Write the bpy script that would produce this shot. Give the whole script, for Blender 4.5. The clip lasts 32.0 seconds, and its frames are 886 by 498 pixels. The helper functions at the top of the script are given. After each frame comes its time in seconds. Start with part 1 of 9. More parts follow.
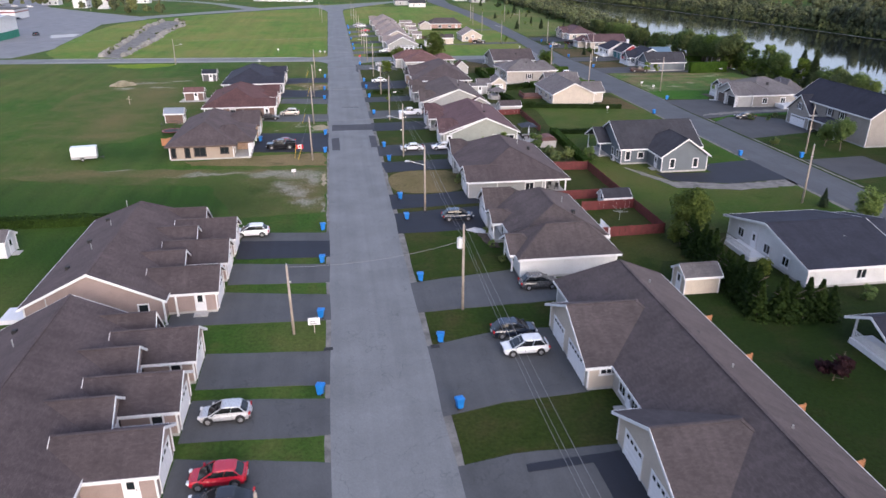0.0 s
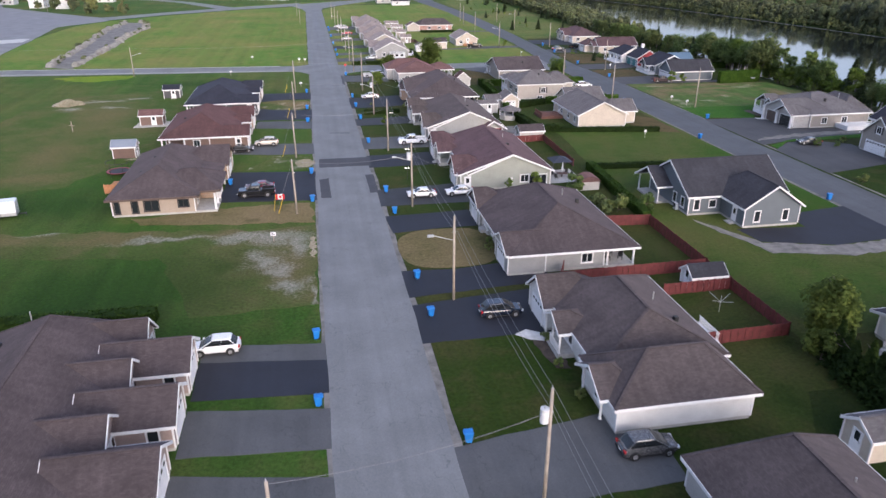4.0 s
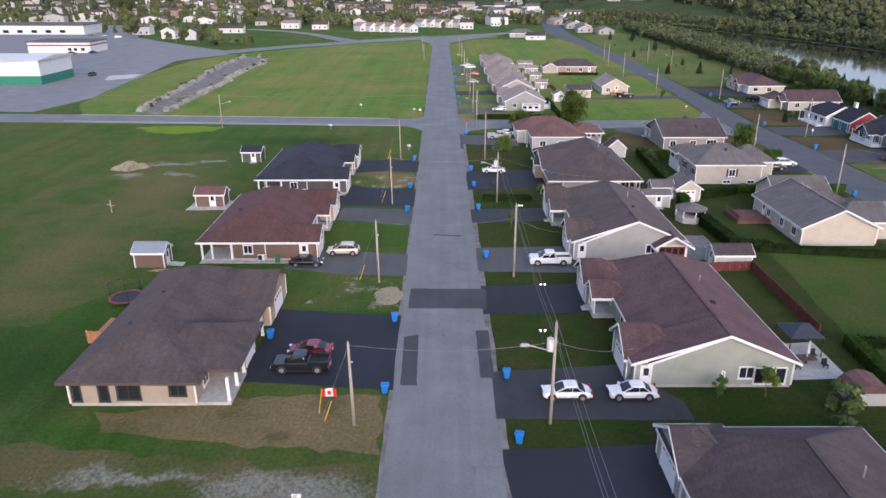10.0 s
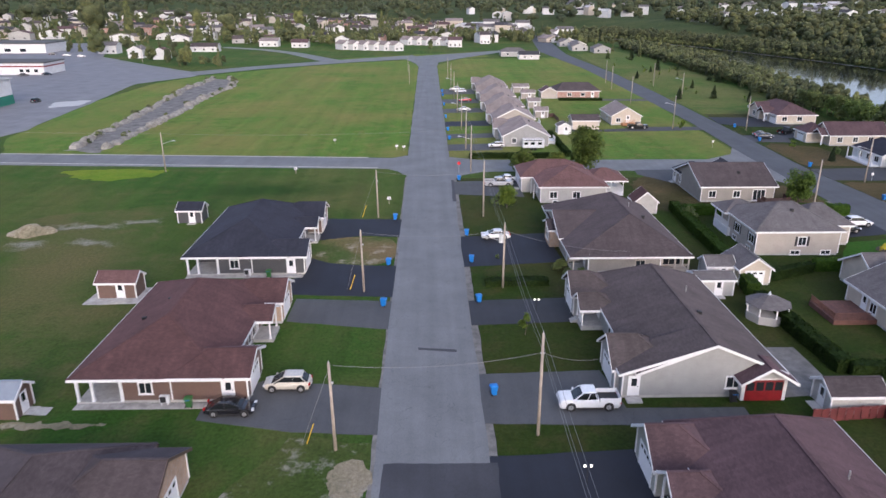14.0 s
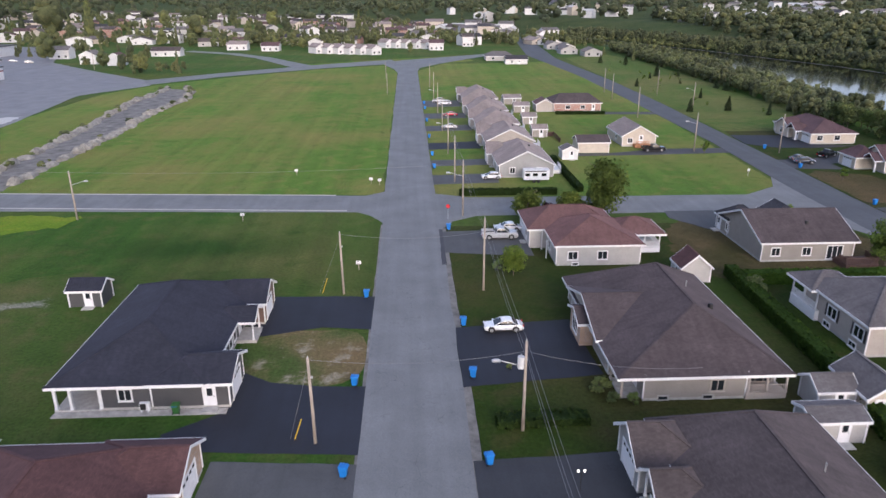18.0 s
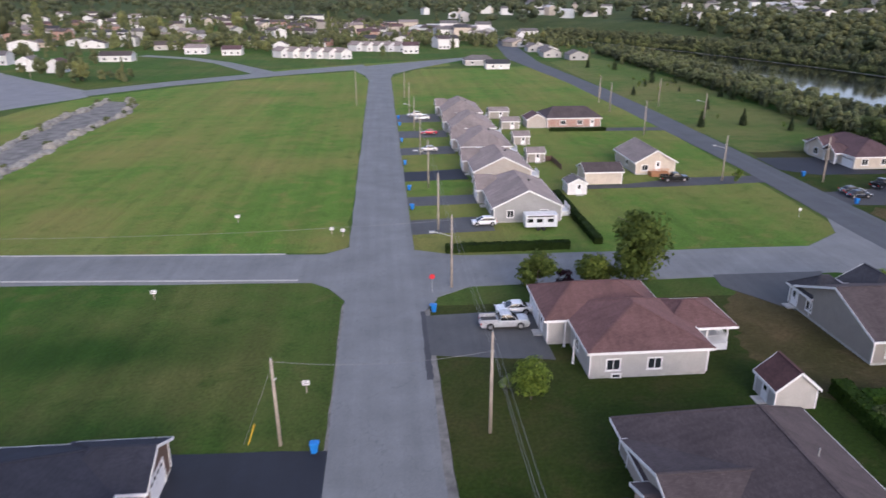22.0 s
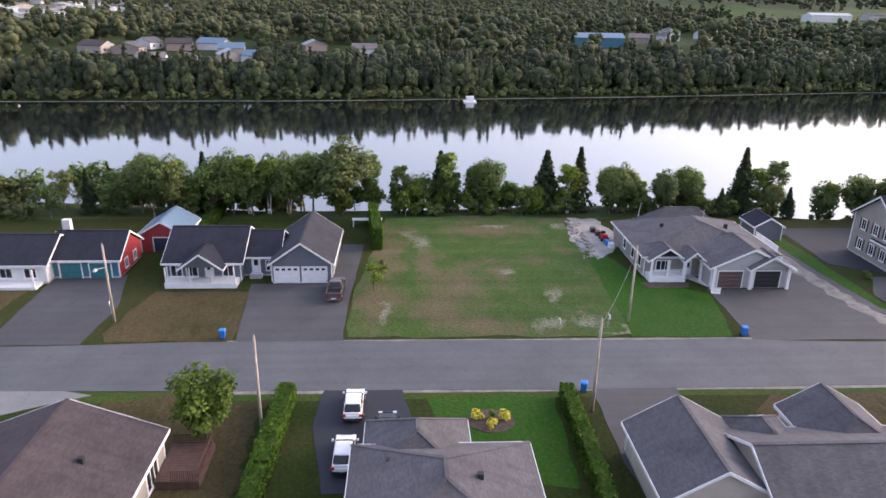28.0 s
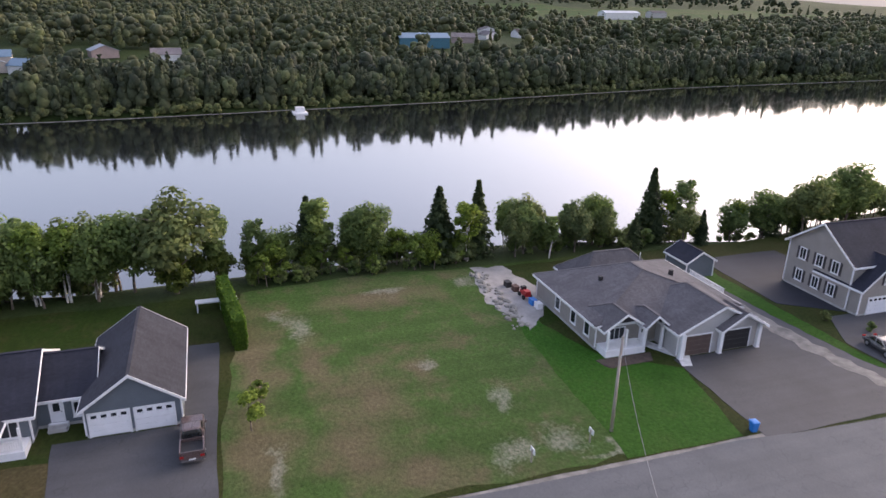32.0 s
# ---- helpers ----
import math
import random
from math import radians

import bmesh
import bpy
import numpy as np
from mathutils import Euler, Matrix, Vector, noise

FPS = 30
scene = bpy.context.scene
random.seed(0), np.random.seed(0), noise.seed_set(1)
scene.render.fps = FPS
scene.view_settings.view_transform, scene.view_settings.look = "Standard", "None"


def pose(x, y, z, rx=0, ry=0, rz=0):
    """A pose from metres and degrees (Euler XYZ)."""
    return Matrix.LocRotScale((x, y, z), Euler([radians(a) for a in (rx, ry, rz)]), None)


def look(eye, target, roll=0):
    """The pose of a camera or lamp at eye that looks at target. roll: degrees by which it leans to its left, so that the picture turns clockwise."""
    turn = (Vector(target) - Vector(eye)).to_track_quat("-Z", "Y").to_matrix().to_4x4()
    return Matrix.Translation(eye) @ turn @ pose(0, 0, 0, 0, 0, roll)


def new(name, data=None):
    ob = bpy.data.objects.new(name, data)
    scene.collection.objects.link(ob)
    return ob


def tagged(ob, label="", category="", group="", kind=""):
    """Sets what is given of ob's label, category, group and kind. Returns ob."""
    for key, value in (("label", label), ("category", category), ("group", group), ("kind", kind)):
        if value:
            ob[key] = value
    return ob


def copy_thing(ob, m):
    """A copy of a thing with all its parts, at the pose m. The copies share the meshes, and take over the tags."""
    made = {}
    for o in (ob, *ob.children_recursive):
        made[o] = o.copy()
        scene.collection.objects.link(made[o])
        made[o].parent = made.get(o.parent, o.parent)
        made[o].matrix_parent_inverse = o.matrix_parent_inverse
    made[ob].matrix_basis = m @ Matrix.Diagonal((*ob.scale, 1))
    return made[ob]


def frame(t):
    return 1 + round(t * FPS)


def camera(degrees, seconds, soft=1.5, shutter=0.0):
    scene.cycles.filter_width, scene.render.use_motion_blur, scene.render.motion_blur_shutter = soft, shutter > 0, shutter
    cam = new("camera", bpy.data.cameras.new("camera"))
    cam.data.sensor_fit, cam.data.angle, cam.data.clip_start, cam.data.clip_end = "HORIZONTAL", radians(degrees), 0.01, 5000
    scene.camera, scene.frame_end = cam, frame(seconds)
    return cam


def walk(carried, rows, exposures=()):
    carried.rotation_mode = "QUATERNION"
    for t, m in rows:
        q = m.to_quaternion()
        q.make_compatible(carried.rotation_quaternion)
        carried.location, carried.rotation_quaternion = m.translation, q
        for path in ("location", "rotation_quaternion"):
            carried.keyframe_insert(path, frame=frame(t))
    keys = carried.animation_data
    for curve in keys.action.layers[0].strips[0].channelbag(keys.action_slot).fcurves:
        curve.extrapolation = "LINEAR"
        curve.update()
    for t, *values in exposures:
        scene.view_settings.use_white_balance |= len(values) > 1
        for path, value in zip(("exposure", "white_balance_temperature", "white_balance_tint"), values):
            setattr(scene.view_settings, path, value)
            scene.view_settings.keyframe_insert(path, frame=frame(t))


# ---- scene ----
cam = camera(65.2, 32.0, shutter=0.5)
METRES, EYE, TILT, LEAN, TURN = 250.0, 36.0, 0.45, 0.0, -8.7
ROWS = [
    (0.0, 0.0, 0.0, 0.0, 0.09, -23.49, -0.21),
    (0.5, -0.005, 0.0142, -0.0002, 0.11, -23.5, -0.18),
    (1.0, -0.0093, 0.0288, -0.0003, 0.14, -23.51, -0.18),
    (1.5, -0.013, 0.0436, -0.0003, 0.17, -23.51, -0.17),
    (2.0, -0.016, 0.0588, -0.0003, 0.2, -23.52, -0.15),
    (2.5, -0.0188, 0.0741, -0.0005, 0.21, -23.51, -0.14),
    (3.0, -0.0209, 0.0895, -0.0003, 0.26, -23.52, -0.13),
    (3.5, -0.0229, 0.1052, -0.0002, -1.74, -23.52, -0.15),
    (5.5, -0.0283, 0.1684, 0.0004, -1.69, -25.12, -0.07),
    (6.0, -0.0291, 0.1843, 0.0006, -1.69, -25.03, -0.05),
    (6.5, -0.0296, 0.2003, 0.0005, -1.66, -24.34, -0.03),
    (7.0, -0.0304, 0.2163, 0.0003, -1.24, -24.27, -0.02),
    (7.5, -0.0311, 0.2321, 0.0005, 6.94, -24.22, 0.16),
    (8.0, -0.0316, 0.2482, 0.0003, 11.07, -24.13, 0.24),
    (8.5, -0.0322, 0.264, 0.0008, 9.32, -24.15, 0.17),
    (9.0, -0.0337, 0.2802, 0.0006, 8.55, -24.11, 0.13),
    (9.5, -0.0354, 0.2965, 0.0006, 8.58, -23.78, 0.14),
    (10.0, -0.0374, 0.3121, 0.0003, 8.61, -21.77, 0.09),
    (10.5, -0.0393, 0.3281, 0.0002, 8.63, -21.75, 0.09),
    (11.0, -0.0416, 0.344, -0.0, 8.64, -21.74, 0.09),
    (11.5, -0.044, 0.36, -0.0003, 8.65, -21.74, 0.07),
    (12.0, -0.0465, 0.3762, -0.0005, 8.67, -20.85, 0.06),
    (12.5, -0.049, 0.3919, -0.0006, 8.69, -20.64, 0.06),
    (13.0, -0.0514, 0.4078, -0.0009, 8.65, -20.63, 0.06),
    (13.5, -0.0542, 0.4237, -0.0011, 7.79, -20.62, 0.02),
    (14.0, -0.0568, 0.4395, -0.0013, 7.58, -20.61, 0.03),
    (14.5, -0.0591, 0.4555, -0.0014, 6.28, -20.61, 0.02),
    (16.5, -0.0697, 0.5189, -0.0012, 5.97, -20.63, 0.01),
    (17.0, -0.0719, 0.5348, -0.0013, 5.97, -20.63, 0.03),
    (17.5, -0.0741, 0.5508, -0.0015, 5.96, -20.63, 0.06),
    (18.0, -0.0764, 0.5667, -0.0016, 5.95, -20.64, 0.06),
    (18.5, -0.0785, 0.5825, -0.0016, 5.95, -20.66, 0.08),
    (19.0, -0.0806, 0.5984, -0.0018, 5.95, -20.66, 0.09),
    (19.5, -0.0828, 0.6144, -0.002, 5.95, -20.66, 0.08),
    (20.0, -0.0849, 0.6305, -0.0022, 5.95, -20.66, 0.1),
    (20.5, -0.0871, 0.6464, -0.0024, 5.95, -20.67, 0.11),
    (21.0, -0.0894, 0.6623, -0.0028, 5.95, -20.65, 0.09),
    (21.5, -0.0916, 0.678, -0.0029, 5.97, -20.66, 0.08),
    (22.0, -0.0926, 0.694, -0.003, 3.86, -20.67, 0.08),
    (22.5, -0.0945, 0.7102, -0.0033, -2.7, -20.71, -0.01),
    (23.0, -0.0961, 0.7266, -0.0036, -9.16, -20.74, -0.12),
    (23.5, -0.0971, 0.7428, -0.0039, -15.97, -20.78, -0.21),
    (24.0, -0.0969, 0.7593, -0.0047, -26.09, -20.77, -0.42),
    (24.5, -0.0961, 0.7753, -0.005, -37.49, -20.77, -0.61),
    (25.0, -0.0939, 0.7911, -0.0054, -48.48, -20.75, -0.79),
    (25.5, -0.0907, 0.8066, -0.0056, -56.94, -20.72, -0.95),
    (26.0, -0.0853, 0.8202, -0.0059, -61.56, -20.69, -1.0),
    (26.5, -0.0781, 0.8331, -0.0062, -72.81, -20.58, -1.22),
    (28.5, -0.0418, 0.8727, -0.0062, -88.03, -20.42, -1.47),
    (29.0, -0.0296, 0.8803, -0.0063, -93.14, -20.34, -1.55),
    (29.5, -0.0168, 0.8865, -0.0064, -93.32, -20.35, -1.57),
    (30.0, -0.0033, 0.8912, -0.0066, -93.36, -20.36, -1.57),
    (30.5, 0.0108, 0.8944, -0.0066, -97.13, -20.3, -1.62),
    (31.0, 0.0251, 0.8974, -0.0066, -98.79, -20.26, -1.65),
    (31.5, 0.0398, 0.8999, -0.0066, -99.68, -20.24, -1.67),
    (32.0, 0.0546, 0.9013, -0.0066, -99.71, -20.24, -1.69),
]
walk(cam, [(t, pose(0, 0, EYE, TILT, LEAN, TURN) @ pose(METRES * x, METRES * y, METRES * z, 90 + pitch, roll, yaw)) for t, x, y, z, yaw, pitch, roll in ROWS], exposures=((0, 0.5, 5400, 19), (2, 0.6, 5400, 19), (3, 0.56, 5400, 19), (6, 0.44, 5400, 19), (12, 0.34, 5350, 19), (21, 0.3, 5400, 20), (24, 0.5, 5330, 22), (26, 0.92, 5600, 24), (29, 1.02, 5950, 23), (32, 0.86, 5950, 23)))

# ---- world, sun and exposure ----
SUN_EL, SUN_AZ = radians(19), radians(166)      # azimuth clockwise from +y
world = bpy.data.worlds.new("dusk_sky")
scene.world = world
world.use_nodes = True
wn = world.node_tree.nodes
sky = wn.new("ShaderNodeTexSky")
sky.sky_type, sky.sun_disc = "NISHITA", False
sky.sun_elevation, sky.sun_rotation = SUN_EL, SUN_AZ
sky.air_density, sky.dust_density, sky.ozone_density = 1.0, 7.0, 1.2
veil = wn.new("ShaderNodeMix")
veil.data_type = "RGBA"
veil.inputs["Factor"].default_value = 0.35
veil.inputs["B"].default_value = (2.9, 2.85, 2.8, 1)        # thin even cloud
world.node_tree.links.new(sky.outputs[0], veil.inputs["A"])
world.node_tree.links.new(veil.outputs["Result"], wn["Background"].inputs["Color"])
wn["Background"].inputs["Strength"].default_value = 0.25
sun_data = bpy.data.lights.new("sun", "SUN")
sun_data.energy, sun_data.angle, sun_data.color = 0.12, radians(40), (1.0, 0.95, 0.93)
sun = new("sun", sun_data)
sun.matrix_world = look((0, 0, 0), (-math.sin(SUN_AZ) * math.cos(SUN_EL), -math.cos(SUN_AZ) * math.cos(SUN_EL), -math.sin(SUN_EL)))



# ---- materials ----
def base_material(name):
    m = bpy.data.materials.new(name)
    m.use_nodes = True
    return m, m.node_tree.nodes, m.node_tree.links, m.node_tree.nodes["Principled BSDF"]


def shade(c, k):
    return (*[min(1.0, v * k) for v in c[:3]], 1.0)


def noise_node(n, l, scale, detail=4.0, rough=0.55, vector=None):
    t = n.new("ShaderNodeTexNoise")
    t.inputs["Scale"].default_value, t.inputs["Detail"].default_value = scale, detail
    t.inputs["Roughness"].default_value = rough
    if vector is None:
        vector = n.new("ShaderNodeNewGeometry").outputs["Position"]
    l.new(vector, t.inputs["Vector"])
    return t.outputs["Fac"]


def ramp(n, l, fac, *stops):
    r = n.new("ShaderNodeValToRGB")
    e = r.color_ramp.elements
    while len(e) < len(stops):
        e.new(0.5)
    for el, (p, c) in zip(e, stops):
        el.position, el.color = p, (*c[:3], 1.0)
    l.new(fac, r.inputs["Fac"])
    return r.outputs["Color"]


def mix(n, l, fac, a, b, kind="MIX"):
    x = n.new("ShaderNodeMix")
    x.data_type, x.blend_type = "RGBA", kind
    for sock, v in ((x.inputs["Factor"], fac), (x.inputs["A"], a), (x.inputs["B"], b)):
        if isinstance(v, (int, float)):
            sock.default_value = v
        elif isinstance(v, tuple):
            sock.default_value = (*v[:3], 1.0)
        else:
            l.new(v, sock)
    return x.outputs["Result"]


def bump(n, l, p, height, strength=0.3, dist=0.05):
    b = n.new("ShaderNodeBump")
    b.inputs["Strength"].default_value, b.inputs["Distance"].default_value = strength, dist
    l.new(height, b.inputs["Height"])
    l.new(b.outputs["Normal"], p.inputs["Normal"])


MATS = {}


def plain(name, rgb, rough=0.6, metal=0.0, var=0.18, scale=2.0, fine=25.0, relief=0.15):
    """Grain and stains at two scales over one base colour."""
    if name in MATS:
        return MATS[name]
    m, n, l, p = base_material(name)
    a = noise_node(n, l, scale, 5)
    b = noise_node(n, l, fine, 3)
    c1 = ramp(n, l, a, (0.3, shade(rgb, 1 - var)), (0.7, shade(rgb, 1 + var)))
    c2 = ramp(n, l, b, (0.3, (1 - var * 0.6,) * 3), (0.7, (1.0,) * 3))
    l.new(mix(n, l, 1.0, c1, c2, "MULTIPLY"), p.inputs["Base Color"])
    p.inputs["Roughness"].default_value, p.inputs["Metallic"].default_value = rough, metal
    if relief:
        bump(n, l, p, b, relief, 0.02)
    MATS[name] = m
    return m


def gloss(name, rgb, rough=0.25, metal=0.0, coat=0.0):
    if name in MATS:
        return MATS[name]
    m, n, l, p = base_material(name)
    a = noise_node(n, l, 1.6, 3)
    l.new(ramp(n, l, a, (0.3, shade(rgb, 0.93)), (0.7, shade(rgb, 1.05))), p.inputs["Base Color"])
    l.new(ramp(n, l, noise_node(n, l, 9, 3), (0.3, (rough * 0.8,) * 3), (0.7, (rough * 1.3,) * 3)), p.inputs["Roughness"])
    p.inputs["Metallic"].default_value = metal
    p.inputs["Coat Weight"].default_value = coat
    MATS[name] = m
    return m


def uv_vector(n, l, sx=1.0, sy=1.0):
    t = n.new("ShaderNodeUVMap")
    mp = n.new("ShaderNodeMapping")
    mp.inputs["Scale"].default_value = (sx, sy, 1)
    l.new(t.outputs["UV"], mp.inputs["Vector"])
    return mp.outputs["Vector"]


def shingle(name, rgb):
    """Asphalt shingles: courses 0.14 m high, tabs 0.33 m wide, weathered in patches and streaks."""
    if name in MATS:
        return MATS[name]
    m, n, l, p = base_material(name)
    br = n.new("ShaderNodeTexBrick")
    br.inputs["Scale"].default_value = 1.0
    br.inputs["Brick Width"].default_value, br.inputs["Row Height"].default_value = 0.33, 0.145
    br.inputs["Mortar Size"].default_value, br.inputs["Mortar Smooth"].default_value = 0.008, 0.6
    br.inputs["Color1"].default_value, br.inputs["Color2"].default_value = shade(rgb, 0.86), shade(rgb, 1.12)
    br.inputs["Mortar"].default_value = shade(rgb, 0.62)
    l.new(uv_vector(n, l), br.inputs["Vector"])
    patches = ramp(n, l, noise_node(n, l, 0.35, 6, 0.6), (0.28, (0.78,) * 3), (0.72, (1.2,) * 3))
    streak = ramp(n, l, noise_node(n, l, 1.0, 4, 0.6, uv_vector(n, l, 1.6, 0.14)), (0.3, (0.86,) * 3), (0.7, (1.1,) * 3))
    grain = ramp(n, l, noise_node(n, l, 11, 4, 0.7), (0.3, (0.84,) * 3), (0.7, (1.14,) * 3))
    c = mix(n, l, 1.0, br.outputs["Color"], patches, "MULTIPLY")
    c = mix(n, l, 1.0, c, streak, "MULTIPLY")
    c = mix(n, l, 1.0, c, grain, "MULTIPLY")
    l.new(c, p.inputs["Base Color"])
    p.inputs["Roughness"].default_value = 0.9
    p.inputs["Diffuse Roughness"].default_value = 0.8
    p.inputs["Specular IOR Level"].default_value = 0.3
    bump(n, l, p, br.outputs["Fac"], -0.22, 0.015)
    MATS[name] = m
    return m


def siding(name, rgb, pitch=0.13):
    """Lap siding: one board's shadow line painted into the colour each pitch, with faint stains."""
    if name in MATS:
        return MATS[name]
    m, n, l, p = base_material(name)
    sep = n.new("ShaderNodeSeparateXYZ")
    l.new(uv_vector(n, l, 1, 1 / pitch), sep.inputs[0])
    fr = n.new("ShaderNodeMath")
    fr.operation = "FRACT"
    l.new(sep.outputs["Y"], fr.inputs[0])
    lines = ramp(n, l, fr.outputs[0], (0.0, (0.62,) * 3), (0.16, (1.0,) * 3), (1.0, (0.96,) * 3))
    stain = ramp(n, l, noise_node(n, l, 0.8, 5), (0.3, shade(rgb, 0.9)), (0.7, shade(rgb, 1.07)))
    l.new(mix(n, l, 1.0, stain, lines, "MULTIPLY"), p.inputs["Base Color"])
    p.inputs["Roughness"].default_value = 0.55
    bump(n, l, p, fr.outputs[0], 0.4, 0.02)
    MATS[name] = m
    return m


def brickwork(name, rgb):
    if name in MATS:
        return MATS[name]
    m, n, l, p = base_material(name)
    br = n.new("ShaderNodeTexBrick")
    br.inputs["Scale"].default_value = 1.0
    br.inputs["Brick Width"].default_value, br.inputs["Row Height"].default_value = 0.23, 0.075
    br.inputs["Mortar Size"].default_value = 0.008
    br.inputs["Color1"].default_value, br.inputs["Color2"].default_value = shade(rgb, 0.8), shade(rgb, 1.2)
    br.inputs["Mortar"].default_value = (0.4, 0.38, 0.36, 1)
    l.new(uv_vector(n, l), br.inputs["Vector"])
    l.new(mix(n, l, 1.0, br.outputs["Color"], ramp(n, l, noise_node(n, l, 0.9), (0.3, (0.88,) * 3), (0.7, (1.08,) * 3)), "MULTIPLY"), p.inputs["Base Color"])
    p.inputs["Roughness"].default_value = 0.8
    bump(n, l, p, br.outputs["Fac"], -0.4, 0.01)
    MATS[name] = m
    return m


def tarmac(name, rgb, worn=0.2, rough=0.88):
    """Asphalt with long worn lanes, cracks and stone grain."""
    m, n, l, p = base_material(name)
    a = ramp(n, l, noise_node(n, l, 0.16, 6, 0.6), (0.3, shade(rgb, 1 - worn)), (0.7, shade(rgb, 1 + worn)))
    mp = n.new("ShaderNodeMapping")
    mp.inputs["Scale"].default_value = (0.9, 0.02, 1)
    l.new(n.new("ShaderNodeNewGeometry").outputs["Position"], mp.inputs["Vector"])
    lanes = ramp(n, l, noise_node(n, l, 1.0, 3, 0.5, mp.outputs["Vector"]), (0.3, (1 - worn * 0.5,) * 3), (0.7, (1 + worn * 0.4,) * 3))
    grain = ramp(n, l, noise_node(n, l, 7, 5, 0.75), (0.3, (0.82,) * 3), (0.7, (1.14,) * 3))
    v = n.new("ShaderNodeTexVoronoi")
    v.feature = "DISTANCE_TO_EDGE"
    v.inputs["Scale"].default_value = 0.15
    wob = n.new("ShaderNodeVectorMath")
    wob.operation = "ADD"
    g = n.new("ShaderNodeNewGeometry").outputs["Position"]
    nz = n.new("ShaderNodeTexNoise")
    nz.inputs["Scale"].default_value = 0.5
    l.new(g, nz.inputs["Vector"])
    sc = n.new("ShaderNodeVectorMath")
    sc.operation = "SCALE"
    sc.inputs["Scale"].default_value = 4.0
    l.new(nz.outputs["Color"], sc.inputs[0])
    l.new(g, wob.inputs[0])
    l.new(sc.outputs[0], wob.inputs[1])
    l.new(wob.outputs[0], v.inputs["Vector"])
    crack = ramp(n, l, v.outputs["Distance"], (0.0, (0.72,) * 3), (0.006, (1.0,) * 3))
    c = mix(n, l, 1.0, a, lanes, "MULTIPLY")
    c = mix(n, l, 1.0, c, grain, "MULTIPLY")
    c = mix(n, l, 1.0, c, crack, "MULTIPLY")
    l.new(c, p.inputs["Base Color"])
    p.inputs["Roughness"].default_value = rough
    bump(n, l, p, noise_node(n, l, 30, 3), 0.25, 0.01)
    MATS[name] = m
    return m


def blotches(n, l, spots):
    """A soft mask, ragged at the edge, of elongated spots (x, y, rx, ry)."""
    g = n.new("ShaderNodeNewGeometry")
    w = n.new("ShaderNodeTexNoise")
    w.inputs["Scale"].default_value, w.inputs["Detail"].default_value = 0.25, 5
    l.new(g.outputs["Position"], w.inputs["Vector"])
    wob = n.new("ShaderNodeVectorMath")
    wob.operation = "MULTIPLY_ADD"
    wob.inputs[1].default_value, wob.inputs[2].default_value = (7, 7, 0), (-3.5, -3.5, 0)
    l.new(w.outputs["Color"], wob.inputs[0])
    at = n.new("ShaderNodeVectorMath")
    l.new(g.outputs["Position"], at.inputs[0])
    l.new(wob.outputs[0], at.inputs[1])
    out = None
    for x, y, rx, ry in spots:
        d = n.new("ShaderNodeVectorMath")
        d.operation = "MULTIPLY_ADD"
        d.inputs[1].default_value, d.inputs[2].default_value = (1 / rx, 1 / ry, 0), (-x / rx, -y / ry, 0)
        l.new(at.outputs[0], d.inputs[0])
        ln = n.new("ShaderNodeVectorMath")
        ln.operation = "LENGTH"
        l.new(d.outputs[0], ln.inputs[0])
        mr = n.new("ShaderNodeMapRange")
        mr.inputs["From Min"].default_value, mr.inputs["From Max"].default_value = 1.25, 0.25
        l.new(ln.outputs["Value"], mr.inputs["Value"])
        if out is None:
            out = mr.outputs[0]
        else:
            mx = n.new("ShaderNodeMath")
            mx.operation = "MAXIMUM"
            l.new(out, mx.inputs[0])
            l.new(mr.outputs[0], mx.inputs[1])
            out = mx.outputs[0]
    return out


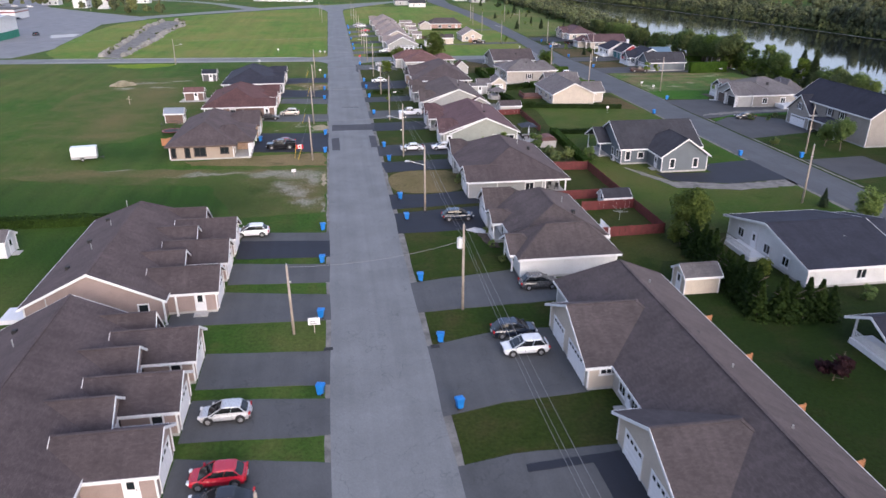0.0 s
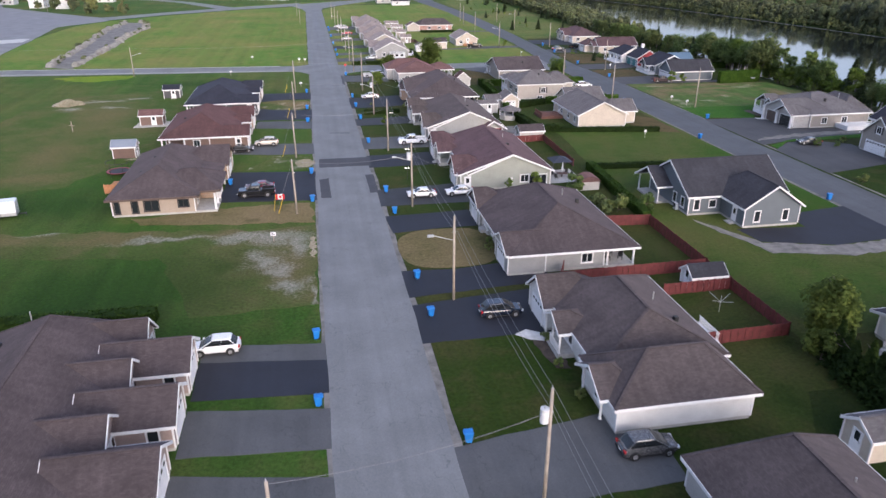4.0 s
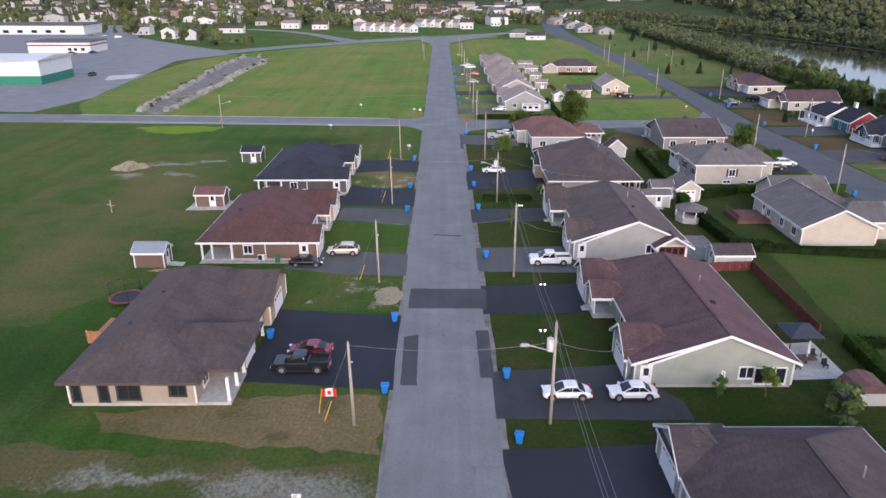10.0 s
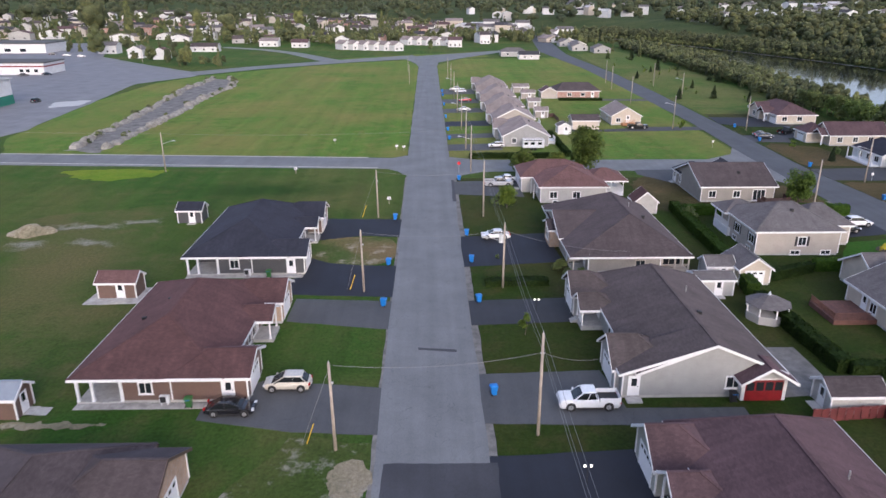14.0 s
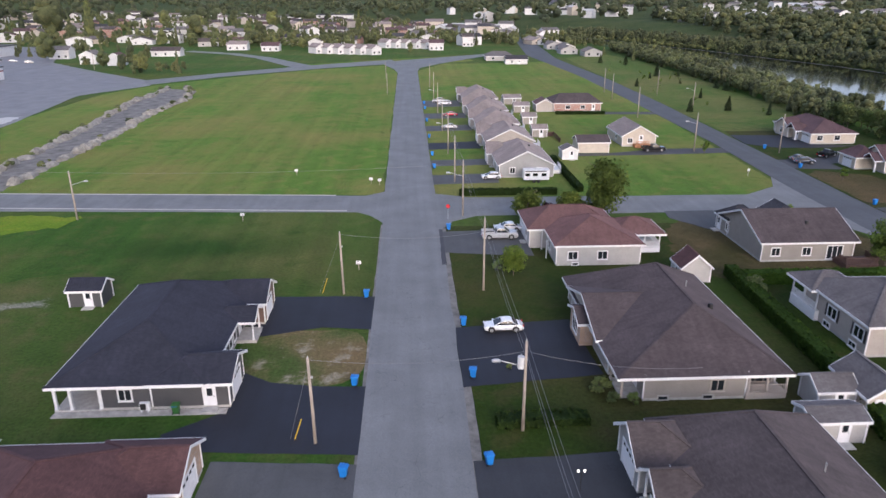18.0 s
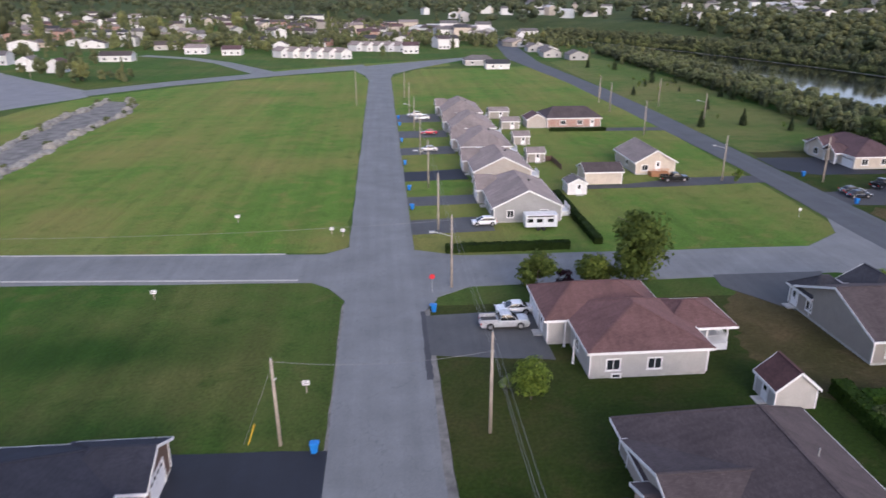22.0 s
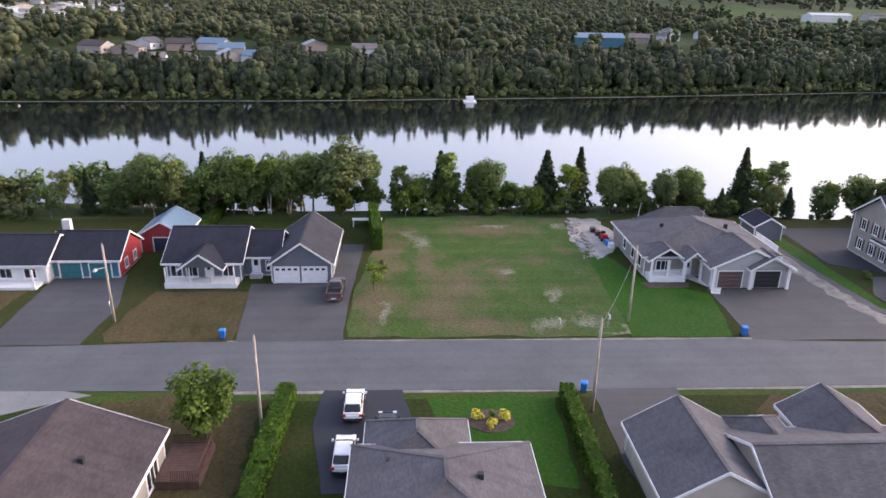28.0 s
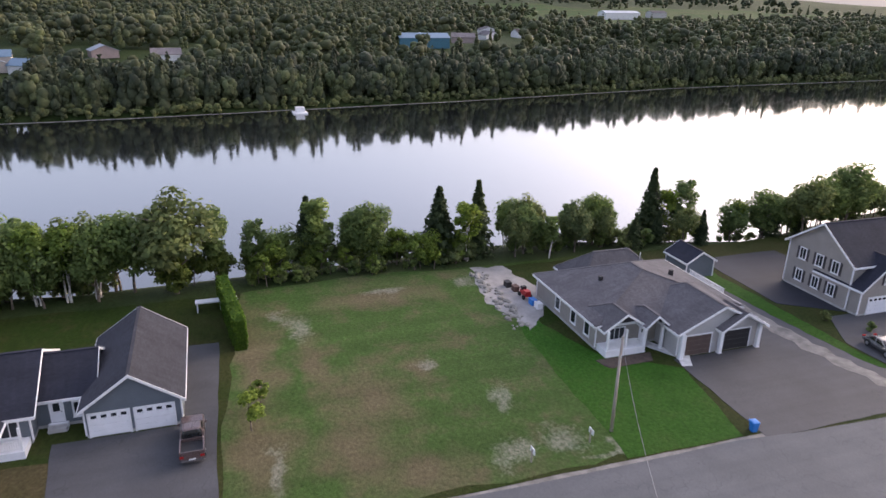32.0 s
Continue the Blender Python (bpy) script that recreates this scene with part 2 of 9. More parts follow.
def turf(name, lush, dry, bare, dryness=0.5, mow=0.0, drift=0.028, dry_spots=(), bare_spots=(), dark_spots=()):
    """Grass: lush and dry drifts at several scales, tufts, and faint mowing lines along y."""
    m, n, l, p = base_material(name)
    big = noise_node(n, l, drift, 5, 0.6)
    mid = noise_node(n, l, 0.22, 6, 0.65)
    fine = noise_node(n, l, 2.6, 6, 0.75)
    c = mix(n, l, ramp(n, l, big, (dryness - 0.1, (0,) * 3), (dryness + 0.16, (1,) * 3)), shade(lush, 1.0), shade(dry, 1.0))
    c = mix(n, l, ramp(n, l, mid, (0.5, (0,) * 3), (0.7, (0.85,) * 3)), c, shade(dry, 0.95))
    c = mix(n, l, ramp(n, l, mid, (0.26, (0.85,) * 3), (0.46, (0,) * 3)), c, shade(lush, 0.72))
    # within these spots the green is darker
    if dark_spots:
        c = mix(n, l, blotches(n, l, dark_spots), c, shade(lush, 0.68))
    if dry_spots:
        c = mix(n, l, blotches(n, l, dry_spots), c, shade(dry, 1.0))
    if bare and bare_spots:
        k = n.new("ShaderNodeMath")
        k.operation = "MULTIPLY_ADD"
        k.inputs[1].default_value = 0.4
        l.new(blotches(n, l, bare_spots), k.inputs[0])
        l.new(noise_node(n, l, 2.6, 8, 0.85), k.inputs[2])
        c = mix(n, l, ramp(n, l, k.outputs[0], (0.64, (0,) * 3), (0.98, (0.72,) * 3)), c, bare)
    elif bare:
        c = mix(n, l, ramp(n, l, noise_node(n, l, 0.3, 8, 0.72), (0.54, (0,) * 3), (0.66, (0.85,) * 3)), c, bare)
    c = mix(n, l, 1.0, c, ramp(n, l, fine, (0.25, (0.45,) * 3), (0.75, (1.4,) * 3)), "MULTIPLY")
    c = mix(n, l, 1.0, c, ramp(n, l, noise_node(n, l, 14, 3, 0.7), (0.25, (0.7,) * 3), (0.75, (1.25,) * 3)), "MULTIPLY")
    if mow:
        mp = n.new("ShaderNodeMapping")
        mp.inputs["Scale"].default_value = (0.35, 0.006, 1)
        l.new(n.new("ShaderNodeNewGeometry").outputs["Position"], mp.inputs["Vector"])
        c = mix(n, l, 1.0, c, ramp(n, l, noise_node(n, l, 1.0, 4, 0.6, mp.outputs["Vector"]), (0.3, (1 - mow,) * 3), (0.7, (1 + mow,) * 3)), "MULTIPLY")
    l.new(c, p.inputs["Base Color"])
    p.inputs["Roughness"].default_value = 0.9
    p.inputs["Specular IOR Level"].default_value = 0.1
    p.inputs["Diffuse Roughness"].default_value = 0.6
    bump(n, l, p, fine, 0.6, 0.15)
    MATS[name] = m
    return m


def leafy(name, rgb, var=0.28):
    """Foliage: light and dark sprays, each leaf its own tint."""
    if name in MATS:
        return MATS[name]
    m, n, l, p = base_material(name)
    g = n.new("ShaderNodeNewGeometry")
    isl = ramp(n, l, g.outputs["Random Per Island"], (0.0, shade(rgb, 1 - var)), (0.55, shade(rgb, 1.0)), (1.0, shade((rgb[0] * 1.25, rgb[1] * 1.12, rgb[2]), 1 + var)))
    o = n.new("ShaderNodeObjectInfo")
    tint = ramp(n, l, o.outputs["Random"], (0.0, (0.78, 0.82, 0.85)), (1.0, (1.2, 1.15, 0.95)))
    c = mix(n, l, 1.0, isl, tint, "MULTIPLY")
    c = mix(n, l, 1.0, c, ramp(n, l, noise_node(n, l, 0.5, 4), (0.3, (0.75,) * 3), (0.7, (1.2,) * 3)), "MULTIPLY")
    l.new(c, p.inputs["Base Color"])
    p.inputs["Roughness"].default_value = 0.75
    p.inputs["Specular IOR Level"].default_value = 0.2
    if name.startswith("wood"):
        f = noise_node(n, l, 0.9, 5, 0.7)
        c = mix(n, l, 1.0, c, ramp(n, l, f, (0.3, (0.8,) * 3), (0.68, (1.15,) * 3)), "MULTIPLY")
        c = mix(n, l, 1.0, c, ramp(n, l, noise_node(n, l, 0.085, 3, 0.6), (0.34, (0.6, 0.62, 0.66)), (0.66, (1.35, 1.3, 1.1))), "MULTIPLY")
        l.new(c, p.inputs["Base Color"])
        p.inputs["Diffuse Roughness"].default_value = 1.0
        bump(n, l, p, f, 0.3, 0.5)
    else:       # light passes through thin leaves
        tr = n.new("ShaderNodeBsdfTranslucent")
        l.new(c, tr.inputs["Color"])
        ms = n.new("ShaderNodeMixShader")
        ms.inputs[0].default_value = 0.52
        l.new(p.outputs[0], ms.inputs[1])
        l.new(tr.outputs[0], ms.inputs[2])
        l.new(ms.outputs[0], n["Material Output"].inputs["Surface"])
    MATS[name] = m
    return m


def water_material():
    m, n, l, p = base_material("river_water")
    p.inputs["Base Color"].default_value = (0.012, 0.014, 0.014, 1)
    p.inputs["Roughness"].default_value = 0.06
    p.inputs["Coat Weight"].default_value, p.inputs["Coat Roughness"].default_value, p.inputs["Coat IOR"].default_value = 0.9, 0.05, 1.6
    p.inputs["IOR"].default_value = 1.45
    p.inputs["Specular IOR Level"].default_value = 1.0
    mp = n.new("ShaderNodeMapping")
    mp.inputs["Scale"].default_value = (0.5, 0.22, 1)
    l.new(n.new("ShaderNodeNewGeometry").outputs["Position"], mp.inputs["Vector"])
    h = noise_node(n, l, 0.8, 4, 0.55, mp.outputs["Vector"])
    bump(n, l, p, h, 0.075, 0.2)
    calm = noise_node(n, l, 0.012, 4, 0.6)
    l.new(ramp(n, l, calm, (0.35, (0.05,) * 3), (0.65, (0.12,) * 3)), p.inputs["Roughness"])
    return m


WHITE = plain("white_trim", (0.74, 0.74, 0.75), 0.5, var=0.06, relief=0.0)
WHITE_DOOR = plain("white_door_paint", (0.76, 0.76, 0.78), 0.45, var=0.05, relief=0.0)
CONCRETE = plain("concrete", (0.42, 0.41, 0.39), 0.85)
GLASS = gloss("window_glass", (0.02, 0.024, 0.028), 0.06)
CAR_GLASS = gloss("car_glass", (0.012, 0.014, 0.016), 0.08)
TYRE = plain("tyre_rubber", (0.02, 0.02, 0.02), 0.85, relief=0.0)
RIM = gloss("wheel_alloy", (0.5, 0.5, 0.52), 0.3, 0.8)
CHROME = gloss("chrome", (0.6, 0.6, 0.62), 0.2, 1.0)
LAMP_CLEAR = gloss("headlamp_lens", (0.65, 0.66, 0.68), 0.15)
LAMP_RED = gloss("tail_lamp_lens", (0.35, 0.015, 0.015), 0.2)
BLACK = plain("black_plastic", (0.018, 0.018, 0.02), 0.6, relief=0.0)
POLE_WOOD = plain("grey_pole_wood", (0.36, 0.31, 0.26), 0.85, var=0.2, scale=1.2, fine=14)
CEDAR = plain("cedar_boards", (0.42, 0.2, 0.09), 0.75, var=0.25, scale=3, fine=12)
DARK_WOOD = plain("dark_stained_wood", (0.09, 0.05, 0.04), 0.75, var=0.25)
RED_FENCE = plain("red_stained_boards", (0.125, 0.026, 0.025), 0.75, var=0.25, scale=1.5, fine=10)
METAL = gloss("galvanised_metal", (0.45, 0.46, 0.47), 0.45, 0.6)
BLUE_BIN = plain("blue_bin_plastic", (0.02, 0.17, 0.52), 0.45, var=0.1, relief=0.0)
BARK = plain("tree_bark", (0.16, 0.13, 0.1), 0.9, var=0.3, scale=4, fine=20)
BIRCH = plain("birch_bark", (0.6, 0.57, 0.52), 0.75, var=0.22, scale=3, fine=9)
STONE = plain("pale_stone", (0.42, 0.4, 0.37), 0.9, var=0.3, scale=1.2, fine=8, relief=0.6)
PALE_WALK = plain("pale_concrete", (0.62, 0.61, 0.6), 0.85)
VERGE = plain("verge_gravel", (0.19, 0.18, 0.165), 0.95, var=0.4, scale=0.7, fine=9, relief=0.7)
RUBBLE = plain("crushed_rock", (0.19, 0.18, 0.165), 0.95, var=0.45, scale=0.35, fine=3, relief=0.8)
HEAPS = plain("heaped_rock", (0.27, 0.255, 0.225), 0.95, var=0.4, scale=0.6, fine=4, relief=0.8)
GRAVEL = plain("gravel", (0.3, 0.285, 0.27), 0.95, var=0.25, scale=0.5, fine=9, relief=0.7)
SOIL = plain("dark_soil", (0.075, 0.055, 0.042), 0.95, var=0.35, scale=2, fine=12, relief=0.7)
ROAD = tarmac("old_asphalt", (0.172, 0.178, 0.182), 0.16, 0.85)
DRIVE = tarmac("grey_drive_asphalt", (0.078, 0.08, 0.084), 0.18, 0.85)
DRIVE_R = tarmac("worn_drive_asphalt", (0.054, 0.055, 0.06), 0.2, 0.85)
DRIVE_DK = tarmac("dark_drive_asphalt", (0.032, 0.034, 0.04), 0.22, 0.8)
FRESH = tarmac("fresh_asphalt", (0.013, 0.015, 0.024), 0.25, 0.75)
ROAD_R = tarmac("river_road_asphalt", (0.08, 0.085, 0.094), 0.16, 0.85)
PATCH = tarmac("patch_asphalt", (0.05, 0.05, 0.057), 0.2, 0.8)
PALE_LOT = tarmac("pale_lot_asphalt", (0.2, 0.2, 0.21), 0.15, 0.8)
DRY_LOT = [(112, 218.6, 13, 2.6), (98, 219.4, 8, 2.6), (103, 209, 6, 4), (95, 211, 5, 4), (91, 207, 3, 5), (125, 203, 2.5, 8), (111, 212.6, 7, 2), (107, 203, 3, 2)]
BARE_LOT = [(119, 213.4, 4.2, 1.5), (122.4, 214.6, 2.5, 1.2), (91.4, 199, 2.2, 2.6), (92.6, 194, 2.2, 3), (107.6, 202.2, 1.8, 1.2), (100, 197, 2.6, 1.2), (127.6, 190, 2.5, 2.5), (126.4, 201, 1.6, 3), (94.6, 218, 4, 0.9), (89.6, 190, 0.9, 4)]
DRY_A = [(-13, 123.6, 8, 2.4), (-30, 124.5, 10, 2.2), (-6, 111, 3, 8), (-44, 126, 8, 3)]
BARE_B = [(-55, 222.4, 7, 1.6), (-47, 224.6, 5, 1.4), (-50, 214, 5, 2), (-60, 213, 4, 2.4)]
DRY_B = [(-50, 205, 9, 14), (-52, 170, 6, 16), (-50, 155, 10, 4)]
BARE_A = [(-8, 120.6, 5, 3.2), (-5, 118, 2.6, 5), (-12, 121.6, 6, 2), (-9.4, 113.6, 3.2, 4), (-7, 110.6, 3, 3), (-5.4, 105.4, 2.4, 3.4), (-22, 123.2, 9, 1.2), (-3, 102.6, 0.9, 3), (-39.6, 130, 5, 3)]
EARTH = turf("meadow", (0.034, 0.079, 0.011), (0.08, 0.092, 0.027), None, 0.52, 0.16, dark_spots=[(-28, 108, 26, 12), (-60, 108, 34, 20), (-40, 140, 14, 10), (-110, 125, 50, 30), (-30, 245, 18, 6), (-32, 90, 30, 16)])
WORN = turf("worn_meadow", (0.05, 0.08, 0.017), (0.098, 0.1, 0.035), (0.3, 0.29, 0.26), 0.52)
FIELD = turf("mown_field", (0.075, 0.14, 0.022), (0.148, 0.15, 0.045), None, 0.5, 0.12)
SCRUBBY = turf("rough_meadow", (0.06, 0.105, 0.02), (0.125, 0.125, 0.045), None, 0.5)
LAWN = turf("lawn", (0.024, 0.044, 0.006), (0.055, 0.052, 0.018), None, 0.54)
DRYLAWN = turf("dry_lawn", (0.05, 0.048, 0.018), (0.1, 0.075, 0.038), None, 0.48)
PALE_DRY = turf("pale_dry_lawn", (0.075, 0.078, 0.026), (0.165, 0.13, 0.07), None, 0.45)
GARDEN = turf("garden_lawn", (0.034, 0.076, 0.009), (0.078, 0.084, 0.024), None, 0.52)
DRYWORN = turf("worn_dry_lawn", (0.055, 0.088, 0.022), (0.15, 0.115, 0.06), (0.28, 0.26, 0.21), 0.5, 0.0, 0.075)
WORN_B = turf("worn_back_meadow", (0.045, 0.08, 0.015), (0.095, 0.092, 0.036), (0.27, 0.265, 0.25), 0.55, 0.0, 0.06, DRY_B, BARE_B)
WEEDS = turf("flowering_weeds", (0.1, 0.17, 0.012), (0.17, 0.19, 0.02), None, 0.5)
WORN_A = turf("worn_street_meadow", (0.05, 0.08, 0.017), (0.1, 0.092, 0.04), (0.27, 0.265, 0.25), 0.52, 0.0, 0.06, DRY_A, BARE_A, [(-28, 110, 22, 9), (-20, 106, 12, 8), (-14, 112, 3, 5), (-50, 118, 14, 6)])
LOT = turf("vacant_lot_grass", (0.062, 0.11, 0.025), (0.14, 0.118, 0.063), (0.3, 0.285, 0.22), 0.62, 0.14, 0.075, DRY_LOT, BARE_LOT)
# lawn grass with the back garden's dimness painted into its colour
DIMMED_LAWN = turf("dimmed_back_lawn", (0.016, 0.031, 0.005), (0.031, 0.035, 0.011), None, 0.54)
LUSH = turf("lush_lawn", (0.034, 0.1, 0.01), (0.052, 0.105, 0.016), None, 0.6)
SCRUB = turf("scrub_ground", (0.03, 0.05, 0.014), (0.06, 0.075, 0.026), None, 0.5)
SANDY = turf("bare_sandy_patch", (0.2, 0.185, 0.12), (0.29, 0.255, 0.19), (0.32, 0.3, 0.25), 0.4)
LEAF_A = leafy("leaves_green", (0.165, 0.235, 0.078), 0.24)
LEAF_B = leafy("leaves_bright_green", (0.16, 0.235, 0.045))
LEAF_C = leafy("leaves_deep_green", (0.165, 0.21, 0.085), 0.22)
WOOD_A = leafy("wood_canopy_light", (0.098, 0.118, 0.056), 0.12)
WOOD_C = leafy("wood_canopy", (0.067, 0.082, 0.048), 0.12)
LEAF_F = leafy("garden_leaves", (0.125, 0.17, 0.038), 0.25)
NEEDLE = leafy("conifer_needles", (0.075, 0.108, 0.055))
LEAF_P = leafy("purple_leaves", (0.035, 0.015, 0.022))
HEDGE = leafy("hedge_leaves", (0.036, 0.066, 0.015), 0.2)
HEDGE_M = leafy("mid_hedge_leaves", (0.055, 0.105, 0.018), 0.2)
HEDGE_L = leafy("light_hedge_leaves", (0.085, 0.165, 0.022))
FLOWER_Y = plain("yellow_flowers", (0.55, 0.48, 0.03), 0.7)


# ---- geometry helpers ----
class Geo:
    """Points and faces of one mesh, in world metres."""

    def __init__(self):
        self.v, self.f = [], []

    def add(self, verts, faces):
        k = len(self.v)
        self.v += [tuple(p) for p in verts]
        self.f += [tuple(i + k for i in q) for q in faces]
        return self

    def box(self, x0, x1, y0, y1, z0, z1):
        return self.add([(x0, y0, z0), (x1, y0, z0), (x1, y1, z0), (x0, y1, z0), (x0, y0, z1), (x1, y0, z1), (x1, y1, z1), (x0, y1, z1)],
                        [(0, 3, 2, 1), (4, 5, 6, 7), (0, 1, 5, 4), (1, 2, 6, 5), (2, 3, 7, 6), (3, 0, 4, 7)])

    def prism(self, pts, z0, z1):
        n = len(pts)
        return self.add([(x, y, z0) for x, y in pts] + [(x, y, z1) for x, y in pts],
                        [tuple(range(n - 1, -1, -1)), tuple(range(n, 2 * n))] + [(i, (i + 1) % n, n + (i + 1) % n, n + i) for i in range(n)])

    def tube(self, a, b, r0, r1=None, n=8):
        a, b = Vector(a), Vector(b)
        r1 = r0 if r1 is None else r1
        w = (b - a).normalized()
        u = w.orthogonal().normalized()
        s = w.cross(u)
        ring = [(u * math.cos(6.2832 * i / n) + s * math.sin(6.2832 * i / n)) for i in range(n)]
        return self.add([a + q * r0 for q in ring] + [b + q * r1 for q in ring],
                        [tuple(range(n - 1, -1, -1)), tuple(range(n, 2 * n))] + [(i, (i + 1) % n, n + (i + 1) % n, n + i) for i in range(n)])

    def beam(self, a, b, w, h):
        """A bar of width w and height h whose top middle line runs from a to b."""
        a, b = Vector(a), Vector(b)
        d = (b - a).normalized()
        s = Vector((-d.y, d.x, 0))
        s = s.normalized() * w / 2 if s.length > 1e-6 else Vector((w / 2, 0, 0))
        up = Vector((0, 0, h)) if abs(d.z) < 0.9 else Vector((0, h, 0))
        return self.add([a - s - up, a + s - up, a + s, a - s, b - s - up, b + s - up, b + s, b - s],
                        [(0, 1, 2, 3), (7, 6, 5, 4), (0, 4, 5, 1), (1, 5, 6, 2), (2, 6, 7, 3), (3, 7, 4, 0)])

    def loft(self, rings, caps=True):
        n = len(rings[0])
        vs = [p for r in rings for p in r]
        fs = [(k * n + i, k * n + (i + 1) % n, (k + 1) * n + (i + 1) % n, (k + 1) * n + i) for k in range(len(rings) - 1) for i in range(n)]
        if caps:
            fs += [tuple(range(n - 1, -1, -1)), tuple((len(rings) - 1) * n + i for i in range(n))]
        return self.add(vs, fs)


def fill_mesh(me, verts, faces, material, smooth=False):
    me.from_pydata(verts, [], faces)
    me.materials.append(material)
    nf = len(me.polygons)
    if smooth:
        me.polygons.foreach_set("use_smooth", [True] * nf)
    nl = len(me.loops)
    co = np.empty(len(me.vertices) * 3, np.float32)
    me.vertices.foreach_get("co", co)
    co = co.reshape(-1, 3)
    nrm = np.empty(nf * 3, np.float32)
    me.polygons.foreach_get("normal", nrm)
    nrm = nrm.reshape(-1, 3)
    tot = np.empty(nf, np.int32)
    me.polygons.foreach_get("loop_total", tot)
    li = np.empty(nl, np.int32)
    me.loops.foreach_get("vertex_index", li)
    u = np.stack([-nrm[:, 1], nrm[:, 0], np.zeros(nf, np.float32)], 1)
    ln = np.linalg.norm(u, axis=1)
    u[ln < 1e-3] = (1, 0, 0)
    u /= np.maximum(np.linalg.norm(u, axis=1), 1e-6)[:, None]
    w = np.cross(nrm, u)
    U, W = np.repeat(u, tot, 0), np.repeat(w, tot, 0)
    c = co[li]
    layer = me.uv_layers.new(name="UVMap")
    layer.data.foreach_set("uv", np.stack([(c * U).sum(1), (c * W).sum(1)], 1).astype(np.float32).ravel())
    me.validate()


def top_of(ob):
    while ob.parent:
        ob = ob.parent
    return ob


def part(name, geo, material, parent, label="", smooth=False):
    """One mesh under a thing or a part; geo in world metres."""
    o = top_of(parent).location
    me = bpy.data.meshes.new(name)
    fill_mesh(me, [(x - o.x, y - o.y, z - o.z) for x, y, z in geo.v], geo.f, material, smooth)
    ob = new(name, me)
    ob.parent = parent
    return tagged(ob, label)


def thing(name, x, y, z, label, category, group="", kind=""):
    ob = new(name)
    ob.location = (x, y, z)
    ob.empty_display_size = 0.2
    return tagged(ob, label, category, group, kind)


def solid(name, geo, material, label, category="", group="", kind="", smooth=False, origin=None):
    """A thing, or a piece of the setting, that is one mesh."""
    o = origin or (0, 0, 0)
    me = bpy.data.meshes.new(name)
    fill_mesh(me, [(x - o[0], y - o[1], z - o[2]) for x, y, z in geo.v], geo.f, material, smooth)
    ob = new(name, me)
    ob.location = o
    return tagged(ob, label, category, group, kind)


def ragged(pts, step=1.5, amp=0.25, seed=1):
    """A polygon's outline with small irregularities, corner by corner."""
    rnd = random.Random(seed)
    out = []
    for i, a in enumerate(pts):
        b = pts[(i + 1) % len(pts)]
        d = math.hypot(b[0] - a[0], b[1] - a[1])
        k = max(1, int(d / step))
        for j in range(k):
            t = j / k
            out.append((a[0] + (b[0] - a[0]) * t + rnd.uniform(-amp, amp), a[1] + (b[1] - a[1]) * t + rnd.uniform(-amp, amp)))
    return out


def slab(name, pts, z, material, label, kind="structure", category="", step=2.0, amp=0.15, thick=0.3):
    return solid(name, Geo().prism(ragged(pts, step, amp, len(pts) + int(abs(pts[0][1]) * 10)), z - thick, z), material, label, category, "", kind)


def ring(cx, cy, rx, ry, n=28, power=2.0):
    """An oval or rounded box outline."""
    out = []
    for i in range(n):
        a = 6.2832 * i / n
        c, s = math.cos(a), math.sin(a)
        out.append((cx + rx * math.copysign(abs(c) ** (2 / power), c), cy + ry * math.copysign(abs(s) ** (2 / power), s)))
    return out


# ---- ground, river and roads ----
def near_shore(y):
    return float(np.interp(y, [-800, 0, 100, 138, 176, 210, 240, 300, 400, 560, 700, 900, 1200, 4000], [250, 168, 150, 142, 152, 149, 148, 156, 164, 176, 168, 95, -60, -1500]))


def far_shore(y):
    return float(np.interp(y, [-800, -150, 0, 130, 250, 410, 570, 700, 900, 1200, 4000], [470, 350, 338, 314, 297, 284, 266, 236, 165, 20, -1400]))


def smooth(t):
    t = min(1.0, max(0.0, t))
    return t * t * (3 - 2 * t)


def height(x, y):
    n, f = near_shore(y), far_shore(y)
    if x < (n + f) / 2:
        z = -7.0 * smooth((x - (n - 14)) / 19)
        inland = n - x
        z += max(0.0, y - 850) * 0.02 * smooth((inland - 40) / 200)
        z += 30 * smooth((y - 1500) / 1800) * smooth((inland - 60) / 300)
        z += max(0.0, -x - 420) * 0.02
    else:
        d = x - f
        z = -7 + 4.5 * smooth((d + 4) / 10) + 9.0 * smooth((d - 6) / 110) + max(0.0, d - 8) * 0.013 + 20 * smooth((d - 350) / 1500) + 40 * smooth((d - 1400) / 2200)
        z += 2.2 * noise.noise((x / 60, y / 60, 3)) * smooth((d - 20) / 80)
    r = math.hypot(x, y - 200)
    if r > 900:
        z += 14 * noise.noise((x / 420, y / 420, 0)) * smooth((r - 900) / 700) + 34 * smooth((r - 2200) / 1600) * (0.7 + 0.6 * noise.noise((x / 900, y / 900, 7)))
    return z


xs = list(range(-4200, -600, 150)) + list(range(-600, 100, 25)) + list(range(100, 420, 4)) + list(range(420, 900, 20)) + list(range(900, 4300, 110))
ys = list(range(-1500, -200, 100)) + list(range(-200, 760, 10)) + list(range(760, 1500, 30)) + list(range(1500, 4700, 110))
g = Geo()
g.v = [(x, y, height(x, y)) for y in ys for x in xs]
nx = len(xs)
g.f = [(j * nx + i, j * nx + i + 1, (j + 1) * nx + i + 1, (j + 1) * nx + i) for j in range(len(ys) - 1) for i in range(nx - 1)]
gr = solid("ground", g, EARTH, "wide green meadow and rolling wooded land along a river", "ground", "", "structure", True)
gr.data.materials.append(SCRUB)
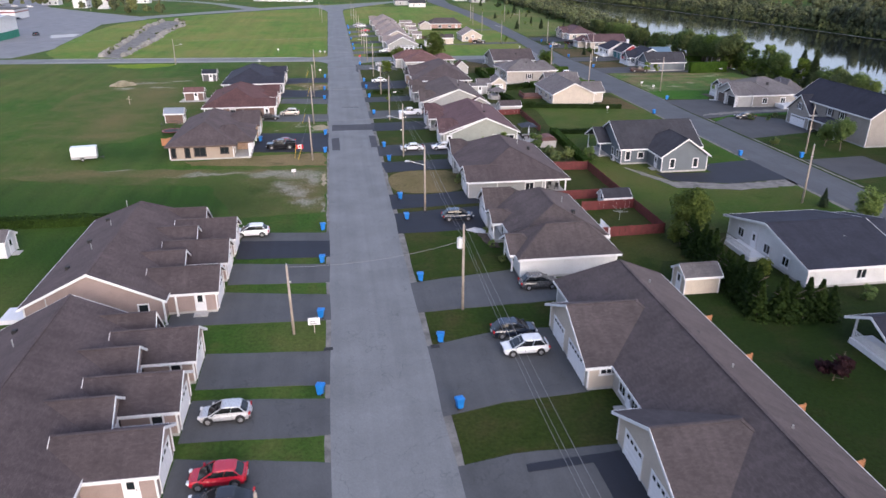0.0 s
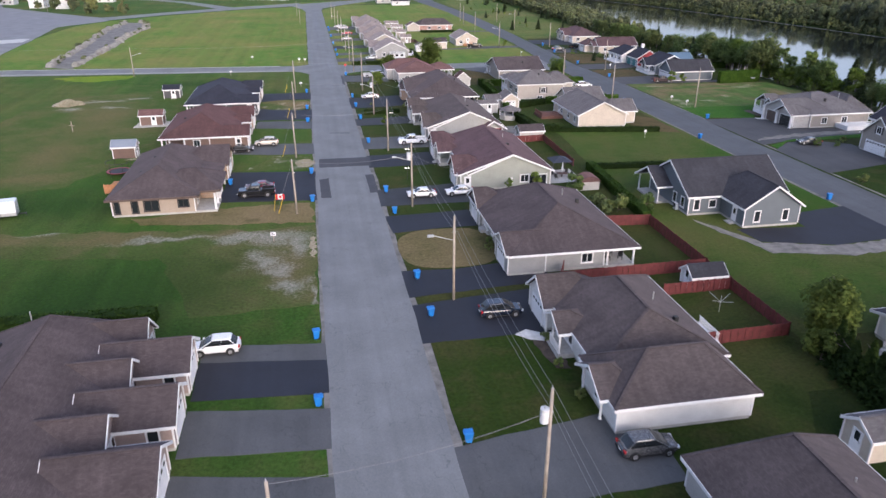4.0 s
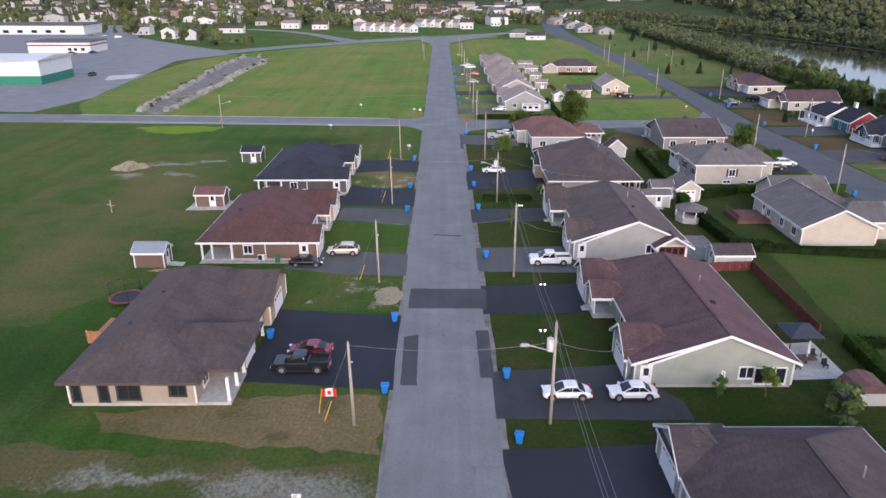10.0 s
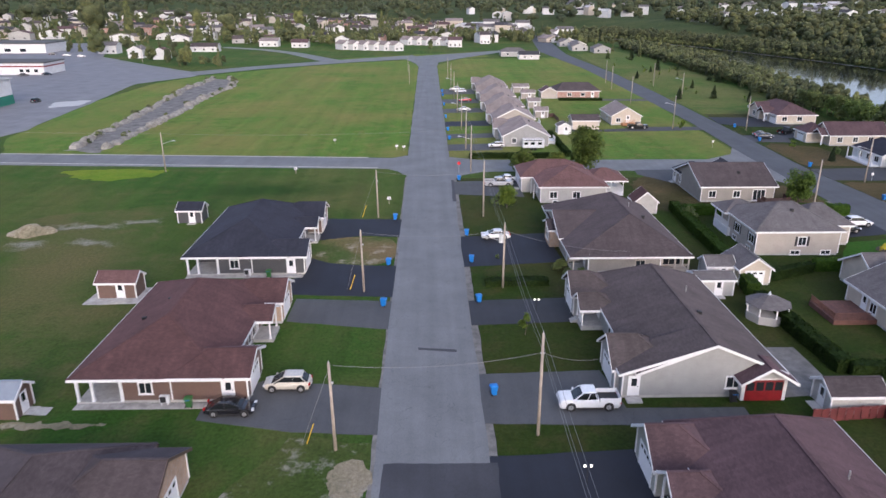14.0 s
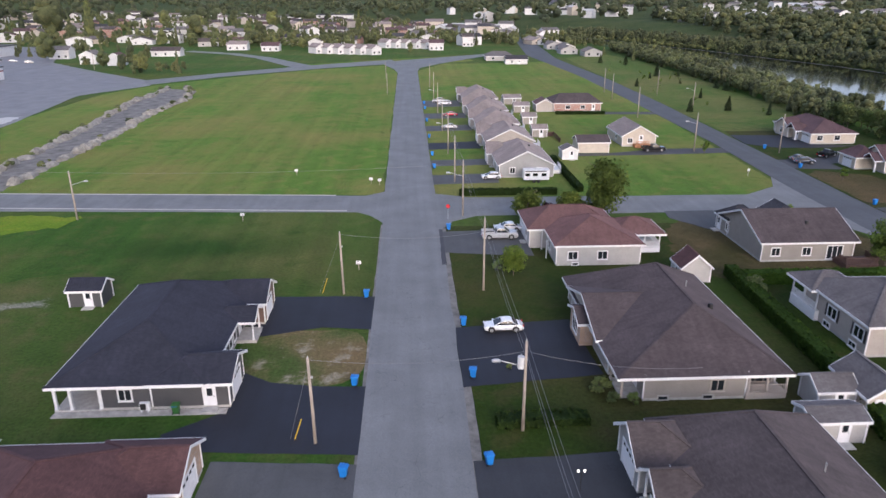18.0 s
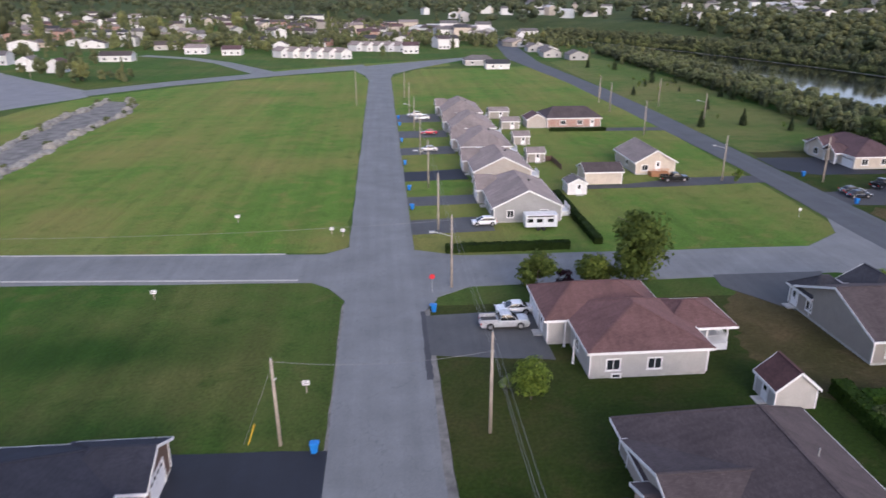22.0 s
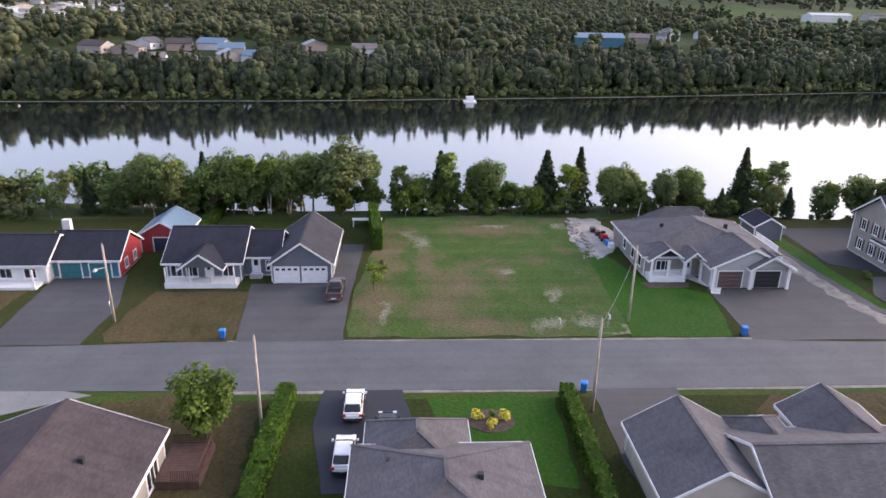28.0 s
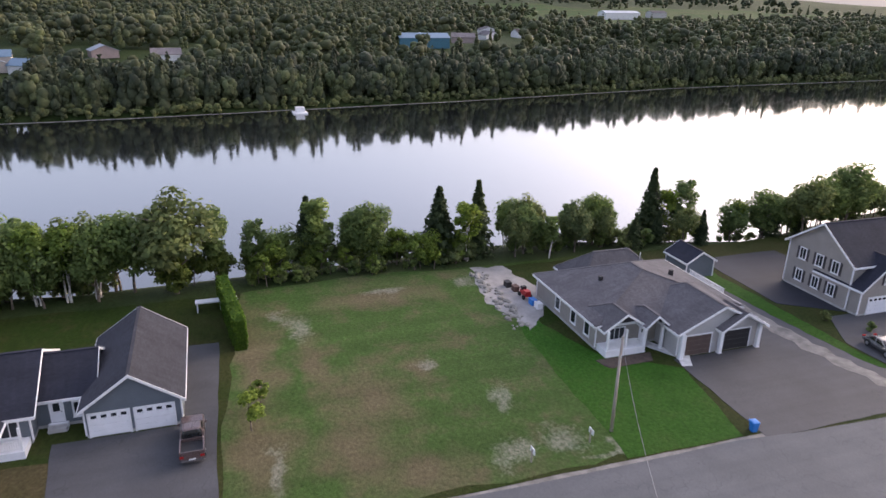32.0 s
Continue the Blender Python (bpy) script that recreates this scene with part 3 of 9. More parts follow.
OPEN = [(660, -90, 95), (690, -210, 100), (780, -380, 140), (900, -560, 200), (560, 330, 40), (900, -250, 190), (470, 420, 26), (345, 500, 30), (390, 472, 36)]
for poly in gr.data.polygons:
    x, y, _ = poly.center
    wooded = x > far_shore(y) - 8 or near_shore(y) - 20 < x
    if wooded and not any((x - a) ** 2 + (y - b) ** 2 < r * r for a, b, r in OPEN) or y > 1250:
        poly.material_index = 1
wg = Geo()
wy = list(range(-1400, 1600, 60))
wg.v = [p for y in wy for p in ((near_shore(y) - 8, y, -5.0), (far_shore(y) + 6, y, -5.0))]
wg.f = [(2 * i, 2 * i + 1, 2 * i + 3, 2 * i + 2) for i in range(len(wy) - 1)]
solid("river", wg, water_material(), "broad calm dark river mirroring the pale sky", "water", "", "structure")
sg = Geo()
for y in range(-300, 900, 6):
    a, b = far_shore(y), far_shore(y + 6)
    w = 0.2 + 0.7 * noise.noise((y / 17, 0, 0))
    sg.add([(a - 1.5, y, -5.2), (b - 1.5, y + 6, -5.2), (b - 1.2 + w, y + 6, -4.85), (a - 1.2 + w, y, -4.85)], [(0, 3, 2, 1)])
solid("far_shore_strip", sg, VERGE, "narrow pale gravel shore on the far river bank", "shore", "", "structure")

# mown and planted areas, 1 cm over the ground sheet
slab("lawn_east_block", [(7.4, -80), (76, -80), (76, 253.6), (7.4, 253.6)], 0.012, LAWN, "dark green mown lawns between the houses", step=5, amp=0.1)
slab("lawn_north_block", [(7, 265.5), (70, 266), (78, 274), (84, 380), (86, 470), (84, 555), (45, 545), (22, 545), (7, 505)], 0.012, FIELD, "mown green grass round the northern houses", step=4, amp=0.2)
slab("lawn_river_side", [(86, -80), (136, -80), (136, 60), (131, 140), (131, 260), (129, 336), (92, 336), (88, 290), (86, 250)], 0.012, LAWN, "mown lawns on the river side of the street", step=4, amp=0.4)
slab("meadow_river_side", [(92, 336), (129, 336), (128, 360), (132, 390), (136, 460), (138, 560), (130, 600), (98, 575), (92, 400)], 0.012, SCRUBBY, "rough yellow-green meadow with scattered bushes", step=4, amp=0.4)
slab("field_north_west", [(-3, 274), (-3, 500), (-10, 535), (-42, 518), (-84, 478), (-107, 450), (-117, 425), (-119, 370), (-112, 300), (-100, 276)], 0.012, FIELD, "large mown green field with faint mowing lines", step=5, amp=0.4)
slab("field_far_north", [(-60, 540), (-12, 575), (40, 600), (40, 560), (20, 548), (-5, 540)], 0.012, FIELD, "strip of mown grass beyond the field", step=5, amp=0.4)
slab("vacant_river_lot", [(88.5, 188), (131, 184), (133, 200), (131.5, 219), (100, 222), (88.5, 222)], 0.02, LOT, "vacant grassy lot with dry worn patches", step=2.5, amp=0.4)
slab("lawn_back_garden", [(35.6, -20), (72, -20), (72, 60), (58, 74), (40, 76), (35.6, 68)], 0.018, DIMMED_LAWN, "back lawn behind the long house, its shade painted in", step=4, amp=0.3)
slab("lush_front_lawn", [(88, 178.4), (99.5, 176.2), (105, 183.5), (117, 187), (112, 189), (88, 190)], 0.026, LUSH, "bright green watered front lawn", step=2, amp=0.15)
slab("garden_lawn_bright", [(63, 202), (76.2, 201.5), (76.2, 213.5), (68, 212), (64, 206)], 0.026, LUSH, "bright green front garden lawn", step=2, amp=0.15)
slab("lawn_behind_gardens", [(45.4, 84), (76.2, 84), (76.2, 166), (72, 167.5), (49.5, 171), (47, 145), (46.6, 118)], 0.016, GARDEN, "green mown lawns behind the gardens", step=4, amp=0.2)
slab("dry_lawn_oval", ring(14.6, 113.6, 6.6, 6.5, 30, 2.8), 0.026, PALE_DRY, "yellowish oval lawn island between two driveways", step=1.5, amp=0.1)
slab("dry_lawn_by_flag", [(-3, 126), (-17, 127), (-27, 129), (-29, 131.5), (-17, 134), (-3, 134.5)], 0.02, PALE_DRY, "dry brownish lawn strip", step=1.5, amp=0.5)
slab("dry_corner_lawn", [(43, 229.5), (42, 238), (43.5, 246), (46, 253), (52, 256), (58, 257.6), (66, 257.6), (73, 251), (77, 240), (76.4, 228.6), (60, 229)], 0.016, DRYLAWN, "dry brown lawn at the street corner", step=1.0, amp=0.7)
slab("dry_lawn_patch", [(88, 234.5), (101, 234.5), (101.5, 247), (90, 249), (88, 248)], 0.02, DRYLAWN, "dry brownish front lawn", step=1.5, amp=0.2)
slab("dry_lawn_patch", [(88, 264), (102, 263), (102, 284), (92, 289), (89, 286)], 0.02, DRYLAWN, "dry brownish front lawn", step=1.5, amp=0.3)
slab("dry_lawn_patch", [(73, 183), (76, 180), (75.8, 166), (70, 168), (67, 178)], 0.02, DRYLAWN, "dry brown front lawn", step=1.5, amp=0.2)
slab("young_lawn", ring(-9.6, 209.8, 7.2, 6.2, 30, 3.2), 0.026, DRYWORN, "thin new lawn between two driveways", step=1.2, amp=0.25)
slab("worn_meadow", [(-2.6, 100), (-2.6, 124.5), (-10, 124), (-30, 127), (-45, 128), (-60, 134), (-64, 127), (-40, 119), (-22, 116), (-16, 100)], 0.008, WORN_A, "thin grass with bare stony patches", step=2, amp=0.6)
slab("weed_patch", [(-78, 261), (-66, 263), (-55, 262), (-57, 256), (-63, 252.6), (-72, 254)], 0.02, WEEDS, "patch of yellow-green flowering weeds", step=1.2, amp=0.8)
slab("worn_meadow", [(-66, 150), (-44, 148), (-38, 160), (-33.6, 166), (-33.6, 228), (-44, 236), (-70, 226), (-72, 190)], 0.008, WORN_B, "thin grass with bare stony patches", step=2, amp=0.6)
slab("worn_meadow", [(-14, 153.6), (-2.4, 152), (-2.4, 161.6), (-10, 162.4)], 0.008, WORN, "thin grass with bare stony patches", step=2, amp=0.4)
for cx, cy, rx, ry in ((-4.0, 156.6, 1.7, 2.6), (-9, 198.6, 4, 0.5), (-32, 164.6, 5, 0.5), (-3.0, 117, 0.4, 3.6), (13.5, 154, 3, 0.5)):
    slab("bare_patch", ring(cx, cy, rx, ry, 18), 0.03, SANDY, "bare pale sandy patch in the grass", step=0.4, amp=0.3)

# roads
slab("road_main", [(-1.75, -90), (7.55, -90), (7.4, 252), (9.5, 255.5), (9.5, 262), (7.3, 265.5), (6.9, 500), (8, 520), (20, 545), (48, 590), (60, 600), (52, 610), (0, 568), (-14, 552), (-5, 515), (-3, 495), (-2.6, 276), (-6, 273.2), (-7, 262.3), (-4.5, 260), (-2.4, 256)], 0.05, ROAD, "long straight residential street of grey worn asphalt", step=6, amp=0.12)
slab("road_cross_west", [(-5, 262.2), (-5, 273.0), (-130, 281.5), (-330, 296), (-330, 284), (-130, 269.5)], 0.046, ROAD, "grey asphalt side street crossing the fields", step=6, amp=0.12)
slab("road_cross_east", [(7, 254.5), (14, 259.3), (47, 259.6), (66, 260), (73, 254), (77.5, 245), (82, 262), (80, 285), (76, 276), (68, 270.5), (47, 270.6), (14, 271), (7, 274)], 0.046, ROAD, "short asphalt street joining the river road", step=5, amp=0.12)
slab("road_river", [(77.2, -90), (86.2, -90), (86.4, 165), (87.4, 180), (87.8, 235), (87, 262), (89, 300), (93, 400), (94, 460), (92, 575), (104, 720), (118, 800), (104, 800), (90, 720), (78, 600), (84, 480), (83.5, 400), (82, 320), (79, 274), (78, 240), (77.4, 200)], 0.054, ROAD_R, "grey asphalt street along the river side", step=6, amp=0.12)
slab("road_diagonal", [(-2, 548), (-41, 523), (-86, 484), (-110, 454), (-118, 470), (-91, 500), (-46, 542), (-8, 571)], 0.042, ROAD, "asphalt road bending to the parking lot", step=6, amp=0.12)
slab("road_branch", [(-60, 528), (-92, 588), (-115, 616), (-150, 640), (-146, 648), (-108, 622), (-82, 590), (-50, 536)], 0.038, ROAD, "asphalt side road toward the town", step=6, amp=0.12)
slab("parking_lot", [(-118, 284), (-113, 312), (-119, 369), (-125, 420), (-108, 452), (-118, 472), (-150, 505), (-200, 560), (-250, 690), (-420, 700), (-420, 300), (-180, 290)], 0.034, PALE_LOT, "large grey asphalt parking lot", step=6, amp=0.5)
for pts in ([(-1.5, 152.9), (7.9, 152.9), (8.1, 158.5), (-1.4, 158.6)], [(-1.5, 136.2), (0.1, 136.2), (0.0, 146.4), (-1.6, 145.9)], [(6.3, 137.5), (7.7, 137.5), (7.7, 147.4), (6.3, 147.4)], [(1.2, 178.2), (5.4, 177.6), (5.4, 178.1), (1.2, 178.7)], [(6.9, 236), (7.6, 236), (7.6, 252), (7.1, 252)]):
    slab("road_patch", pts, 0.056, PATCH, "dark asphalt repair patch in the street", step=0.8, amp=0.06, thick=0.05)
slab("driveway_patch", [(12.8, 41.0), (20.7, 41.5), (20.7, 30), (18.2, 30), (18.0, 40.4), (12.7, 40.1)], 0.058, FRESH, "fresh black asphalt strip in an older driveway", step=0.8, amp=0.04, thick=0.05)
for x, y in ((8.3, 59.2), (-2.2, 60.2)):
    g_ = Geo().box(x - 0.45, x + 0.45, y - 0.3, y + 0.3, -0.1, 0.058)
    for q in range(5):
        g_.box(x - 0.4, x + 0.4, y - 0.26 + q * 0.11, y - 0.2 + q * 0.11, 0.058, 0.068)
    solid("storm_drain", g_, BLACK, "dark iron storm drain grate at the street edge", "drain", "", "structure")
slab("kerb_strip", [(-102, 270.3), (-9, 263.5), (-9, 263.1), (-102, 269.9)], 0.09, CONCRETE, "pale concrete kerb along the side street", step=8, amp=0.0)
slab("kerb_strip", [(-102, 279.8), (-12, 273.9), (-12, 273.5), (-102, 279.4)], 0.09, CONCRETE, "pale concrete kerb along the side street", step=8, amp=0.0)
slab("gravel_verge", [(-2.4, -60), (-1.5, -60), (-1.5, 255), (-2.6, 255)], 0.022, VERGE, "pale gravel verge along the street", step=2.4, amp=0.07)
slab("gravel_verge", [(7.2, -60), (8.1, -60), (8.2, 253), (7.2, 253)], 0.022, VERGE, "pale gravel verge along the street", step=2.4, amp=0.07)
slab("gravel_verge", [(87, 100), (87.5, 100), (88.0, 235), (87.4, 235)], 0.03, VERGE, "pale gravel verge along the street", step=2.4, amp=0.07)
slab("gravel_verge", [(76.6, 90), (77.8, 90), (78.2, 235), (77.2, 235)], 0.03, VERGE, "pale gravel verge along the street", step=2.4, amp=0.07)

# driveways: outline and surface
DRIVES = [
    ([(-1.6, 37), (-1.6, 43.3), (-14, 45.5), (-14, 38)], DRIVE), ([(-1.6, 46.7), (-1.6, 51.8), (-14, 53.2), (-14, 47.4)], DRIVE),
    ([(-1.6, 54), (-1.6, 59.8), (-14, 61), (-14, 54.8)], DRIVE), ([(-1.6, 66.2), (-1.6, 72.2), (-14, 74.5), (-19, 74), (-19, 67)], DRIVE),
    ([(-1.6, 75.5), (-1.6, 80.8), (-14, 82.5), (-14, 76.5)], DRIVE), ([(-1.6, 83.1), (-1.6, 88.6), (-14, 90.2), (-14, 84)], FRESH),
    ([(-1.6, 88.6), (-1.6, 91.7), (-14, 93.2), (-14, 90.2)], DRIVE),
    ([(-1.6, 135.3), (-1.6, 150.9), (-16.7, 152.8), (-17.3, 137)], FRESH), ([(-1.7, 162.6), (-1.7, 170.4), (-14.4, 172), (-19, 167.5), (-19, 165.2), (-10, 163.2)], DRIVE),
    ([(-1.7, 183.1), (-1.7, 191), (-14.6, 192), (-14.6, 185.5)], DRIVE), ([(-1.8, 192.3), (-1.8, 203.3), (-7, 203.5), (-12, 204.5), (-15.8, 207.2), (-15.8, 199), (-20, 196), (-19, 193.6)], FRESH),
    ([(-1.8, 215.8), (-1.8, 225.2), (-16.8, 225.8), (-16.8, 214), (-8, 216.6)], FRESH),
    ([(7.4, 30), (7.4, 41.4), (12, 42.3), (20.8, 42.3), (20.8, 28)], DRIVE), ([(7.4, 47.8), (7.4, 59.3), (16, 61.5), (21, 61.2), (21, 49.6), (13, 49)], DRIVE),
    ([(7.4, 66.4), (7.4, 74), (20.4, 76), (24, 73), (24, 67.2), (14, 66.8)], DRIVE), ([(7.4, 89.9), (7.4, 98.1), (21.2, 99.8), (27, 101), (27, 95.8), (21, 90)], FRESH),
    ([(7.4, 100), (7.4, 107.2), (14, 106.6), (21.5, 107.6), (21, 120.5), (14.6, 120.4), (8, 119.6), (7.4, 126.3), (20.6, 127), (25, 126), (25, 101.5)], FRESH),
    ([(7.4, 130.7), (7.4, 138.6), (20.4, 140), (25, 133.4), (25, 130.4)], DRIVE_DK), ([(7.4, 151.4), (7.4, 159.4), (21, 160.2), (21, 151.8)], FRESH),
    ([(7.4, 164.2), (7.4, 172.9), (20, 173.4), (21, 166.4), (32, 166.4), (32, 163.2)], DRIVE), ([(7.4, 184), (7.4, 191), (21, 191.8), (21, 185)], DRIVE_DK),
    ([(7.4, 202.7), (7.4, 215.8), (21.2, 217.4), (22, 204.5)], FRESH), ([(7.4, 241), (7.4, 250.8), (20.8, 251.5), (20.8, 239)], DRIVE),
    ([(6.9, 281), (6.9, 288.5), (21, 290), (21, 282)], DRIVE), ([(6.9, 297), (6.9, 303), (20.6, 304), (20.6, 298)], DRIVE),
    ([(6.9, 315), (6.9, 323), (20.6, 325), (20.6, 316)], FRESH), ([(6.9, 340), (6.9, 348), (20.6, 350), (20.6, 341)], DRIVE),
    ([(6.9, 361), (6.9, 371), (20.6, 372), (20.6, 362)], DRIVE), ([(6.9, 385), (6.9, 400), (20.6, 401), (20.6, 386)], DRIVE),
    ([(78, 216), (78, 223.4), (72, 223.8), (63, 222), (63, 217.6), (70, 214.5)], FRESH), ([(78, 189), (78, 197.4), (66, 197.6), (62, 197), (62, 190)], DRIVE),
    ([(77.8, 106), (77.8, 118.6), (66, 116.5), (66, 111.6), (55.8, 112.6), (56.5, 107.8), (66, 105)], FRESH),
    ([(60, 254), (64, 260.4), (48, 260.4), (47.5, 256.5), (53, 248.5)], DRIVE),
    ([(82, 308), (82, 313.5), (66, 313), (52, 309), (43, 309), (43, 306), (62, 306.5)], DRIVE), ([(84, 366), (84, 371), (66, 371.5), (66, 367)], DRIVE),
    ([(87, 176.6), (87, 153.5), (97, 156.5), (105, 157.4), (120, 157.6), (124, 153), (124, 160.5), (113, 163.8), (104, 165.5), (101.4, 165.5), (101.4, 176)], DRIVE),
    ([(87, 134), (87, 149.5), (93, 154.4), (99, 154.8), (105, 151), (105, 138)], DRIVE), ([(105, 147), (110, 154.4), (126, 154), (126, 140), (116, 140), (115.4, 147)], FRESH),
    ([(87.4, 222.5), (87.4, 234), (103.6, 235.6), (103.6, 225.5), (118.5, 225), (118.5, 221.8), (97, 222.6)], DRIVE),
    ([(87.4, 250.5), (87.4, 260.5), (105.6, 261.5), (106.8, 252.5), (97, 250)], DRIVE),
    ([(88, 291), (89, 299.5), (99, 301), (107, 306), (106, 298), (99.4, 295), (99.4, 289.6)], DRIVE),
    ([(90, 318), (91, 330), (106, 329), (108, 316.6), (118, 314.6), (110, 312.6), (96, 313)], FRESH),
    ([(88, 104), (88, 117), (101, 118), (101, 106)], DRIVE),
]
for k, (pts, m) in enumerate(DRIVES):
    m = DRIVE_R if m is DRIVE and pts[0][0] > 76 else m
    slab("driveway", pts, 0.034 + 0.0004 * k, m, {"grey_drive_asphalt": "grey asphalt driveway", "worn_drive_asphalt": "worn grey asphalt driveway", "dark_drive_asphalt": "dark grey asphalt driveway", "fresh_asphalt": "fresh black asphalt driveway"}[m.name], step=2, amp=0.08)
slab("gravel_margin", [(56, 104.2), (66, 101.6), (77.6, 102.6), (77.6, 105.8), (66, 104.8), (56.6, 107.6), (54, 113), (51.6, 117), (53, 112)], 0.03, VERGE, "pale gravel border along a driveway", step=1, amp=0.3)
slab("gravel_yard", [(112, 187.6), (116.8, 183.6), (121, 181), (131, 183.5), (131.5, 187.6), (121, 190)], 0.04, GRAVEL, "gravel yard beside the house", step=1, amp=0.4)
slab("gravel_track", [(87.8, 156.4), (97, 158.2), (105, 158.6), (120, 159.6), (120, 161.4), (106, 161.2), (98, 160.4), (90, 158.8)], 0.058, VERGE, "worn gravel track beside the driveway", step=1.2, amp=0.4)
slab("grass_strip", [(88.2, 152.6), (95, 156.4), (106, 157.6), (119, 158.2), (123, 155.6), (112, 155.2), (99, 155.2), (93, 154.8), (88.4, 150.4)], 0.064, LUSH, "bright green grass strip between two driveways", step=1.2, amp=0.15)
slab("front_walk", [(101.6, 175.4), (105.6, 177.8), (105.6, 176.4), (101.6, 173.9), (99.6, 175.0), (99.8, 176.1)], 0.09, PALE_WALK, "curved pale concrete front walk", step=1, amp=0.02)


# ---- houses ----
def side_frame(side):
    """Outward and sideways directions of a wall that faces side."""
    return {"S": ((0, -1), (1, 0)), "N": ((0, 1), (-1, 0)), "W": ((-1, 0), (0, -1)), "E": ((1, 0), (0, 1))}[side]


def wall_box(g, side, x, y, u0, u1, o0, o1, z0, z1):
    """A box on a wall: u along it, o outward from the point (x, y) on its face."""
    (ox, oy), (ux, uy) = side_frame(side)
    a = (x + ux * u0 + ox * o0, y + uy * u0 + oy * o0)
    b = (x + ux * u1 + ox * o1, y + uy * u1 + oy * o1)
    return g.box(min(a[0], b[0]), max(a[0], b[0]), min(a[1], b[1]), max(a[1], b[1]), z0, z1)


def window(h, side, x, y, z, w=1.2, t=1.2, n=2, shutters=None, frame_mat=None):
    b = 0.14
    (ox, oy), (ux, uy) = side_frame(side)
    rim = []
    for k, o in ((b, -0.02), (b, 0.06), (0.0, 0.06), (0.0, -0.02)):
        rim.append([(x + ux * u + ox * o, y + uy * u + oy * o, q) for u, q in ((-w / 2 - k, z - k), (w / 2 + k, z - k), (w / 2 + k, z + t + k), (-w / 2 - k, z + t + k))])
    wn_ = part("window", Geo().loft(rim + rim[:1], False), frame_mat or WHITE, h)
    for i in range(1, n):
        u = -w / 2 + w * i / n
        part("mullion", wall_box(Geo(), side, x, y, u - 0.035, u + 0.035, -0.02, 0.055, z, z + t), frame_mat or WHITE, wn_)
    for i in range(n):
        u0 = -w / 2 + w * i / n + 0.02
        part("pane", wall_box(Geo(), side, x, y, u0, u0 + w / n - 0.04, -0.02, 0.02, z, z + t), GLASS, wn_)
    part("sill", wall_box(Geo(), side, x, y, -w / 2 - b - 0.05, w / 2 + b + 0.05, -0.02, 0.1, z - b - 0.05, z - b), frame_mat or WHITE, wn_)
    if shutters:
        for s in (-1, 1):
            u = s * (w / 2 + b + 0.2)
            sg_ = Geo()
            wall_box(sg_, side, x, y, u - 0.18, u + 0.18, -0.01, 0.03, z - b, z + t + b)
            for q in range(6):
                zz = z - b + 0.06 + q * (t + 2 * b - 0.1) / 6
                wall_box(sg_, side, x, y, u - 0.14, u + 0.14, 0.03, 0.045, zz, zz + 0.1)
            part("shutter", sg_, shutters, wn_)
    return wn_


def door(h, side, x, y, z=0.3, w=0.95, t=2.05, material=None, lite=True):
    g = Geo()
    for u in (-w / 2 - 0.1, w / 2):
        wall_box(g, side, x, y, u, u + 0.1, -0.02, 0.06, z, z + t + 0.1)
    wall_box(g, side, x, y, -w / 2, w / 2, -0.02, 0.06, z + t, z + t + 0.1)
    wall_box(g, side, x, y, -w / 2, w / 2, -0.02, 0.035, z, z + t)
    for zz, tt in ((0.12, 0.7), (0.95, 0.0)):
        if tt:
            for u in (-w / 4, w / 4):
                wall_box(g, side, x, y, u - 0.15, u + 0.15, 0.035, 0.05, z + zz, z + zz + tt)
    d = part("door", g, material or WHITE_DOOR, h)
    if lite:
        part("pane", wall_box(Geo(), side, x, y, -0.26, 0.26, 0.0, 0.042, z + 1.05, z + 1.85), GLASS, d)
    part("handle", wall_box(Geo(), side, x, y, w / 2 - 0.14, w / 2 - 0.08, 0.03, 0.09, z + 0.95, z + 1.07), CHROME, d)
    part("step", wall_box(Geo(), side, x, y, -w / 2 - 0.25, w / 2 + 0.25, 0.0, 1.0, 0.0, max(z - 0.12, 0.1)), CONCRETE, d)
    return d


def garage_door(h, side, x, y, w=2.7, t=2.2, material=None, lites=True):
    g = Geo()
    for i in range(4):
        z0 = 0.08 + i * t / 4
        wall_box(g, side, x, y, -w / 2, w / 2, -0.05, 0.02, z0, z0 + t / 4 - 0.02)
        if i < (3 if lites else 4):
            k = max(3, int(w / 0.65))
            for j in range(k):
                u = -w / 2 + w * (j + 0.5) / k
                wall_box(g, side, x, y, u - w / k * 0.4, u + w / k * 0.4, 0.02, 0.032, z0 + 0.1, z0 + t / 4 - 0.12)
    d = part("garage_door", g, material or WHITE_DOOR, h)
    f = Geo()
    for u in (-w / 2 - 0.13, w / 2):
        wall_box(f, side, x, y, u, u + 0.13, -0.02, 0.07, 0.02, t + 0.2)
    wall_box(f, side, x, y, -w / 2, w / 2, -0.02, 0.07, t + 0.07, t + 0.2)
    part("door_frame", f, WHITE, d)
    if lites:
        k = max(3, int(w / 0.7))
        for j in range(k):
            u = -w / 2 + w * (j + 0.5) / k
            part("pane", wall_box(Geo(), side, x, y, u - 0.22, u + 0.22, 0.0, 0.03, 0.08 + t * 0.8, 0.08 + t * 0.93), GLASS, d)
    return d


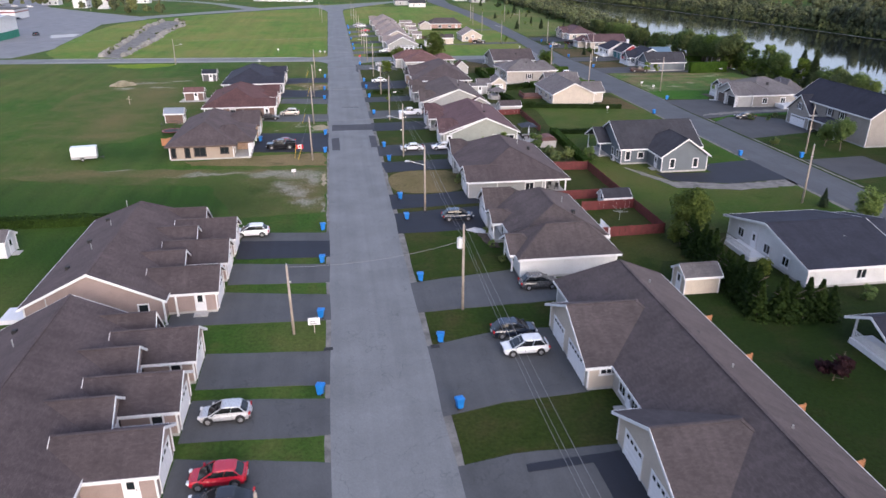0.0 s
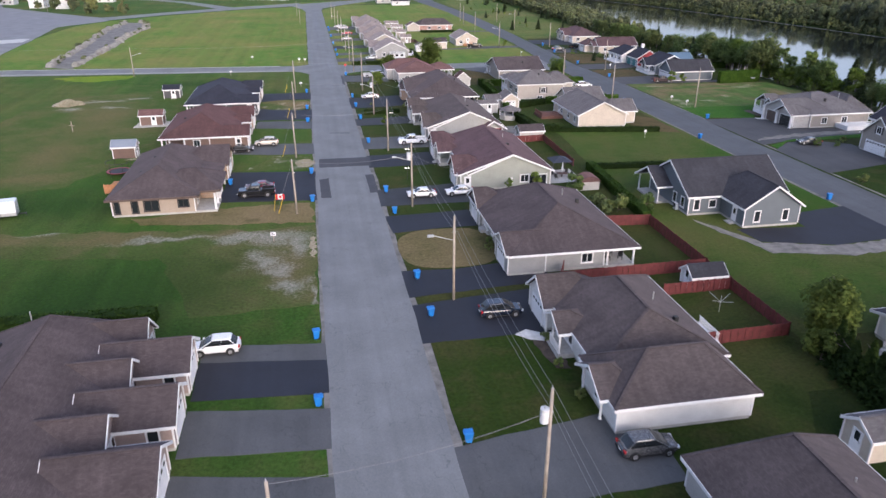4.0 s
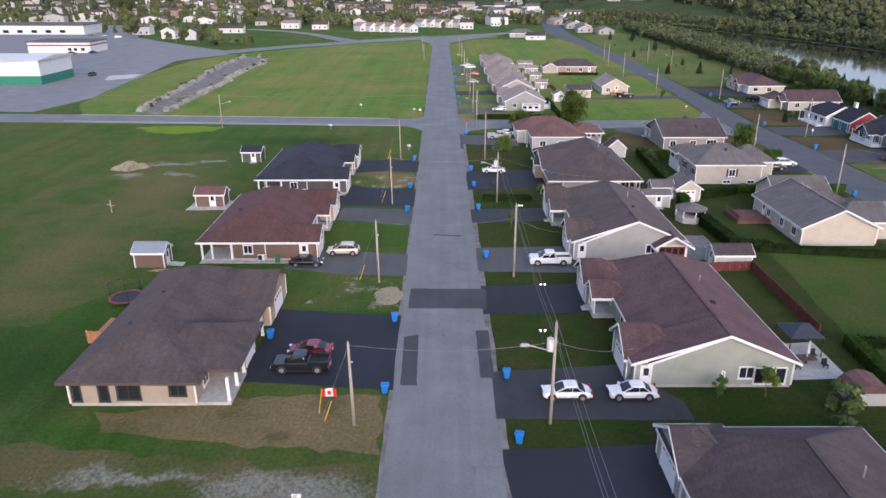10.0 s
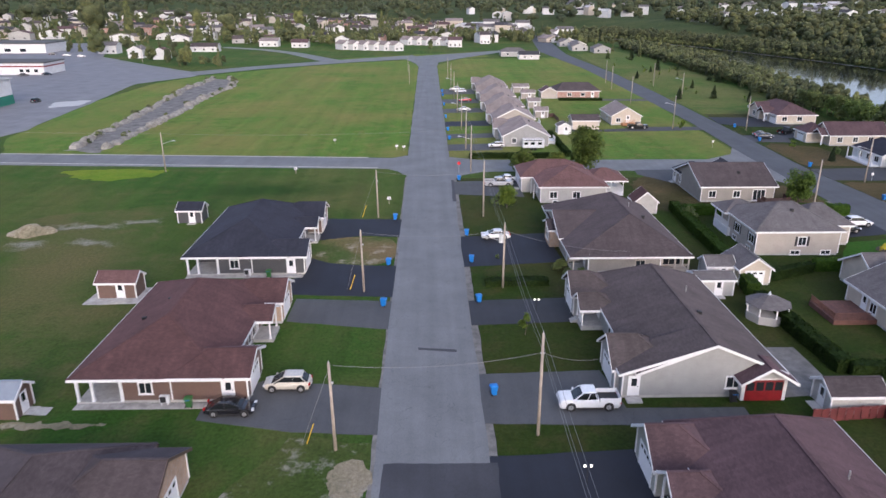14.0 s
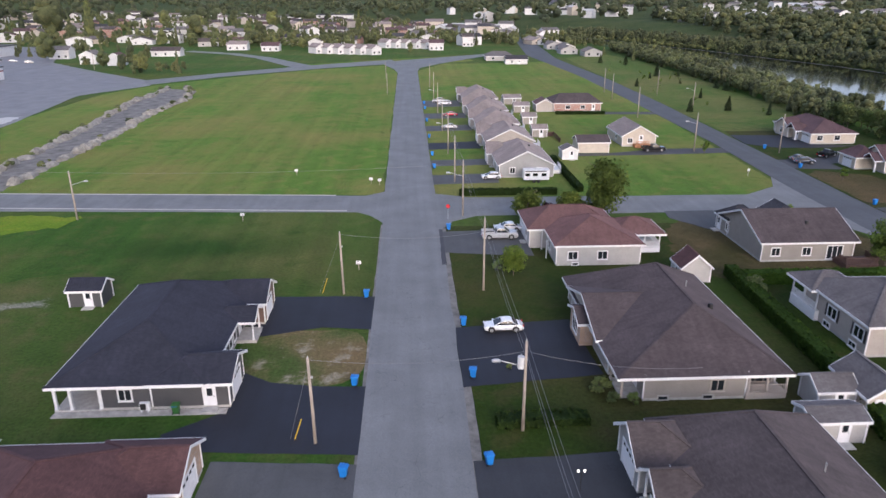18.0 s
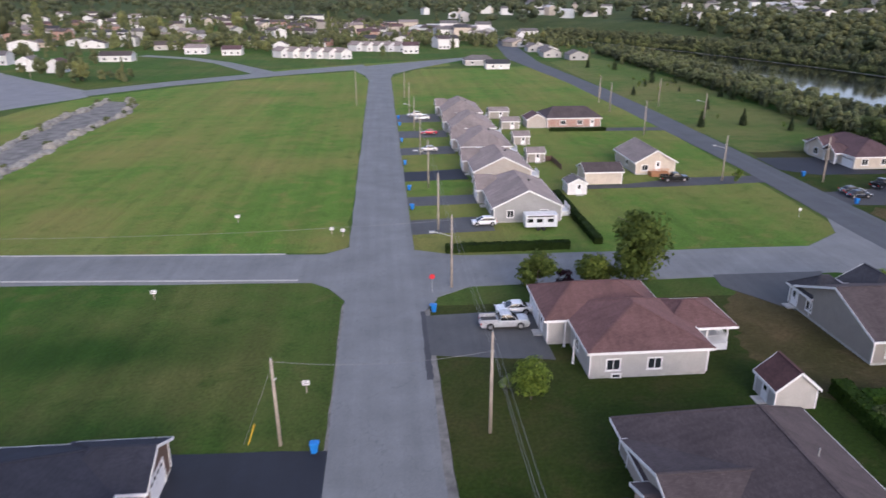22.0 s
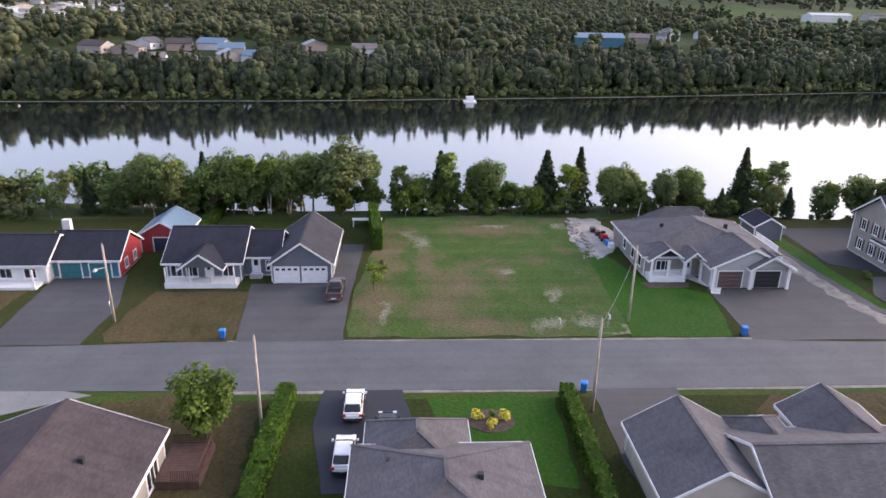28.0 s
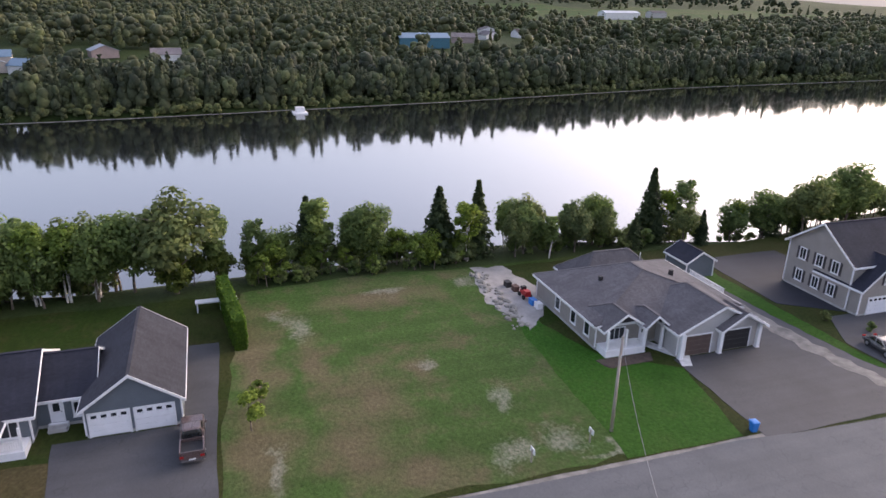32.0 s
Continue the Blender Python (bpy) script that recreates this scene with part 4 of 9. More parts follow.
def walls(h, rect, ze, zr, axis, a, b, material, z0=0.0, ridge=None, corners=True, foundation=True):
    """The walls of one block, with gable tops where the roof's end is not hipped."""
    x0, x1, y0, y1 = rect
    rc = ridge if ridge is not None else ((y0 + y1) / 2 if axis == "x" else (x0 + x1) / 2)
    k = 0.32 if foundation else 0.0
    if foundation:
        part("foundation", Geo().box(x0 + 0.03, x1 - 0.03, y0 + 0.03, y1 - 0.03, z0 - 0.3, z0 + k), CONCRETE, h)
    z = z0 + k
    v = [(x0, y0, z), (x1, y0, z), (x1, y1, z), (x0, y1, z), (x0, y0, ze), (x1, y0, ze), (x1, y1, ze), (x0, y1, ze)]
    f = [(0, 3, 2, 1), (4, 5, 6, 7)]
    f += [(0, 1, 5, 4), (1, 2, 6, 5), (2, 3, 7, 6), (3, 0, 4, 7)]
    g = Geo().add(v, f)
    t = zr - 0.1
    ends = []
    if axis == "x":
        ends = ([x0] if a == 0 else []) + ([x1] if b == 0 else [])
        for x in ends:
            s = 1 if x == x0 else -1
            g.add([(x, y0, ze), (x, y1, ze), (x, rc, t), (x + s * 0.2, y0, ze), (x + s * 0.2, y1, ze), (x + s * 0.2, rc, t)], [(0, 1, 2), (5, 4, 3), (0, 3, 4, 1), (1, 4, 5, 2), (2, 5, 3, 0)])
    else:
        ends = ([y0] if a == 0 else []) + ([y1] if b == 0 else [])
        for y in ends:
            s = 1 if y == y0 else -1
            g.add([(x0, y, ze), (x1, y, ze), (rc, y, t), (x0, y + s * 0.2, ze), (x1, y + s * 0.2, ze), (rc, y + s * 0.2, t)], [(0, 1, 2), (5, 4, 3), (0, 3, 4, 1), (1, 4, 5, 2), (2, 5, 3, 0)])
    part("wall", g, material, h)
    if corners:
        for x, y in ((x0, y0), (x1, y0), (x1, y1), (x0, y1)):
            part("corner_board", Geo().box(x - 0.07, x + 0.07, y - 0.07, y + 0.07, z, ze), WHITE, h)


def roof(h, rect, ze, zr, axis, a, b, material, over=0.45, ridge=None, fascia=None, cap=True, boards=True, joined=False):
    """A pitched roof over rect. a, b: how far the ridge stops short of the low and the high end (0: a gable)."""
    x0, x1, y0, y1 = rect
    if axis == "y":
        c = ridge if ridge is not None else (x0 + x1) / 2
        L0, L1, W0, W1 = y0, y1, x0, x1
    else:
        c = ridge if ridge is not None else (y0 + y1) / 2
        L0, L1, W0, W1 = x0, x1, y0, y1
    d0, d1 = (zr - ze) / max(c - W0, 0.1), (zr - ze) / max(W1 - c, 0.1)

    def P(l_, w_, z_):
        return (w_, l_, z_) if axis == "y" else (l_, w_, z_)
    za, zb = ze - over * d0, ze - over * d1
    if a > 0:
        za = zb = min(za, zb)
    th = 0.17
    e = [P(L0 - over, W0 - over, za), P(L1 + over, W0 - over, za), P(L1 + over, W1 + over, zb), P(L0 - over, W1 + over, zb)]
    r = [P(L0 + (a if a else -over), c, zr), P(L1 - (b if b else -over), c, zr)]
    top = [Vector(p) + Vector((0, 0, th)) for p in e + r]
    bot = [Vector(p) for p in e + r]
    flip = axis == "x"
    faces = [(0, 4, 5, 1), (2, 5, 4, 3), (3, 4, 0), (1, 5, 2)]
    keep = [faces[0], faces[1]] + ([faces[2]] if a else []) + ([faces[3]] if b else [])
    g = Geo()
    tf = [q if not flip else q[::-1] for q in keep]
    g.add(top + bot, tf + [tuple(i + 6 for i in q[::-1]) for q in tf])
    edges = [(0, 1), (2, 3)] + ([(3, 0)] if a else [(3, 4), (4, 0)]) + ([(1, 2)] if b else [(1, 5), (5, 2)])
    for i, j in edges:
        g.add([top[i], top[j], bot[j], bot[i]], [(0, 1, 2, 3)])
    rf = part("roof", g, material, h)
    cen = Vector(((x0 + x1) / 2, (y0 + y1) / 2, 0))
    for i, j in edges if boards else ():
        if joined and (i, j) in ((1, 5), (5, 2)):
            continue
        p, q = top[i], top[j]
        d = (q - p)
        nrm_ = Vector((d.y, -d.x, 0)).normalized()
        if nrm_.dot((p + q) / 2 - cen) < 0:
            nrm_ = -nrm_
        lo, hi = Vector((0, 0, -0.26)), Vector((0, 0, 0.015))
        i0, o0 = nrm_ * 0.004, nrm_ * 0.05
        fg = Geo().add([p + lo + i0, q + lo + i0, q + hi + i0, p + hi + i0, p + lo + o0, q + lo + o0, q + hi + o0, p + hi + o0],
               [(3, 2, 1, 0), (4, 5, 6, 7), (0, 1, 5, 4), (1, 2, 6, 5), (2, 3, 7, 6), (3, 0, 4, 7)])
        part("fascia_board", fg, fascia or WHITE, rf)
    if cap:
        cg = Geo()
        lines = [(4, 5)] + ([(0, 4), (3, 4)] if a else []) + ([(1, 5), (2, 5)] if b else [])
        for i, j in lines:
            cg.beam(top[i] + Vector((0, 0, 0.035)), top[j] + Vector((0, 0, 0.035)), 0.3, 0.05)
        part("ridge_cap", cg, material, rf)
    return rf


def block(h, rect, ze, zr, axis, a, b, wall_mat, roof_mat, over=0.45, ridge=None, foundation=True, corners=True, joined=False):
    walls(h, rect, ze, zr, axis, a, b, wall_mat, ridge=ridge, foundation=foundation, corners=corners)
    return roof(h, rect, ze, zr, axis, a, b, roof_mat, over, ridge, joined=joined)


def vent(h, x, y, z, kind=0):
    if kind == 0:
        part("roof_vent", Geo().box(x - 0.2, x + 0.2, y - 0.2, y + 0.2, z - 0.5, z + 0.25), BLACK, h)
    else:
        part("vent_pipe", Geo().tube((x, y, z - 0.5), (x, y, z + 0.6), 0.06), METAL, h)


def posts(h, pts, z0, z1, r=0.08, material=None):
    for x, y in pts:
        g = Geo().box(x - r, x + r, y - r, y + r, z0, z1)
        g.box(x - r - 0.04, x + r + 0.04, y - r - 0.04, y + r + 0.04, z0, z0 + 0.15)
        part("post", g, material or WHITE, h)


def railing(h, a, b, z, t=0.95, material=None):
    """A railing from a to b: a top and a bottom rail with balusters framed between them, all one piece."""
    d = math.hypot(b[0] - a[0], b[1] - a[1])
    ux, uy = (b[0] - a[0]) / d, (b[1] - a[1]) / d
    n = max(2, int(d / 0.16))
    cuts = [0.0]
    for i in range(1, n):
        cuts += [d * i / n - 0.025, d * i / n + 0.025]
    cuts.append(d)
    zs = (z + 0.1, z + 0.17, z + t - 0.06, z + t)
    g = Geo()
    vs = [(a[0] + ux * s - uy * o, a[1] + uy * s + ux * o, q) for s in cuts for q in zs for o in (-0.03, 0.03)]
    fs = []
    for i in range(len(cuts) - 1):
        p, q = 8 * i, 8 * i + 8
        for k in range(3):
            if k != 1 or i % 2:
                fs += [(p + 2 * k, q + 2 * k, q + 2 * k + 2, p + 2 * k + 2), (q + 2 * k + 1, p + 2 * k + 1, p + 2 * k + 3, q + 2 * k + 3)]
                if k == 1:
                    fs += [(p + 2, p + 4, p + 5, p + 3), (q + 3, q + 5, q + 4, q + 2)]
            if k != 1 and not (k == 0 and i % 2):
                fs.append((p + 2 * k + 2, q + 2 * k + 2, q + 2 * k + 3, p + 2 * k + 3))
            if k != 1 and not (k == 2 and i % 2):
                fs.append((p + 2 * k + 1, q + 2 * k + 1, q + 2 * k, p + 2 * k))
    e = 8 * (len(cuts) - 1)
    for k in (0, 4):
        fs += [(k, k + 2, k + 3, k + 1), (e + k + 1, e + k + 3, e + k + 2, e + k)]
    part("railing", g.add(vs, fs), material or WHITE, h)


def deck(h, rect, z, material=None, stairs=None):
    x0, x1, y0, y1 = rect
    d = part("deck", Geo().box(x0, x1, y0, y1, 0, z - 0.03), material or CONCRETE, h)
    if material:
        n = max(2, int((x1 - x0) / 0.3))
        for i in range(n):
            a = x0 + (x1 - x0) * i / n
            part("plank", Geo().box(a + 0.012, a + (x1 - x0) / n - 0.012, y0 - 0.02, y1 + 0.02, z - 0.028, z), material, d)


def steps(h, side, x, y, w, z, material=None):
    g = Geo()
    k = max(1, int(z / 0.18))
    for i in range(k):
        wall_box(g, side, x, y, -w / 2, w / 2, i * 0.28, (i + 1) * 0.28, 0, z - (i + 1) * z / (k + 1))
    part("steps", g, material or CONCRETE, h)


def heat_pump(h, side, x, y):
    g = wall_box(Geo(), side, x, y, -0.45, 0.45, 0.15, 0.5, 0.25, 1.0)
    for u in (-0.35, 0.25):
        wall_box(g, side, x, y, u, u + 0.1, 0.05, 0.55, 0.0, 0.25)
    hp = part("heat_pump", g, WHITE, h, "white outdoor heat pump unit")
    part("fan_grille", wall_box(Geo(), side, x, y, -0.4, 0.15, 0.5, 0.515, 0.3, 0.95), BLACK, hp)


R_BROWN = shingle("brown_shingles", (0.079, 0.066, 0.068))
R_TAUPE = shingle("taupe_shingles", (0.07, 0.057, 0.061))
R_MAUVE = shingle("mauve_grey_shingles", (0.215, 0.188, 0.188))
R_PLUM = shingle("plum_brown_shingles", (0.09, 0.057, 0.064))
R_RED = shingle("red_brown_shingles", (0.125, 0.071, 0.07))
R_OXIDE = shingle("dark_red_brown_shingles", (0.08, 0.043, 0.044))
R_NAVY = shingle("charcoal_blue_shingles", (0.026, 0.028, 0.043))
R_GREY = shingle("grey_shingles", (0.125, 0.117, 0.124))
R_DARK = shingle("dark_grey_shingles", (0.045, 0.045, 0.055))
S_PINK = siding("dusty_rose_siding", (0.33, 0.255, 0.235))
S_GREY = siding("grey_siding", (0.33, 0.33, 0.325))
S_DKGREY = siding("dark_grey_siding", (0.125, 0.145, 0.165))
S_GREEN = siding("sage_grey_siding", (0.31, 0.325, 0.29))
S_WHITE = siding("white_siding", (0.66, 0.66, 0.66))
S_CREAM = siding("cream_siding", (0.52, 0.46, 0.385))
S_BEIGE = siding("beige_siding", (0.42, 0.38, 0.34))
S_TAN = siding("tan_siding", (0.37, 0.305, 0.245))
S_BROWN = siding("brown_siding", (0.15, 0.095, 0.075))
S_CHAR = siding("charcoal_siding", (0.075, 0.075, 0.08))
S_TAUPE = siding("taupe_siding", (0.3, 0.275, 0.25))
S_RED = siding("barn_red_siding", (0.33, 0.035, 0.04))
S_BLUE = siding("petrol_blue_siding", (0.05, 0.16, 0.22))
S_LGREY = siding("light_grey_siding", (0.42, 0.41, 0.4))
BRICK = brickwork("pink_brick", (0.36, 0.19, 0.15))
TAN_STONE = brickwork("tan_masonry", (0.4, 0.27, 0.18))
BLUE_METAL = gloss("blue_steel_roof", (0.13, 0.2, 0.27), 0.4, 0.3)
GREY_METAL = gloss("grey_steel_roof", (0.3, 0.33, 0.37), 0.4, 0.4)
NAVY_DOOR = plain("dark_navy_paint", (0.02, 0.04, 0.075), 0.5)
TEAL = plain("teal_paint", (0.03, 0.16, 0.19), 0.5)
DK_SHUTTER = plain("dark_shutter_paint", (0.03, 0.026, 0.028), 0.6, relief=0.0)
RED_PAINT = plain("deep_red_paint", (0.2, 0.012, 0.015), 0.4)
BROWN_DOOR = plain("brown_garage_paint", (0.1, 0.07, 0.06), 0.5)


def row_house(y0, y1, fronts, label, hip_n):
    """A long terrace whose garages face the street on its east."""
    h = thing("row_house", -24, (y0 + y1) / 2, 0, label, "house")
    block(h, (-32.8, -19.2, y0, y1), 2.8, 6.1, "y", 0 if hip_n else 6.5, 3.0 if hip_n else 0, S_PINK, R_TAUPE)
    for k, ys_ in enumerate(fronts):
        block(h, (-21, -14.1, ys_, ys_ + 5.2), 2.7, 4.35, "x", 0, 0, S_PINK, R_TAUPE, 0.4)
        garage_door(h, "E", -14.1, ys_ + 2.6, 3.4)
        window(h, "S", -15.6, ys_, 0.9, 0.8, 1.4, 1) if k else door(h, "S", -15.8, ys_)
        block(h, (-25.5, -18.4, ys_ + 3.9, min(ys_ + 9.2, y1 - 0.1)), 2.7, 4.7, "x", 0, 0, S_PINK, R_TAUPE, 0.4)
        door(h, "E", -18.4, ys_ + 7.3)
        window(h, "E", -18.4, ys_ + 6.0, 1.0, 0.9, 1.2, 1)
        vent(h, -30, ys_ + 4, 4.4)
        vent(h, -28.4, ys_ + 7.5, 5.2, 1)
    return h


h = row_house(68.2, 93.4, (69.8, 77.5, 84.9), "long terrace with dusty rose siding and taupe shingle roof", True)
window(h, "S", -26.0, 68.2, 1.0, 1.9, 1.2, 3, frame_mat=WHITE)
window(h, "S", -21.2, 68.2, 0.6, 0.9, 1.6, 1)
deck(h, (-36.4, -32.9, 70, 73), 0.5, WHITE)
posts(h, [(-19.0, 67.6), (-18.2, 69.4)], 0, 2.6, 0.09)
h = row_house(33.5, 62.8, (41.0, 48.4, 55.9), "long terrace with rose siding, neighbour of a similar one", False)
window(h, "S", -24, 33.5, 1.0, 1.4, 1.2, 2)


# terrace south-east, with two garage wings
h = thing("row_house", 27, 45, 0, "long bungalow terrace with plum-brown roof and cream wings", "house")
block(h, (23.1, 34.8, 8, 66.4), 2.8, 5.9, "y", 6, 2.4, S_LGREY, R_BROWN)
for yc in (36.8, 55.4):
    block(h, (20.7, 31, yc - 5.7, yc + 5.7), 2.8, 5.6, "x", 0, 4, S_CREAM, R_BROWN, 0.5)
    garage_door(h, "W", 20.7, yc - 2.6, 4.4)
    garage_door(h, "W", 20.7, yc + 2.8, 3.0)
    window(h, "S", 22.6, yc - 5.7, 1.7, 1.5, 0.45, 3)
window(h, "W", 23.1, 47.6, 0.9, 1.2, 1.6, 2)
window(h, "W", 23.1, 45.0, 0.9, 1.2, 1.6, 2)
door(h, "W", 23.1, 46.2)
for y in (26, 36, 44, 50, 60):
    vent(h, 30.6, y, 4.9, y % 4 == 0)

# white-walled twin
h = thing("house", 27, 84, 0, "white bungalow with brown hipped roof and columned porch", "house")
block(h, (20.6, 32.6, 73.2, 80.5), 2.9, 5.4, "x", 4, 3, S_WHITE, R_BROWN)
block(h, (21.4, 33.2, 79, 95), 2.9, 5.9, "y", 3.5, 5.5, S_WHITE, R_BROWN)
block(h, (20.2, 27, 90.2, 95.6), 2.9, 5.0, "x", 0, 3, S_WHITE, R_BROWN, 0.4)
garage_door(h, "W", 20.2, 92.9, 3.2)
roof(h, (19.9, 24.5, 85.0, 89.0), 2.8, 3.9, "x", 0, 3, R_BROWN, 0.3)
deck(h, (19.7, 21.4, 84.8, 89.2), 0.5)
posts(h, [(19.9, 85), (19.9, 89), (19.9, 87)], 0.5, 2.8)
railing(h, (19.8, 85), (19.8, 87.6), 0.5)
for y in (82.2, 80.8, 86.0):
    window(h, "W", 21.4, y, 0.9, 0.9, 1.5, 1)
door(h, "W", 21.4, 88, 0.5)
roof(h, (19.8, 24, 74.5, 79.5), 2.8, 4.2, "x", 0, 2.6, R_BROWN, 0.35)
posts(h, [(20.0, 75), (20.0, 79)], 0.3, 2.7)
window(h, "W", 20.6, 77, 0.8, 1.4, 1.5, 2)
deck(h, (33.3, 36.2, 84, 88), 0.6, WHITE)
railing(h, (36.1, 84.1), (36.1, 87.9), 0.6)
vent(h, 29.5, 86, 5.2, 1), vent(h, 29.8, 82, 5.0)

# hipped grey house with a corner veranda
h = thing("house", 28, 113, 0, "grey bungalow with taupe hipped roof and corner veranda", "house")
walls(h, (20.9, 32.2, 103.8, 124.6), 2.9, 6.2, "y", 6.5, 5, S_GREY)
walls(h, (32.1, 36.0, 107.6, 124.6), 2.9, 6.2, "y", 6.5, 5, S_GREY)
roof(h, (20.4, 36.0, 103.4, 125), 2.9, 6.3, "y", 7.0, 6.0, R_TAUPE, 0.5)
deck(h, (32.2, 36.2, 103.6, 107.6), 0.4)
posts(h, [(32.6, 103.7), (36.0, 103.7), (36.0, 107.2)], 0.4, 2.8, 0.1)
window(h, "S", 30.0, 103.8, 1.0, 1.3, 1.1, 2)
block(h, (19.9, 24.6, 103.5, 109.5), 2.9, 4.42, "x", 0, 0, S_GREY, R_TAUPE, 0.42, joined=True)
garage_door(h, "W", 19.9, 106.8, 3.2)
block(h, (20.2, 25, 119.8, 125.6), 2.9, 4.8, "x", 0, 3, S_GREY, R_TAUPE, 0.4)
garage_door(h, "W", 20.2, 122.8, 3.2)
deck(h, (20.6, 22.6, 116.6, 119.8), 0.6)
posts(h, [(20.7, 116.8), (20.7, 119.6), (22.4, 116.8)], 0.6, 2.8)
railing(h, (20.7, 116.8), (20.7, 119.6), 0.6)
for y in (111, 112.6, 115):
    window(h, "W", 20.9, y, 0.8, 0.9, 1.5, 1)
door(h, "W", 20.9, 118.2, 0.6)
vent(h, 31, 116.5, 5.6, 1), vent(h, 32.6, 115, 4.9)


def gable_house(y0, y1, wall_mat, roof_mat, label):
    """The bungalow type with a broad south gable and a garage wing toward the street."""
    h = thing("house", 28, (y0 + y1) / 2, 0, label, "house")
    block(h, (22.5, 36.0, y0 + 0.05, y1), 2.9, 5.7, "y", 0, 3.2, wall_mat, roof_mat, 0.48, 29.4)
    block(h, (20.9, 36.02, y0, y0 + 3.4), 2.9, 5.72, "y", 0, 0, wall_mat, roof_mat, 0.5, 29.4, joined=True)
    block(h, (20.4, 26, y0 + 1.0, y0 + 6.4), 2.9, 4.9, "x", 0, 3, wall_mat, roof_mat, 0.45)
    garage_door(h, "W", 20.4, y0 + 3.7, 3.2)
    door(h, "S", 22.0, y0)
    window(h, "S", 31.6, y0, 1.1, 1.3, 1.1, 2)
    block(h, (19.8, 25, y1 - 5.4, y1 - 0.2), 2.9, 4.7, "x", 0, 3, wall_mat, roof_mat, 0.45)
    garage_door(h, "W", 19.8, y1 - 2.8, 3.0)
    roof(h, (19.9, 24, y1 - 9.4, y1 - 6.0), 2.8, 4.0, "x", 0, 2, roof_mat, 0.3)
    deck(h, (20.0, 22.5, y1 - 9.2, y1 - 6.2), 0.6)
    posts(h, [(20.1, y1 - 9.1), (20.1, y1 - 6.3)], 0.6, 2.7)
    railing(h, (20.1, y1 - 9.1), (20.1, y1 - 7.2), 0.6)
    steps(h, "W", 20.0, y1 - 6.7, 1.0, 0.6)
    door(h, "W", 22.5, y1 - 6.9, 0.6)
    for y in (8.6, 10.0, 11.4):
        window(h, "W", 22.5, y0 + y, 0.8, 0.9, 1.6, 1)
    vent(h, 31.5, y0 + 14, 5.1, 1), vent(h, 30.6, y0 + 7.5, 5.4)
    return h


h = gable_house(135.8, 159.6, S_GREEN, R_PLUM, "sage grey bungalow with plum shingle roof and broad gable")
window(h, "S", 33.9, 135.8, 0.5, 2.9, 1.6, 3)
window(h, "S", 29.4, 135.8, 1.1, 0.1, 0.6, 1)
h = gable_house(168.2, 191.8, S_GREY, R_BROWN, "grey bungalow with taupe shingle roof and red-doored annex")
roof(h, (31.9, 36.6, 166.8, 171), 2.5, 3.9, "y", 0, 2, R_PLUM, 0.4)
part("annex_wall", Geo().box(32.1, 36.4, 167.4, 168.2, 0.1, 2.5), S_WHITE, h)
part("annex_gable", Geo().add([(32.1, 167.4, 2.5), (36.4, 167.4, 2.5), (34.25, 167.4, 3.75), (32.1, 167.6, 2.5), (36.4, 167.6, 2.5), (34.25, 167.6, 3.75)], [(0, 1, 2), (5, 4, 3), (0, 3, 4, 1)]), S_LGREY, h)
d = part("garage_door", wall_box(Geo(), "S", 34.25, 167.4, -1.8, 1.8, -0.02, 0.04, 0.1, 2.3), RED_PAINT, h, "deep red panelled garage door")
for u in (-1.35, -0.45, 0.45, 1.35):
    part("pane", wall_box(Geo(), "S", 34.25, 167.4, u - 0.36, u + 0.36, 0.0, 0.055, 1.2, 2.1), GLASS, d)
    part("panel", wall_box(Geo(), "S", 34.25, 167.4, u - 0.36, u + 0.36, 0.0, 0.06, 0.3, 1.0), RED_PAINT, d)

# beige hipped house with stone bays
h = thing("house", 30, 210, 0, "beige-grey bungalow with taupe hipped roof and shrubs", "house")
walls(h, (24.4, 34.4, 199.4, 223.4), 3.0, 6.3, "y", 6, 5, S_TAUPE)
walls(h, (34.3, 38.2, 201.2, 218), 3.0, 6.3, "y", 6, 5, S_TAUPE)
roof(h, (22.2, 38.3, 199.4, 223.4), 2.9, 6.2, "y", 8.2, 4.0, R_TAUPE, 0.5, 32.0)
walls(h, (22.4, 24.5, 204.4, 222.8), 2.9, 6.2, "y", 6, 5, S_TAUPE)
roof(h, (22.0, 29.6, 206.8, 220.2), 2.95, 5.0, "x", 0, 0, R_TAUPE, 0.5, joined=True)
part("gable_front", Geo().add([(22.0, 206.8, 2.9), (22.0, 220.2, 2.9), (22.0, 213.5, 4.9), (22.2, 206.8, 2.9), (22.2, 220.2, 2.9), (22.2, 213.5, 4.9)], [(1, 0, 2), (3, 4, 5), (0, 1, 4, 3)]), S_BEIGE, h)
part("stone_bay", Geo().box(20.9, 23.6, 210.6, 215.2, 0.1, 2.9), TAN_STONE, h)
roof(h, (20.9, 24.5, 210.6, 215.2), 2.85, 3.7, "x", 0, 2, R_TAUPE, 0.35)
window(h, "W", 20.9, 212.9, 0.9, 2.0, 1.5, 3)
garage_door(h, "W", 22.4, 218.6, 4.4, material=S_BEIGE)
posts(h, [(22.4, 199.8), (22.4, 203.3)], 0.3, 2.8, 0.1, S_BEIGE)
deck(h, (22.4, 24.4, 200, 203.4), 0.35)
door(h, "W", 24.4, 201.8, 0.35)
window(h, "S", 31.6, 199.4, 1.0, 1.2, 1.1, 2, frame_mat=S_BEIGE)
for x in (26.4, 30.8):
    window(h, "S", x, 199.4, 0.12, 0.9, 0.35, 1, frame_mat=CONCRETE)
